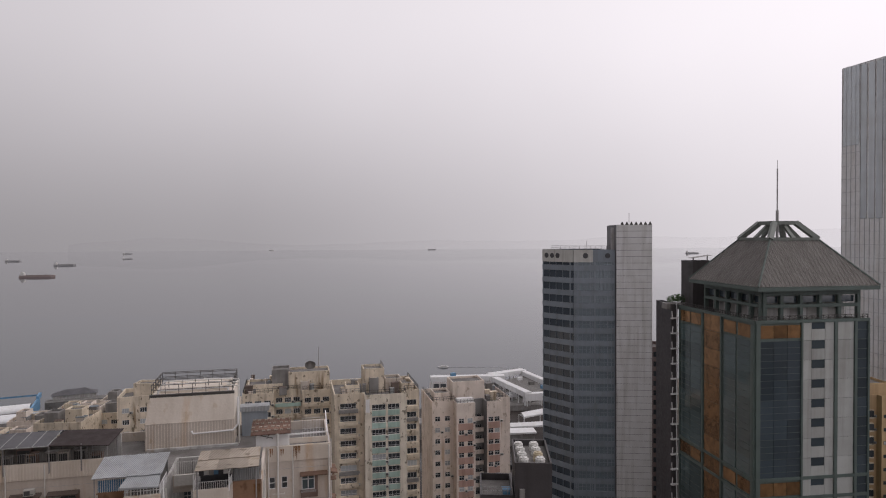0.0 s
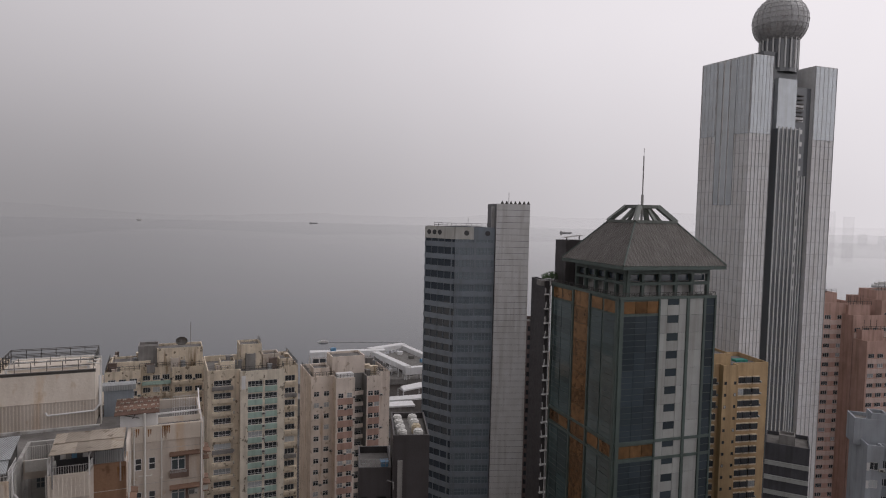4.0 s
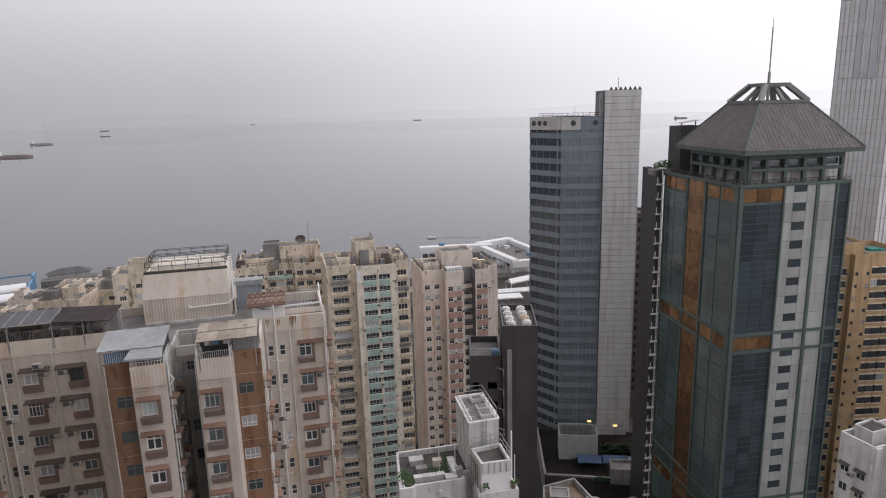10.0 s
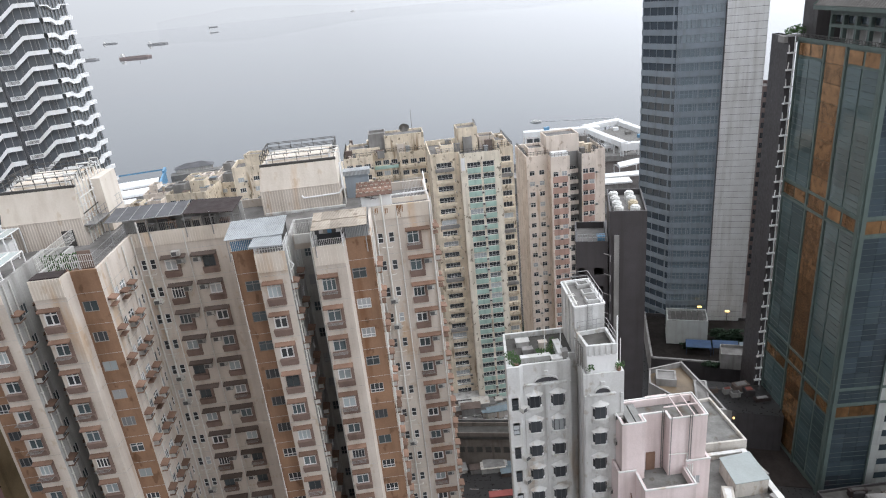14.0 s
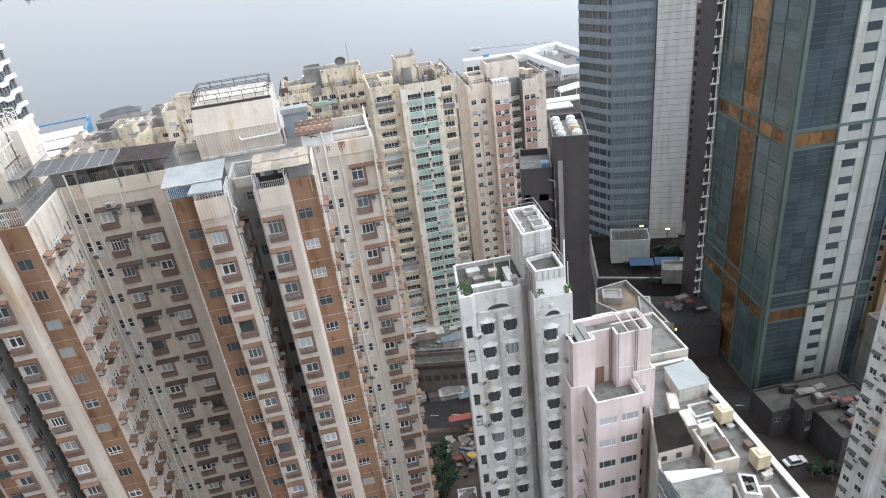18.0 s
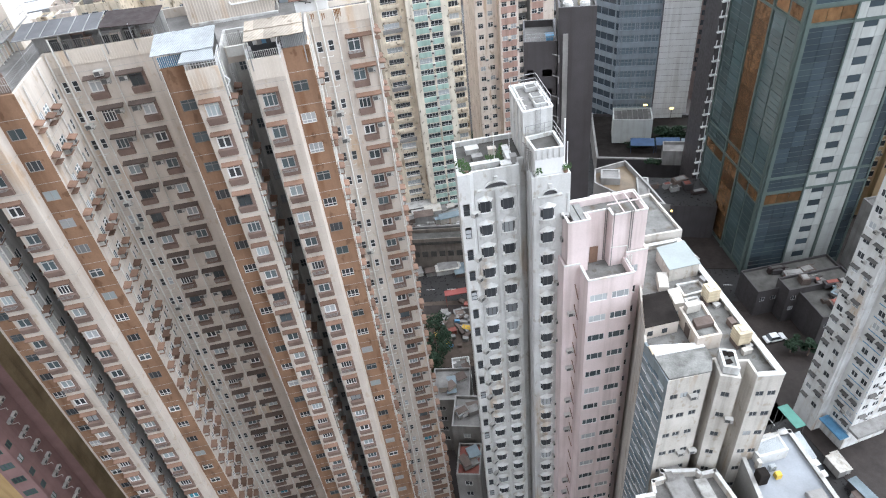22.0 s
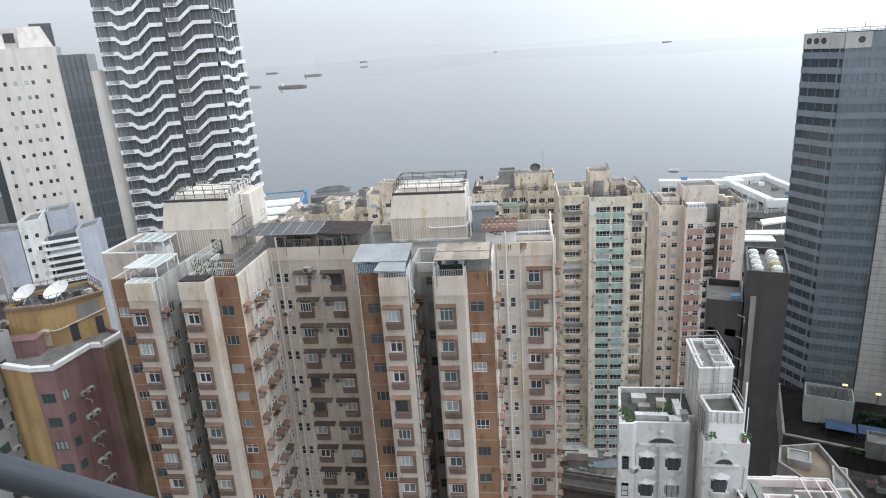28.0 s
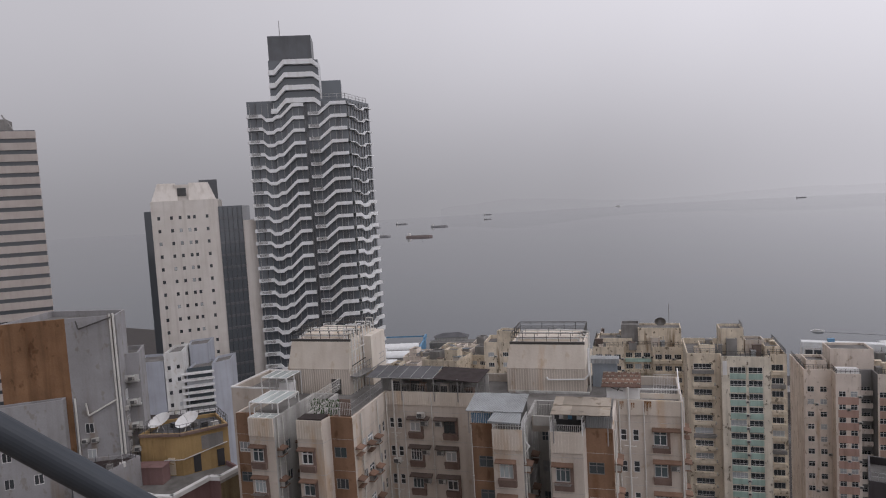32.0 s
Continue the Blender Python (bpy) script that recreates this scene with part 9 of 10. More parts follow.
body([(44.5, 151.5), (60, 149), (61, 154), (45.5, 156.5)], G - 98, G - 93.6, pd, [GREYCON], name="terrace_wall", parapet=0.8)
for k in range(6):
    ms = Mesh()
    ms.box(-0.5, 0.5, -2.5, 2.5, 0.0, 0.25)
    ms.box(-0.6, 0.6, -2.7, 2.7, 0.25, 0.32)
    part("roof_louvre", ms, DARKPIPE, pd, m=pose(35.5 + 1.45 * k, 167, G - 90.9, 0, 0, -8))
for k, (x, y, w, d) in enumerate(((41.0, 160.2, 6.4, 3.2), (47.8, 159.6, 6.4, 3.2), (53.5, 158.8, 4.5, 2.4), (57.5, 160, 4, 2.2))):
    ms = Mesh()
    ms.face([(-w / 2, -d / 2, 2.4), (w / 2, -d / 2, 2.4), (w / 2, d / 2, 3.0), (-w / 2, d / 2, 3.0)])
    ms.face([(-w / 2, d / 2, 2.95), (w / 2, d / 2, 2.95), (w / 2, -d / 2, 2.35), (-w / 2, -d / 2, 2.35)])
    for x_ in (-w / 2 + 0.1, w / 2 - 0.1):
        ms.tube((x_, -d / 2 + 0.1, 0), (x_, -d / 2 + 0.1, 2.4), 0.06)
        ms.tube((x_, d / 2 - 0.1, 0), (x_, d / 2 - 0.1, 3.0), 0.06)
    solid("awning", ms, NAVY if k < 2 else TARP, "blue awning over the roof terrace", "awning", "terrace awnings", m=pose(x, y, G - 98.35, 0, 0, -8))


def bush(name, x, y, z, rx, ry, h, n, label, seed):
    r = random.Random(seed)
    ob = thing(name, x, y, z, label, "shrub" if h < 4 else "tree")
    ms = Mesh()
    if h >= 4:
        ms.tube((x, y, z), (x + 0.1, y, z + h * 0.55), 0.16)
        for i in range(5):
            a = i * 1.26
            ms.tube((x, y, z + h * (0.3 + 0.05 * i)), (x + rx * 0.6 * math.cos(a), y + ry * 0.6 * math.sin(a), z + h * 0.75), 0.07, 0, 5)
        part("trunk", ms, BROWN, ob)
    ms = Mesh()
    lumps = [(r.uniform(-0.6, 0.6), r.uniform(-0.6, 0.6), r.uniform(0.35 if h >= 4 else 0.1, 0.85)) for _ in range(9)]
    for i in range(n):
        lx, ly, lz = lumps[i % 9]
        a, b, q = r.uniform(0, 6.28), r.uniform(-1.4, 1.4), r.uniform(0.15, 0.42)
        px = x + rx * (lx + q * math.cos(a) * math.cos(b))
        py = y + ry * (ly + q * math.sin(a) * math.cos(b))
        pz = z + h * max(0.03, lz + 0.4 * q * math.sin(b))
        s = r.uniform(0.18, 0.4)
        t = Vector((r.uniform(-1, 1), r.uniform(-1, 1), r.uniform(-0.6, 0.6))).normalized() * s
        u = t.cross(Vector((r.uniform(-1, 1), r.uniform(-1, 1), 1))).normalized() * s * 0.6
        c = Vector((px, py, pz))
        ms.face([tuple(c - t), tuple(c + u), tuple(c + t), tuple(c - u)])
    part("crown", ms, LEAF_DARK, ob)
    return ob


bush("hedge", 50.5, 166.4, G - 98.4, 6, 1.8, 4.0 - 0.1, 3000, "clipped dark hedge on the podium roof", 1)
bush("hedge", 41.5, 162.3, G - 98.4, 6, 0.8, 2.6, 1800, "clipped dark hedge before the plant house", 9)
bush("hedge", 59, 165, G - 98.4, 5, 2.0, 3.4, 1800, "clipped dark hedge on the podium roof", 2)
bush("shrubs", 43, 152.5, G - 98.4, 3, 1.5, 2.0, 600, "rounded shrubs at the podium edge", 3)
for i, (x, y, h) in enumerate(((-14.2, 92, 9), (-14.6, 88.5, 8), (-15.2, 97, 8), (57, 90.5, 4.2), (60, 89.5, 4.0), (-2, 190, 12), (-3, 205, 12), (4, 215, 11), (2, 180, 10), (-6, 175, 10))):
    bush("street_tree", x, y, 0, h * 0.42, h * 0.42, h, 900, "leafy green street tree between the buildings", 20 + i)
# podium roof lamps that are lit, and shop signs
LAMP = bpy.data.materials.new("warm_lit_lamp")
LAMP.use_nodes = True
lb2 = LAMP.node_tree.nodes["Principled BSDF"]
lb2.inputs["Base Color"].default_value = (1, 0.7, 0.3, 1)
lb2.inputs["Emission Color"].default_value = (1, 0.62, 0.18, 1)
lb2.inputs["Emission Strength"].default_value = 0.9
for x, y, z in ((45.0, 177.2, G - 93.5), (52.0, 174.5, G - 93.8)):
    lp = thing("roof_lamp", x, y, z - 4.2, "lit warm lamp on a pole on the podium", "lamp")
    ms = Mesh()
    ms.tube((x, y, z - 4.2), (x, y, z), 0.09)
    part("pole", ms, DARKPIPE, lp)
    ms = Mesh()
    ms.box(x - 0.55, x + 0.55, -y - 0.3, -y + 0.3, z, z + 0.3)
    part("lamp_head", ms, LAMP, lp)
LAMPW = LAMP.copy()
LAMPW.name = "pale_lit_sign"
LAMPW.node_tree.nodes["Principled BSDF"].inputs["Emission Color"].default_value = (1, 0.9, 0.6, 1)
sg = thing("shop_sign", 39, 128, 0, "lit shop sign of pale bars on a dark frontage", "sign")
SGP = [(33.2, 131), (52, 128), (53, 140), (34, 143)]
ms = Mesh()
ms.prism(SGP, 0, 9.5, 0, 1)
part("frontage", ms, [DARKTILE, ASPH], sg)
sgw = Wall(SGP[0], SGP[1])
for k in range(7):
    ms = Mesh()
    ms.box(1.0 + 0.7 * k, 1.4 + 0.7 * k, 0, 0.12, 7.8, 8.3, 0, sgw)
    part("sign_bar", ms, LAMPW, sg)
ms = Mesh()
ms.box(8.6, 9.0, 0, 0.25, 7.8, 8.2, 0, sgw)
part("round_sign", ms, LAMP, sg)
for k in range(7):
    ms = Mesh()
    ms.box(5.5 + 0.55 * k, 5.8 + 0.55 * k, 0, 0.12, 3.5, 6.5, 0, sgw)
    part("grille_bar", ms, STONE, sg)

# vehicles
TYRE = surf("tyre_rubber", (0.02, 0.02, 0.02), var=0.2, streak=0.0)


def vehicle(name, label, category, x, y, rot, L, W, H, mt, cabin=True, roofmat=None):
    root = thing(name, x, y, 0.03, label, category, "traffic on the wet roads")
    m0 = pose(x, y, 0.03, 0, 0, rot)
    ms = Mesh()
    hb = H * (0.55 if cabin else 1.0)
    P_ = [(-L / 2, 0.35), (-L / 2, hb * 0.85), (-L / 2 + 0.15, hb), (L / 2 - 0.4, hb), (L / 2, hb * 0.75), (L / 2, 0.35)]
    for s in (1, -1):
        ms.face([(a, s * W / 2, b) for a, b in (P_ if s < 0 else P_[::-1])])
    for (a, b), (c, d) in zip(P_, P_[1:] + P_[:1]):
        ms.face([(a, -W / 2, b), (a, W / 2, b), (c, W / 2, d), (c, -W / 2, d)])
    part("body", ms, mt, root, m=m0)
    ms = Mesh()
    if cabin:
        lo = [(-L * 0.36, -W / 2 + 0.06), (L * 0.26, -W / 2 + 0.06), (L * 0.26, W / 2 - 0.06), (-L * 0.36, W / 2 - 0.06)]
        hi = [(-L * 0.26, -W / 2 + 0.2), (L * 0.10, -W / 2 + 0.2), (L * 0.10, W / 2 - 0.2), (-L * 0.26, W / 2 - 0.2)]
        for i in range(4):
            j = (i + 1) % 4
            ms.face([(*lo[i], hb), (*lo[j], hb), (*hi[j], H), (*hi[i], H)])
        part("window_band", ms, GLASS_DARK, root, m=m0)
        ms = Mesh()
        ms.box(-L * 0.26, L * 0.10, -W / 2 + 0.2, W / 2 - 0.2, H - 0.03, H + 0.02)
        part("roof", ms, roofmat or mt, root, m=m0)
    else:
        ms.box(-L / 2 + 0.2, L / 2 - 0.2, -W / 2 - 0.02, W / 2 + 0.02, H * 0.28, H * 0.45)
        ms.box(-L / 2 + 0.2, L / 2 - 0.2, -W / 2 - 0.02, W / 2 + 0.02, H * 0.65, H * 0.85)
        part("window_band", ms, GLASS_DARK, root, m=m0)
    for a in (-L * 0.32, L * 0.32):
        for s in (1, -1):
            ms = Mesh()
            ms.tube((a, s * (W / 2 - 0.2), 0.33), (a, s * (W / 2 + 0.02), 0.33), 0.33, 0, 10)
            part("wheel", ms, TYRE, root, m=m0)


CARW = surf("white_car_paint", (0.72, 0.72, 0.72), var=0.05, streak=0, rough=0.25)
CARS = surf("silver_car_paint", (0.35, 0.36, 0.37), var=0.05, streak=0, rough=0.25, metal=0.6)
CARR = surf("red_taxi_paint", (0.17, 0.025, 0.025), var=0.05, streak=0, rough=0.25)
CARY = surf("yellow_bus_paint", (0.55, 0.36, 0.05), var=0.1, streak=0.1, rough=0.35)
for x, y, rot in ((51.5, 64.5, -71), (49.2, 70, -71), (55.2, 94, 12), (55.5, 52, -71)):
    vehicle("car", "white car parked on the wet side street", "car", x, y, rot, 4.4, 1.75, 1.45, CARW)
for x, y in ((44.5, 86), (40.6, 96)):
    vehicle("car", "silver car on the wet side street", "car", x, y, 109, 4.4, 1.75, 1.45, CARS)
for x, y in ((10, 115.5), (60, 112)):
    vehicle("taxi", "red taxi with a silver roof on the wet road", "taxi", x, y, 178, 4.5, 1.75, 1.5, CARR, roofmat=CARS)
vehicle("bus", "yellow double-deck bus on the wet road", "bus", 88, 108.0, 178, 11, 2.5, 4.3, CARY, cabin=False)
# low sheds, parapets and planters on both sides of the elevated way
rg = random.Random(63)
PODTOP = G - 97.5
ms = Mesh()
for k in range(260):
    x, y = rg.uniform(-24, 0.5), rg.uniform(129, 139.5)
    a, b, c = rg.uniform(0.15, 0.7), rg.uniform(0.1, 0.4), rg.uniform(0.1, 0.7)
    ms.box(x - a, x + a, -y - b, -y + b, PODTOP, PODTOP + c, k % 3)
solid("rubble", ms, [GREYCON, WELL, HOODDARK], "broken slabs and rubbish strewn over the podium roof", "rubble", kind="stuff")
LOWMATS = (GREYCON, WELL, HOODDARK, OFFWHITE, ROOFCON)
for k in range(30):
    x, y = rg.uniform(-22, -1), rg.uniform(130, 138.5) if k % 3 else rg.uniform(119.8, 121.2)
    w, d, h = rg.uniform(1.2, 3.6), rg.uniform(0.5, 1.6), rg.uniform(0.6, 2.4) if k % 3 else rg.uniform(0.8, 1.6)
    ms = Mesh()
    ms.box(-w, w, -d, d, 0, h)
    ms.box(-w - 0.15, w + 0.15, -d - 0.15, d + 0.15, h, h + 0.12, 1)
    solid("roadside_shed", ms, [LOWMATS[k % 5], LOWMATS[(k + 2) % 5] if k % 4 else TARP], "low stained shed beside the elevated way", "shed", "roadside sheds", m=pose(x, y, PODTOP if y > 125 else 0.0, 0, 0, rg.uniform(8, 18)))
ms = Mesh()
ms.box(-3.2, 3.2, -0.9, 0.9, 3.2, 3.4)
for x in (-3, 3):
    for y in (-0.8, 0.8):
        ms.tube((x, y, 0), (x, y, 3.2), 0.06)
solid("awning", ms, surf("faded_red_awning", (0.30, 0.09, 0.08), var=0.3, streak=0.0), "faded red awning at the yard's edge", "awning", m=pose(-10, 109.5, 0.06, 0, 0, 10))
# stalls and parked carts along the side street
rs = random.Random(97)
STALLS = (HOODDARK, GREYCON, TARP, WELL, surf("dull_maroon_sheet", (0.15, 0.055, 0.05), var=0.4, streak=0.0), DARKTILE)
for k in range(34):
    q = rs.uniform(0, 1)
    side = 1 if k % 2 else -1
    x, y = 46.8 + 21.2 * q * 0.75 + side * rs.uniform(2.2, 4.6), 77 - 61 * q * 0.75
    if 50.5 < x and y > 66:
        x = 43.5 + 3 * q
    w, d, h = rs.uniform(0.4, 1.1), rs.uniform(0.7, 2.2), rs.uniform(0.7, 2.5)
    ms = Mesh()
    ms.box(-w, w, -d, d, 0.3, h)
    ms.box(-w - 0.12, w + 0.12, -d - 0.12, d + 0.12, h, h + 0.08, 1)
    for a in (-w + 0.1, w - 0.1):
        for b in (-d + 0.1, d - 0.1):
            ms.tube((a, b, 0), (a, b, 0.3), 0.05, 0, 4)
    solid("street_stall", ms, [STALLS[k % 6], STALLS[(k + 3) % 6] if k % 5 else OFFWHITE], "small covered stall standing on the wet street", "stall", "street stalls", m=pose(x, y, 0.14, 0, 0, 19 + rs.uniform(-6, 6)))
# builders' yard between the blocks
ms = Mesh()
ms.box(-19, -4.5, -110, -90, 0, 0.06)
solid("yard_ground", ms, surf("muddy_yard_earth", (0.13, 0.10, 0.08), var=0.5, streak=0.0, scale=0.6), "muddy brown ground of the builders' yard", "ground", kind="structure")
YCOL = [CARY, BLUESHEET, REDT, HOODDARK, GREYCON]
for k in range(46):
    ms = Mesh()
    a, b, c = r2.uniform(0.3, 1.3), r2.uniform(0.3, 0.7), r2.uniform(0.3, 1.2)
    ms.box(-a, a, -b, b, 0, c)
    ms.box(-a, a, -b, -b + 0.1, c, c + 0.1, 0)
    solid("stacked_material", ms, YCOL[k % 5] if k % 3 == 0 else YCOL[3 + k % 2], "stack of building material in the yard", "building material", "yard stacks", m=pose(r2.uniform(-15, -6.5), r2.uniform(94, 109.5), 0.06, 0, 0, r2.uniform(0, 180)))

# ---------------------------------------------------------------- waterfront
PIER_W = surf("white_pier_concrete", (0.70, 0.71, 0.72), var=0.12, streak=0.1)
pr = thing("ferry_pier", 20, 440, -3, "white angular ferry pier building with stepped roofs", "pier")


def deck(x0, y0, w, d, z0, z1, rot, mt=PIER_W, nm="roof_slab"):
    ms = Mesh()
    ms.prism(rect(0, 0, w, d), 0, z1 - z0, base=True)
    part(nm, ms, mt, pr, m=pose(x0, y0, z0, 0, 0, rot))


deck(-10, 386, 84, 66, -3, 3.2, 0, GREYCON, "deck")


def ribbon_roof(a, b, wide, z0, z1, mt=PIER_W, nm="roof_slab"):
    w = Wall(a, b)
    ms = Mesh()
    ms.box(0, w.len, -wide / 2, wide / 2, z0, z1, 0, w)
    ms.box(0.3, w.len - 0.3, -wide / 2 + 0.3, wide / 2 - 0.3, z1, z1 + 0.15, 0, w)
    part(nm, ms, mt, pr)
    for k in range(int(w.len / 9) + 1):
        ms = Mesh()
        u = min(1 + 9 * k, w.len - 1)
        for o in (-wide / 2 + 0.6, wide / 2 - 0.6):
            ms.box(u - 0.3, u + 0.3, o - 0.3, o + 0.3, 3.2, z0, 0, w)
        part("column", ms, PIER_W, pr)


ribbon_roof((-9, 426), (40, 429), 6.0, 9.0, 12.2)
ribbon_roof((30, 432), (55, 447), 6.0, 9.6, 12.4)
ribbon_roof((33, 427), (50, 384), 4.5, 8.6, 11.6)
ribbon_roof((53, 448), (70, 402), 4.0, 9.0, 11.8)
ribbon_roof((48, 385), (76, 391), 4.0, 6.4, 10.6)
ribbon_roof((2, 418), (26, 419), 7.0, 5.6, 7.4)
ribbon_roof((31, 398), (44, 402), 8.0, 5.2, 6.6)
ms = Mesh()
ms.prism([(40, 428), (54, 441), (66, 404), (52, 392)], 3.2, 9.0)
part("hall", ms, ROOFMID, pr)
for k in range(4):
    ms = Mesh()
    ms.box(-1.6, 1.6, -1.1, 1.1, 0, 1.8)
    ms.box(-1.7, 1.7, -1.2, 1.2, 1.8, 1.95)
    part("roof_unit", ms, (BLUESHEET, BLUESHEET, PIER_W, ROOFMID)[k], pr, m=pose((6, 62, 50, 56)[k], (427, 405, 428, 415)[k], (12.3, 9.0, 9.0, 9.0)[k], 0, 0, 20))
for k in range(10):
    ms = Mesh()
    ms.box(-1.8, 1.8, 0, 0.2, 0, 2.6)
    part("window", ms, GLASS_DARK, pr, m=pose(-5 + 4.4 * k, 422.8 + 0.27 * k, 5.4, 0, 0, 3))
for k, (a, b, c, d, z) in enumerate((((43, 348), (56, 356), (54, 364), (41, 356), 7.0), ((34, 332), (60, 336), (59, 341), (33, 337), 6.4), ((26, 343), (34, 345), (33, 350), (25, 348), 5.0))):
    rt_ = thing("quay_canopy", *a, 0, "white open canopy on posts beside the pier", "canopy", "quay canopies")
    ms = Mesh()
    mid0, mid1 = ((a[0] + d[0]) / 2, (a[1] + d[1]) / 2), ((b[0] + c[0]) / 2, (b[1] + c[1]) / 2)
    ms.face([(*a, z), (*b, z), (*mid1, z + 1.3), (*mid0, z + 1.3)])
    ms.face([(*mid0, z + 1.3), (*mid1, z + 1.3), (*c, z), (*d, z)])
    ms.face([(*a, z - 0.8), (*b, z - 0.8), (*b, z), (*a, z)])
    ms.face([(*b, z - 0.8), (*c, z - 0.8), (*c, z), (*mid1, z + 1.3), (*b, z)])
    ms.face([(*d, z - 0.8), (*c, z - 0.8), (*b, z - 0.8), (*a, z - 0.8)])
    part("roof", ms, PIER_W, rt_)
    for p in (a, b, c, d):
        ms = Mesh()
        ms.tube((*p, 0), (*p, z - 0.7), 0.25)
        part("post", ms, PIER_W, rt_)
for x0, y0, w, d, h, mt, lab in ((-6, 392, 22, 10, 9, PALE, "low pale waterfront shed"), (16, 366, 16, 8, 5, ROOFMID, "low grey waterfront depot"), (-24, 330, 20, 10, 8, GREYCON, "grey waterfront depot"),
                                 (30, 320, 16, 8, 6, PIER_W, "long white bus shelter roof")):
    rt_ = thing("waterfront_shed", x0, y0, 0, lab + " with an overhanging roof", "shed")
    ms = Mesh()
    ms.prism(rect(x0 + 1, y0 + 1, w - 2, d - 2, 5), 0, h)
    part("wall", ms, GREYCON, rt_)
    ms = Mesh()
    ms.prism(rect(x0, y0, w, d, 5), h, h + 0.8, base=True)
    part("roof", ms, mt, rt_)
bpier = thing("pier_hall", -262, 372, 0, "pier hall with white barrel roofs and a blue gable wall", "pier")


def barrel(x0, y0, x1, y1, r, z):
    w = Wall((x0, y0), (x1, y1))
    ms = Mesh()
    n = 10
    for i in range(n):
        a, b = math.pi * i / n, math.pi * (i + 1) / n
        ms.face([w.at(0, r * math.cos(a), z + 0.6 * r * math.sin(a)), w.at(w.len, r * math.cos(a), z + 0.6 * r * math.sin(a)), w.at(w.len, r * math.cos(b), z + 0.6 * r * math.sin(b)), w.at(0, r * math.cos(b), z + 0.6 * r * math.sin(b))])
    part("barrel_roof", ms, PIER_W, bpier, "white barrel roof")
    ms = Mesh()
    ms.box(0, w.len, -r, r, 0, z, 0, w)
    part("hall", ms, GREYCON, bpier)


barrel(-288, 362, -245, 383, 5.5, 3.5)
barrel(-279, 344, -236, 364, 5.5, 3.0)
gw_ = Wall((-223, 338), (-250, 399))
ms = Mesh()
ms.box(0, gw_.len, -0.6, 0.6, 0, 7.0, 0, gw_)
ms.box(gw_.len - 6, gw_.len + 5, -0.7, 0.7, 6, 8.6, 0, gw_)
part("gable_wall", ms, BLUESHEET, bpier, "blue painted gable wall")
ms = Mesh()
ms.prism([(-262, 318), (-232, 330), (-238, 344), (-268, 332)], 0, 5.0)
part("flat_roof", ms, PIER_W, bpier, "white flat roof")
ms = Mesh()
ms.box(0, gw_.len, -46, -45.4, 7.6, 8.6, 0, gw_)
ms.face([gw_.at(gw_.len, -46, 7.6), gw_.at(gw_.len, 0, 7.6), gw_.at(gw_.len, 0, 8.6), gw_.at(gw_.len, -46, 8.6)])
part("blue_fascia", ms, BLUESHEET, bpier, "blue painted roof edge")
ms = Mesh()
ms.prism([(-246, 398), (-196, 420), (-200, 428), (-250, 406)], -3, 3.2)
solid("quay_jetty", ms, ROOFMID, "long low pale concrete jetty in the harbour", "jetty")
pv = thing("quay_pavilion", -234, 416, 3, "dark low-pitched pavilion roof on the jetty", "pavilion")
ms = Mesh()
pa = [(-246, 404), (-222, 414.5), (-226, 423), (-250, 412.5)]
for i in range(4):
    ms.face([(*pa[i], 5.6), (*pa[(i + 1) % 4], 5.6), (-231 if i in (0, 1) else -241, 416.5 if i in (0, 1) else 410.5, 8.6), (-241 if i in (0, 3) else -231, 410.5 if i in (0, 3) else 416.5, 8.6)])
part("roof", ms, GREYROOF, pv)
ms = Mesh()
ms.prism(offset(pa, 1.0), 3.2, 5.6)
part("wall", ms, WELL, pv)
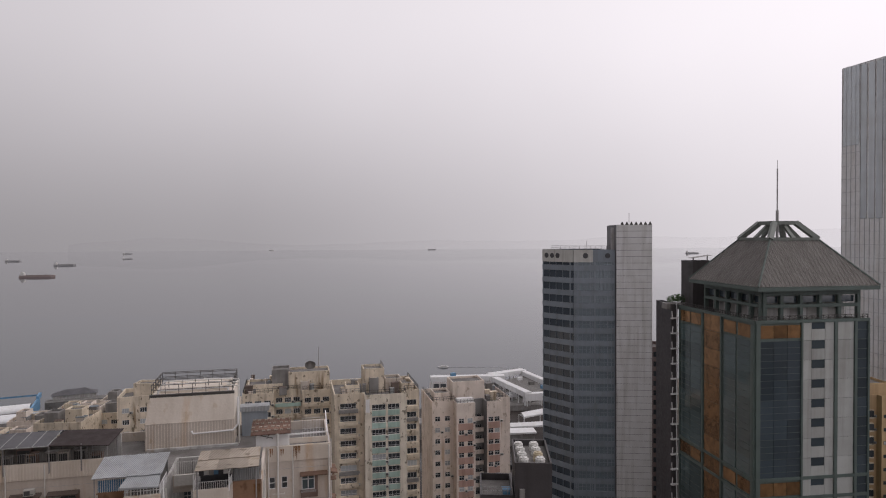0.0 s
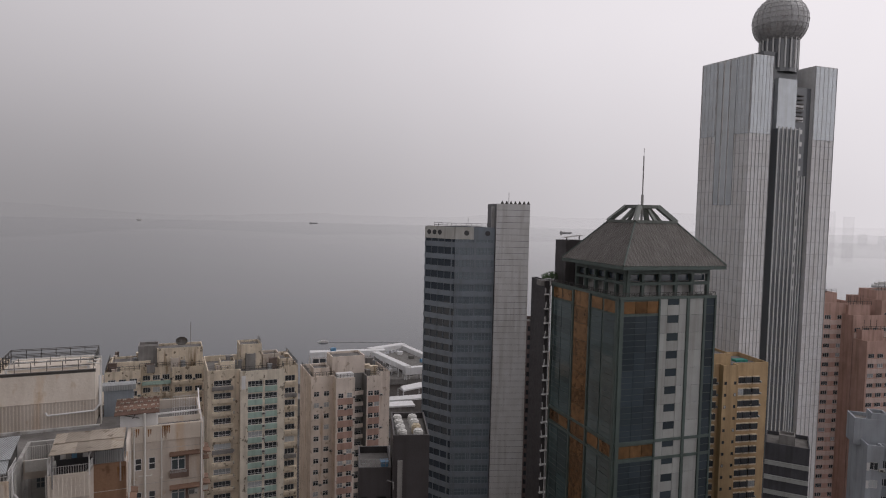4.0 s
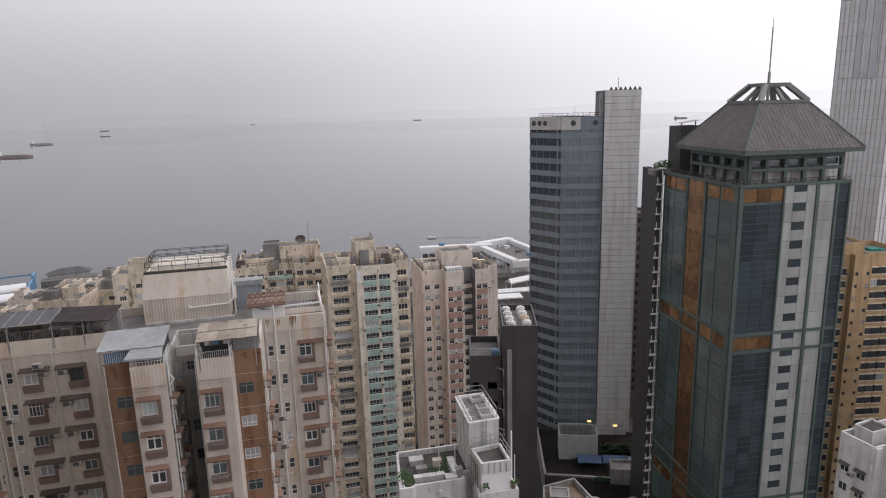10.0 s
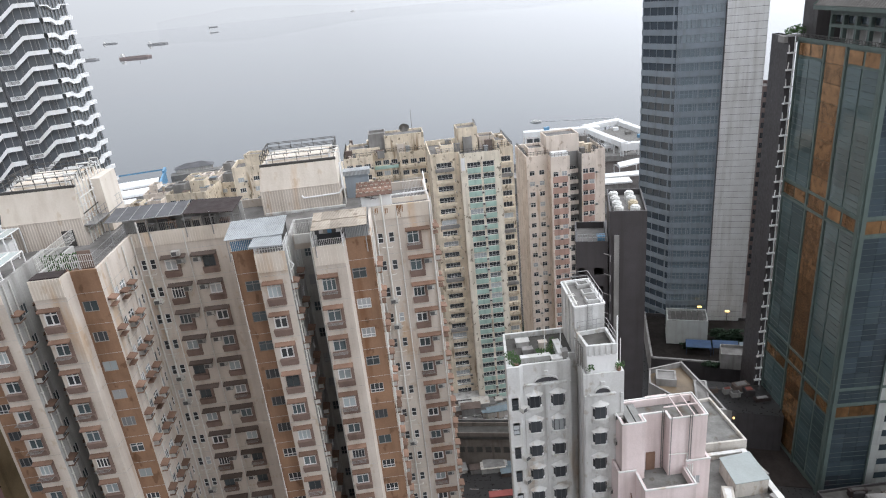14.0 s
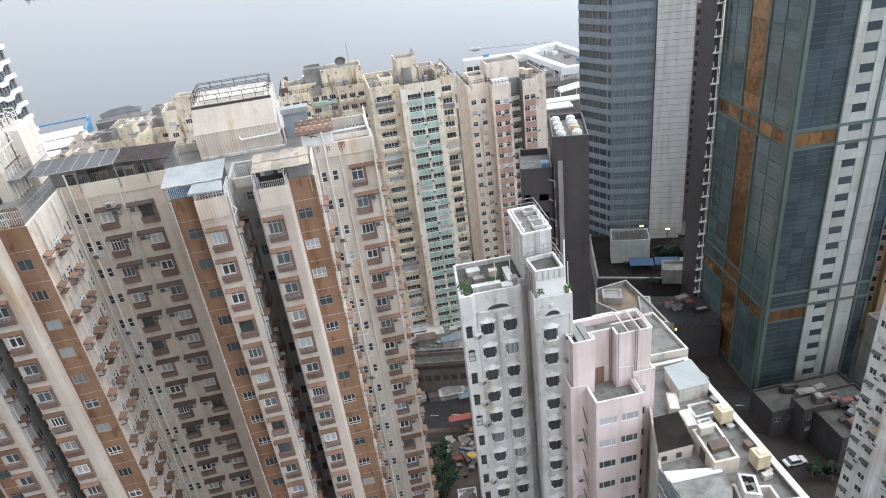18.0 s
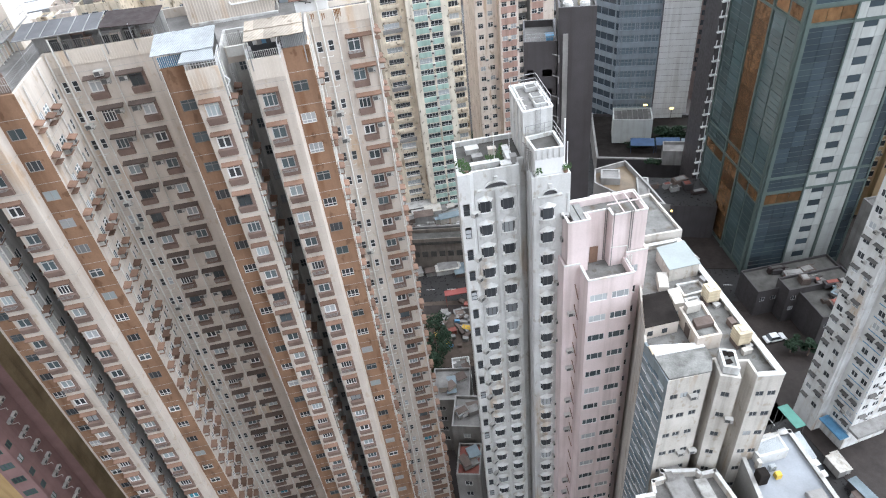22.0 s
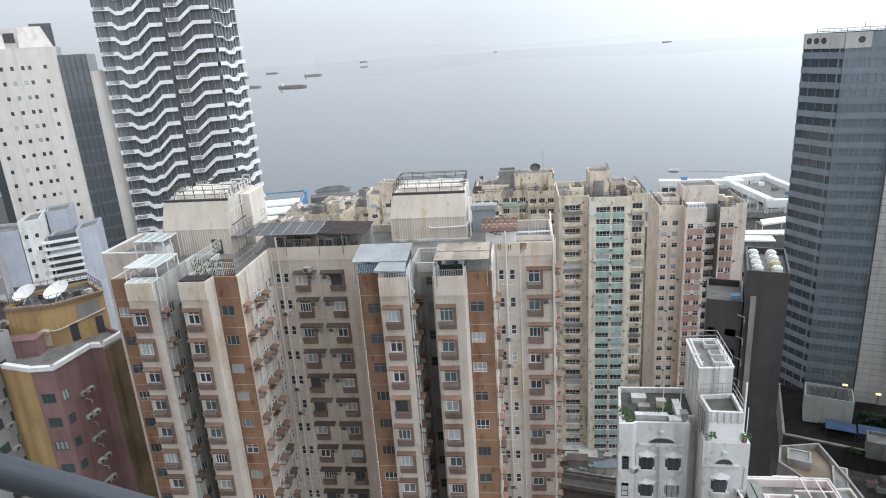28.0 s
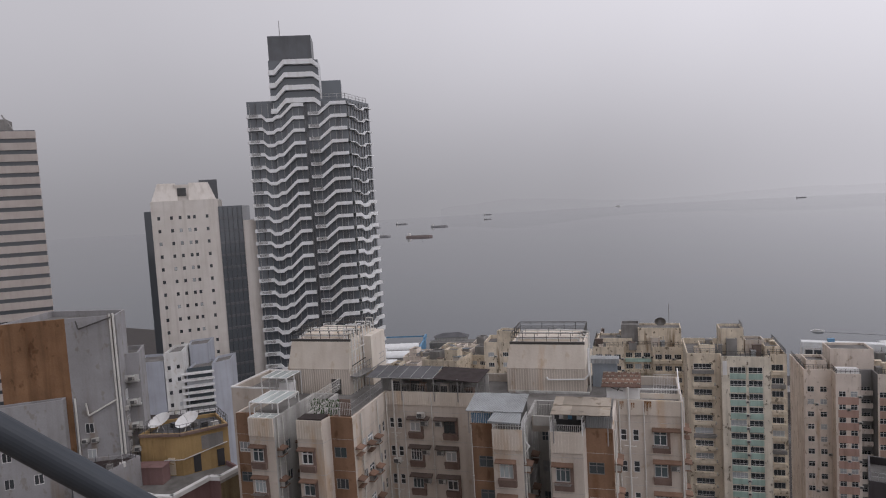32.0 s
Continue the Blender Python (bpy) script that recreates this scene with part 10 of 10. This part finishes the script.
# old blocks near the western quay, just over the near roofs
r6 = random.Random(61)
for k, (az, d, top, w) in enumerate(((-34.6, 210, 0.258, 12), (-32.6, 232, 0.240, 15), (-31.0, 196, 0.246, 12), (-29.4, 240, 0.232, 16), (-28.2, 205, 0.240, 12), (-26.6, 225, 0.226, 13), (-25.1, 190, 0.232, 11), (-23.4, 240, 0.236, 14), (-21.9, 215, 0.245, 12), (-36.4, 240, 0.258, 14), (-19.6, 250, 0.245, 13))):
    x, y, h = d * math.sin(radians(az)), d * math.cos(radians(az)), 105 - d * top
    WQ = pane(1.7, 1.2, (0.33, 0.66), (), mats=[FRAME, GLASS_DARK]) if k == 0 else WQ
    block("quay_building", "weathered cream apartment block with a cluttered flat roof", "building", rect(x - w / 2, y, w, 12, r6.uniform(-4, 14)), h, [(OLDCREAM, PALE, OLDCREAM, CREAM)[k % 4]], h - 2.6, 2.8, 5, {0: spread(w, 4, 0.5)}, WQ, 1.7, 1.2, roof=(ROOFCON, ROOFMID)[k % 2], most=8, group="quay blocks")
    for q in range(3):
        ms = Mesh()
        a, b, c = r6.uniform(0.5, 1.4), r6.uniform(0.5, 1.2), r6.uniform(0.8, 2.4)
        ms.box(-a, a, -b, b, 0, c)
        ms.box(-a - 0.1, a + 0.1, -b - 0.1, b + 0.1, c, c + 0.1, 1)
        solid("roof_hut", ms, [(OLDCREAM, CREAM, GREYCON)[q], (TARP, METALROOF, HOODDARK)[(q + k) % 3]], "patched hut on a quay block's roof", "roof hut", "quay roof huts", m=pose(x + r6.uniform(-w / 2 + 1.5, w / 2 - 1.5), y + r6.uniform(2, 9), h - 1.0, 0, 0, r6.uniform(0, 15)))
    for q in range(2):
        tank_room("roof_room", rect(x - w / 2 + 1 + 5 * q, y + 3 + q, r6.uniform(2.5, 4.5), 4, 5), h - 1, h + r6.uniform(0.8, 3.2), (OLDCREAM, PALE, GREYCON)[(k + q) % 3], "weathered roof room on a quay block")
r3 = random.Random(8)
WFP = [PALE, OLDCREAM, WHITE, GREYCON, CREAM]
WFW = pane(1.6, 1.3, (0.33, 0.66), (), mats=[FRAME, GLASS_DARK])
for k in range(46):
    x = -330 + 13.5 * k + r3.uniform(-3, 3)
    y = r3.choice((200, 232, 262, 330, 355)) + r3.uniform(-6, 6)
    az = math.degrees(math.atan2(x, y))
    if -4 < az < 9:
        continue
    h = min(r3.uniform(18, 52), 105 - 0.262 * math.hypot(x, y) if az < 5 else 60)
    if h < 6 or (az > 9 and az < 19):
        continue
    w = r3.uniform(9, 13)
    block("waterfront_building", "weathered waterfront block with cluttered flat roof", "building", rect(x, y, w, r3.uniform(9, 14), r3.uniform(-5, 5)), h, [WFP[k % 5]], h - 3, 2.9, max(1, int(h / 2.9) - 1), {0: spread(w, 4, 0.6)}, WFW, 1.6, 1.3, roof=(ROOFCON, ROOFPALE)[k % 2], most=4, group="waterfront blocks")
    tank_room("roof_room", rect(x + 1, y + 3, w * 0.4, 3), h - 1, h + r3.uniform(1, 3.5), WFP[(k + 1) % 5], "weathered roof room on a waterfront block")

# ships
HULL = surf("grey_ship_hull", (0.36, 0.36, 0.37), var=0.2, streak=0.2)
HULLR = surf("red_oxide_hull", (0.30, 0.245, 0.235), var=0.2, streak=0.2)


def ship(x, y, rot, L, label, mt=HULL):
    root = thing("cargo_barge", x, y, -2.5, label, "ship", "ships in the harbour")
    m0 = pose(x, y, -2.5, 0, 0, rot)
    W, H = L * 0.16, L * 0.06
    ms = Mesh()
    pl = [(-L / 2, -W / 2), (L * 0.4, -W / 2), (L / 2, 0), (L * 0.4, W / 2), (-L / 2, W / 2)]
    ms.prism(pl, 0, H)
    part("hull", ms, mt, root, m=m0)
    ms = Mesh()
    ms.box(-L * 0.47, -L * 0.36, -W * 0.4, W * 0.4, H, H + L * 0.07)
    ms.box(-L * 0.45, -L * 0.38, -W * 0.3, W * 0.3, H + L * 0.07, H + L * 0.10)
    part("bridge_house", ms, WHITE, root, m=m0)
    ms = Mesh()
    ms.box(-L * 0.3, L * 0.35, -W * 0.35, W * 0.35, H, H + L * 0.012)
    part("hatch_cover", ms, GREYCON, root, m=m0)
    ms = Mesh()
    ms.tube((L * 0.1, 0, H), (L * 0.1, 0, H + L * 0.12), L * 0.004)
    part("mast", ms, GREYCON, root, m=m0)


for az, el, L, rot, lab, mt in ((-32.0, -0.051, 90, 8, "grey cargo barge with red deck line", HULLR), (-30.2, -0.037, 80, 6, "low grey cargo barge", HULL), (-25.9, -0.030, 45, 20, "small crane ship at anchor", HULL), (-35.3, -0.047, 70, 4, "grey barge", HULL),
                                (-33.5, -0.030, 70, 5, "distant grey barge", HULL), (-36.0, -0.033, 80, 5, "distant grey barge", HULL), (-25.9, -0.023, 60, 3, "distant pale ship", HULL), (-1.0, -0.022, 60, 2, "distant grey ferry", HULL), (21.0, -0.028, 80, 15, "hazy crane barge", HULL)):
    d = 107.0 / -el
    ship(d * math.sin(radians(az)), d * math.cos(radians(az)), rot, L, lab + " on the grey water", mt)


def ferry(az, el, rot, L, label):
    d = 107.0 / -el
    x, y = d * math.sin(radians(az)), d * math.cos(radians(az))
    root = thing("ferry", x, y, -2.5, label, "ferry", "ships in the harbour")
    m0 = pose(x, y, -2.5, 0, 0, rot)
    ms = Mesh()
    h = L / 40
    ms.prism([(-L / 2, -4 * h), (L * 0.35, -4 * h), (L / 2, 0), (L * 0.35, 4 * h), (-L / 2, 4 * h)], 0, 2.5 * h)
    part("hull", ms, WHITE_CLEAN, root, m=m0)
    ms = Mesh()
    ms.box(-L * 0.42, L * 0.3, -3.4 * h, 3.4 * h, 2.5 * h, 5.5 * h)
    ms.box(-L * 0.2, L * 0.15, -2.6 * h, 2.6 * h, 5.5 * h, 7.0 * h)
    part("cabin", ms, WHITE, root, m=m0)
    ms = Mesh()
    ms.face([(-L / 2, -2 * h, 0.12), (-L / 2, 2 * h, 0.12), (-L * 7, 9 * h, 0.12), (-L * 7, -9 * h, 0.12)])
    part("wake", ms, surf("foam_wake", (0.36, 0.37, 0.38), var=0.4, streak=0.0, scale=0.2), root, "pale foam wake", m=m0)


ferry(44.5, -0.0815, 178, 40, "white fast ferry with a long foam wake")
ferry(-0.1, -0.203, 178, 9, "small white launch with a foam wake")
ferry(-14.8, -0.021, 185, 40, "distant white ferry with a wake")

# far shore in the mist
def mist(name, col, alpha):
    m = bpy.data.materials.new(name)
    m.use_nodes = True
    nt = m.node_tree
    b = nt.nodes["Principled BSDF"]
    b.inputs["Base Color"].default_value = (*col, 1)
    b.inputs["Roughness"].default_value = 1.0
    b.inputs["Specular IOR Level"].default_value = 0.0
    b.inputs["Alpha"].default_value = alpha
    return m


# haze put into the materials: pale greys, nearly see-through over the sky
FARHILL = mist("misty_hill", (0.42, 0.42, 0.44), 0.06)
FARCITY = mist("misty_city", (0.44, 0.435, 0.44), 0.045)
ms = Mesh()
N = 120
hp = []
for i in range(N + 1):
    az = radians(-30 + 95 * i / N)
    q = i / N
    h = 30 + 60 * (0.5 + 0.5 * math.sin(9 * q + 1.0)) * (0.5 + 0.5 * math.sin(23 * q)) + 60 * max(0, noise.noise(Vector((7 * q, 3, 0)))) + 40 * max(0, math.sin(3.3 * q - 0.3)) + 10 * noise.noise(Vector((40 * q, 1, 0)))
    hp.append((4700 * math.sin(az), 4700 * math.cos(az), h))
for a, b in zip(hp, hp[1:]):
    ms.face([(a[0], a[1], -2.5), (b[0], b[1], -2.5), b, a])
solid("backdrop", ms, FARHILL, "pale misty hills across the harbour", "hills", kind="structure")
r5 = random.Random(5)
fc = Mesh()
for k in range(15):
    az = radians(40.6 + 1.15 * k + r5.uniform(-0.1, 0.1))
    fc.prism(rect(4550 * math.sin(az), 4550 * math.cos(az), r5.uniform(35, 66), 14, -45), -2.5, r5.choice((20, 30, 75, 100, 130, 160)))
fc.prism(rect(4550 * math.sin(radians(49.95)), 4550 * math.cos(radians(49.95)), 200, 40, -50), -2.5, 330)
fc.prism(rect(4550 * math.sin(radians(52.4)), 4550 * math.cos(radians(52.4)), 100, 40, -50), -2.5, 190)
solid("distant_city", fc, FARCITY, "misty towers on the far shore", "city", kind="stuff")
ms = Mesh()
ms.prism([(1500, 1830), (2900, 1300), (3400, 2100), (2000, 2700)], -2.5, 6)
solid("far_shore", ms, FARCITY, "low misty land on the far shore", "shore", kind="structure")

# the unseen wall behind the eye, and the window frame beside the camera
ms = Mesh()
# out of view; made wide and tall to keep southern sky off the fronts
ms.box(-44, 2, 0.5, 9, 0, EYE + 30)
solid("wall_south", ms, CREAM, "plain unseen wall of the building behind the eye, sized to block light", "wall", kind="structure")
STAY, WAY = Vector((-0.30, 0.20, 104.86)), Vector((0.549, 0.538, -0.639))
ms = Mesh()
ms.tube(tuple(STAY - 1.4 * WAY), tuple(STAY + 0.22 * WAY), 0.0062, 0, 28)
solid("window_stay", ms, surf("slate_painted_metal", (0.055, 0.065, 0.08), var=0.2, streak=0.0, scale=20, rough=0.5), "dark slate metal stay bar of the open window", "window stay")

# roof units on the dark low buildings beside the office tower
r8 = random.Random(88)
for k, (x0, x1, y0, y1, z) in enumerate(((62, 74, 93, 100, 7.4), (60, 70, 100, 102.5, 8.4), (64, 74, 94, 99, 7.4), (55, 70, 104, 108, 6.4), (36, 51, 131.5, 139, 9.5)) * 7):
    ms = Mesh()
    a, b, c = r8.uniform(0.5, 1.9), r8.uniform(0.4, 1.0), r8.uniform(0.4, 1.6)
    ms.box(-a, a, -b, b, 0, c)
    ms.box(-a * 0.7, a * 0.7, -b * 0.7, b * 0.7, c, c + 0.12, 1)
    ms.tube((-a, b + 0.2, 0.25), (a + 1.5, b + 0.2, 0.25), 0.09)
    solid("roof_unit", ms, [(HOODDARK, GREYCON, DARKTILE, BROWNROOF)[k % 4], (DARKPIPE, GREYCON, REDT)[k % 3]], "dull grey duct box on a dark low roof", "roof unit", "dark roof units", m=pose(r8.uniform(x0, x1), r8.uniform(y0, y1), z, 0, 0, r8.uniform(5, 20)))

# small things on the old towers' roofs
standing = set(scene.collection.objects)
r7 = random.Random(77)
for k in range(88):
    x0, x1, y0, y1, z = ((-22.5, -5.5, 140.5, 153, G - 34.8), (-2, 16, 157.5, 169, G - 40.7), (-46, -27.5, 152.5, 165, G - 37.3), (-46, -27.5, 152.5, 165, G - 37.3))[k % 4]
    ms = Mesh()
    a, b, c = r7.uniform(0.25, 0.9), r7.uniform(0.25, 0.7), r7.uniform(0.5, 2.6)
    ms.box(-a, a, -b, b, 0, c)
    ms.box(-a - 0.08, a + 0.08, -b - 0.08, b + 0.08, c, c + 0.08)
    if k % 3 == 0:
        ms.tube((a * 0.5, 0, c), (a * 0.5, 0, c + r7.uniform(0.8, 2.2)), 0.05)
    solid("roof_locker", ms, (OLDCREAM, GREYCON, HOODDARK, PALE, METALROOF)[k % 5], "weathered locker or vent on an old roof", "roof locker", "old roof lockers", m=pose(r7.uniform(x0, x1), r7.uniform(y0, y1), z, 0, 0, r7.uniform(-8, 8)))
turn_things(standing, GRID)
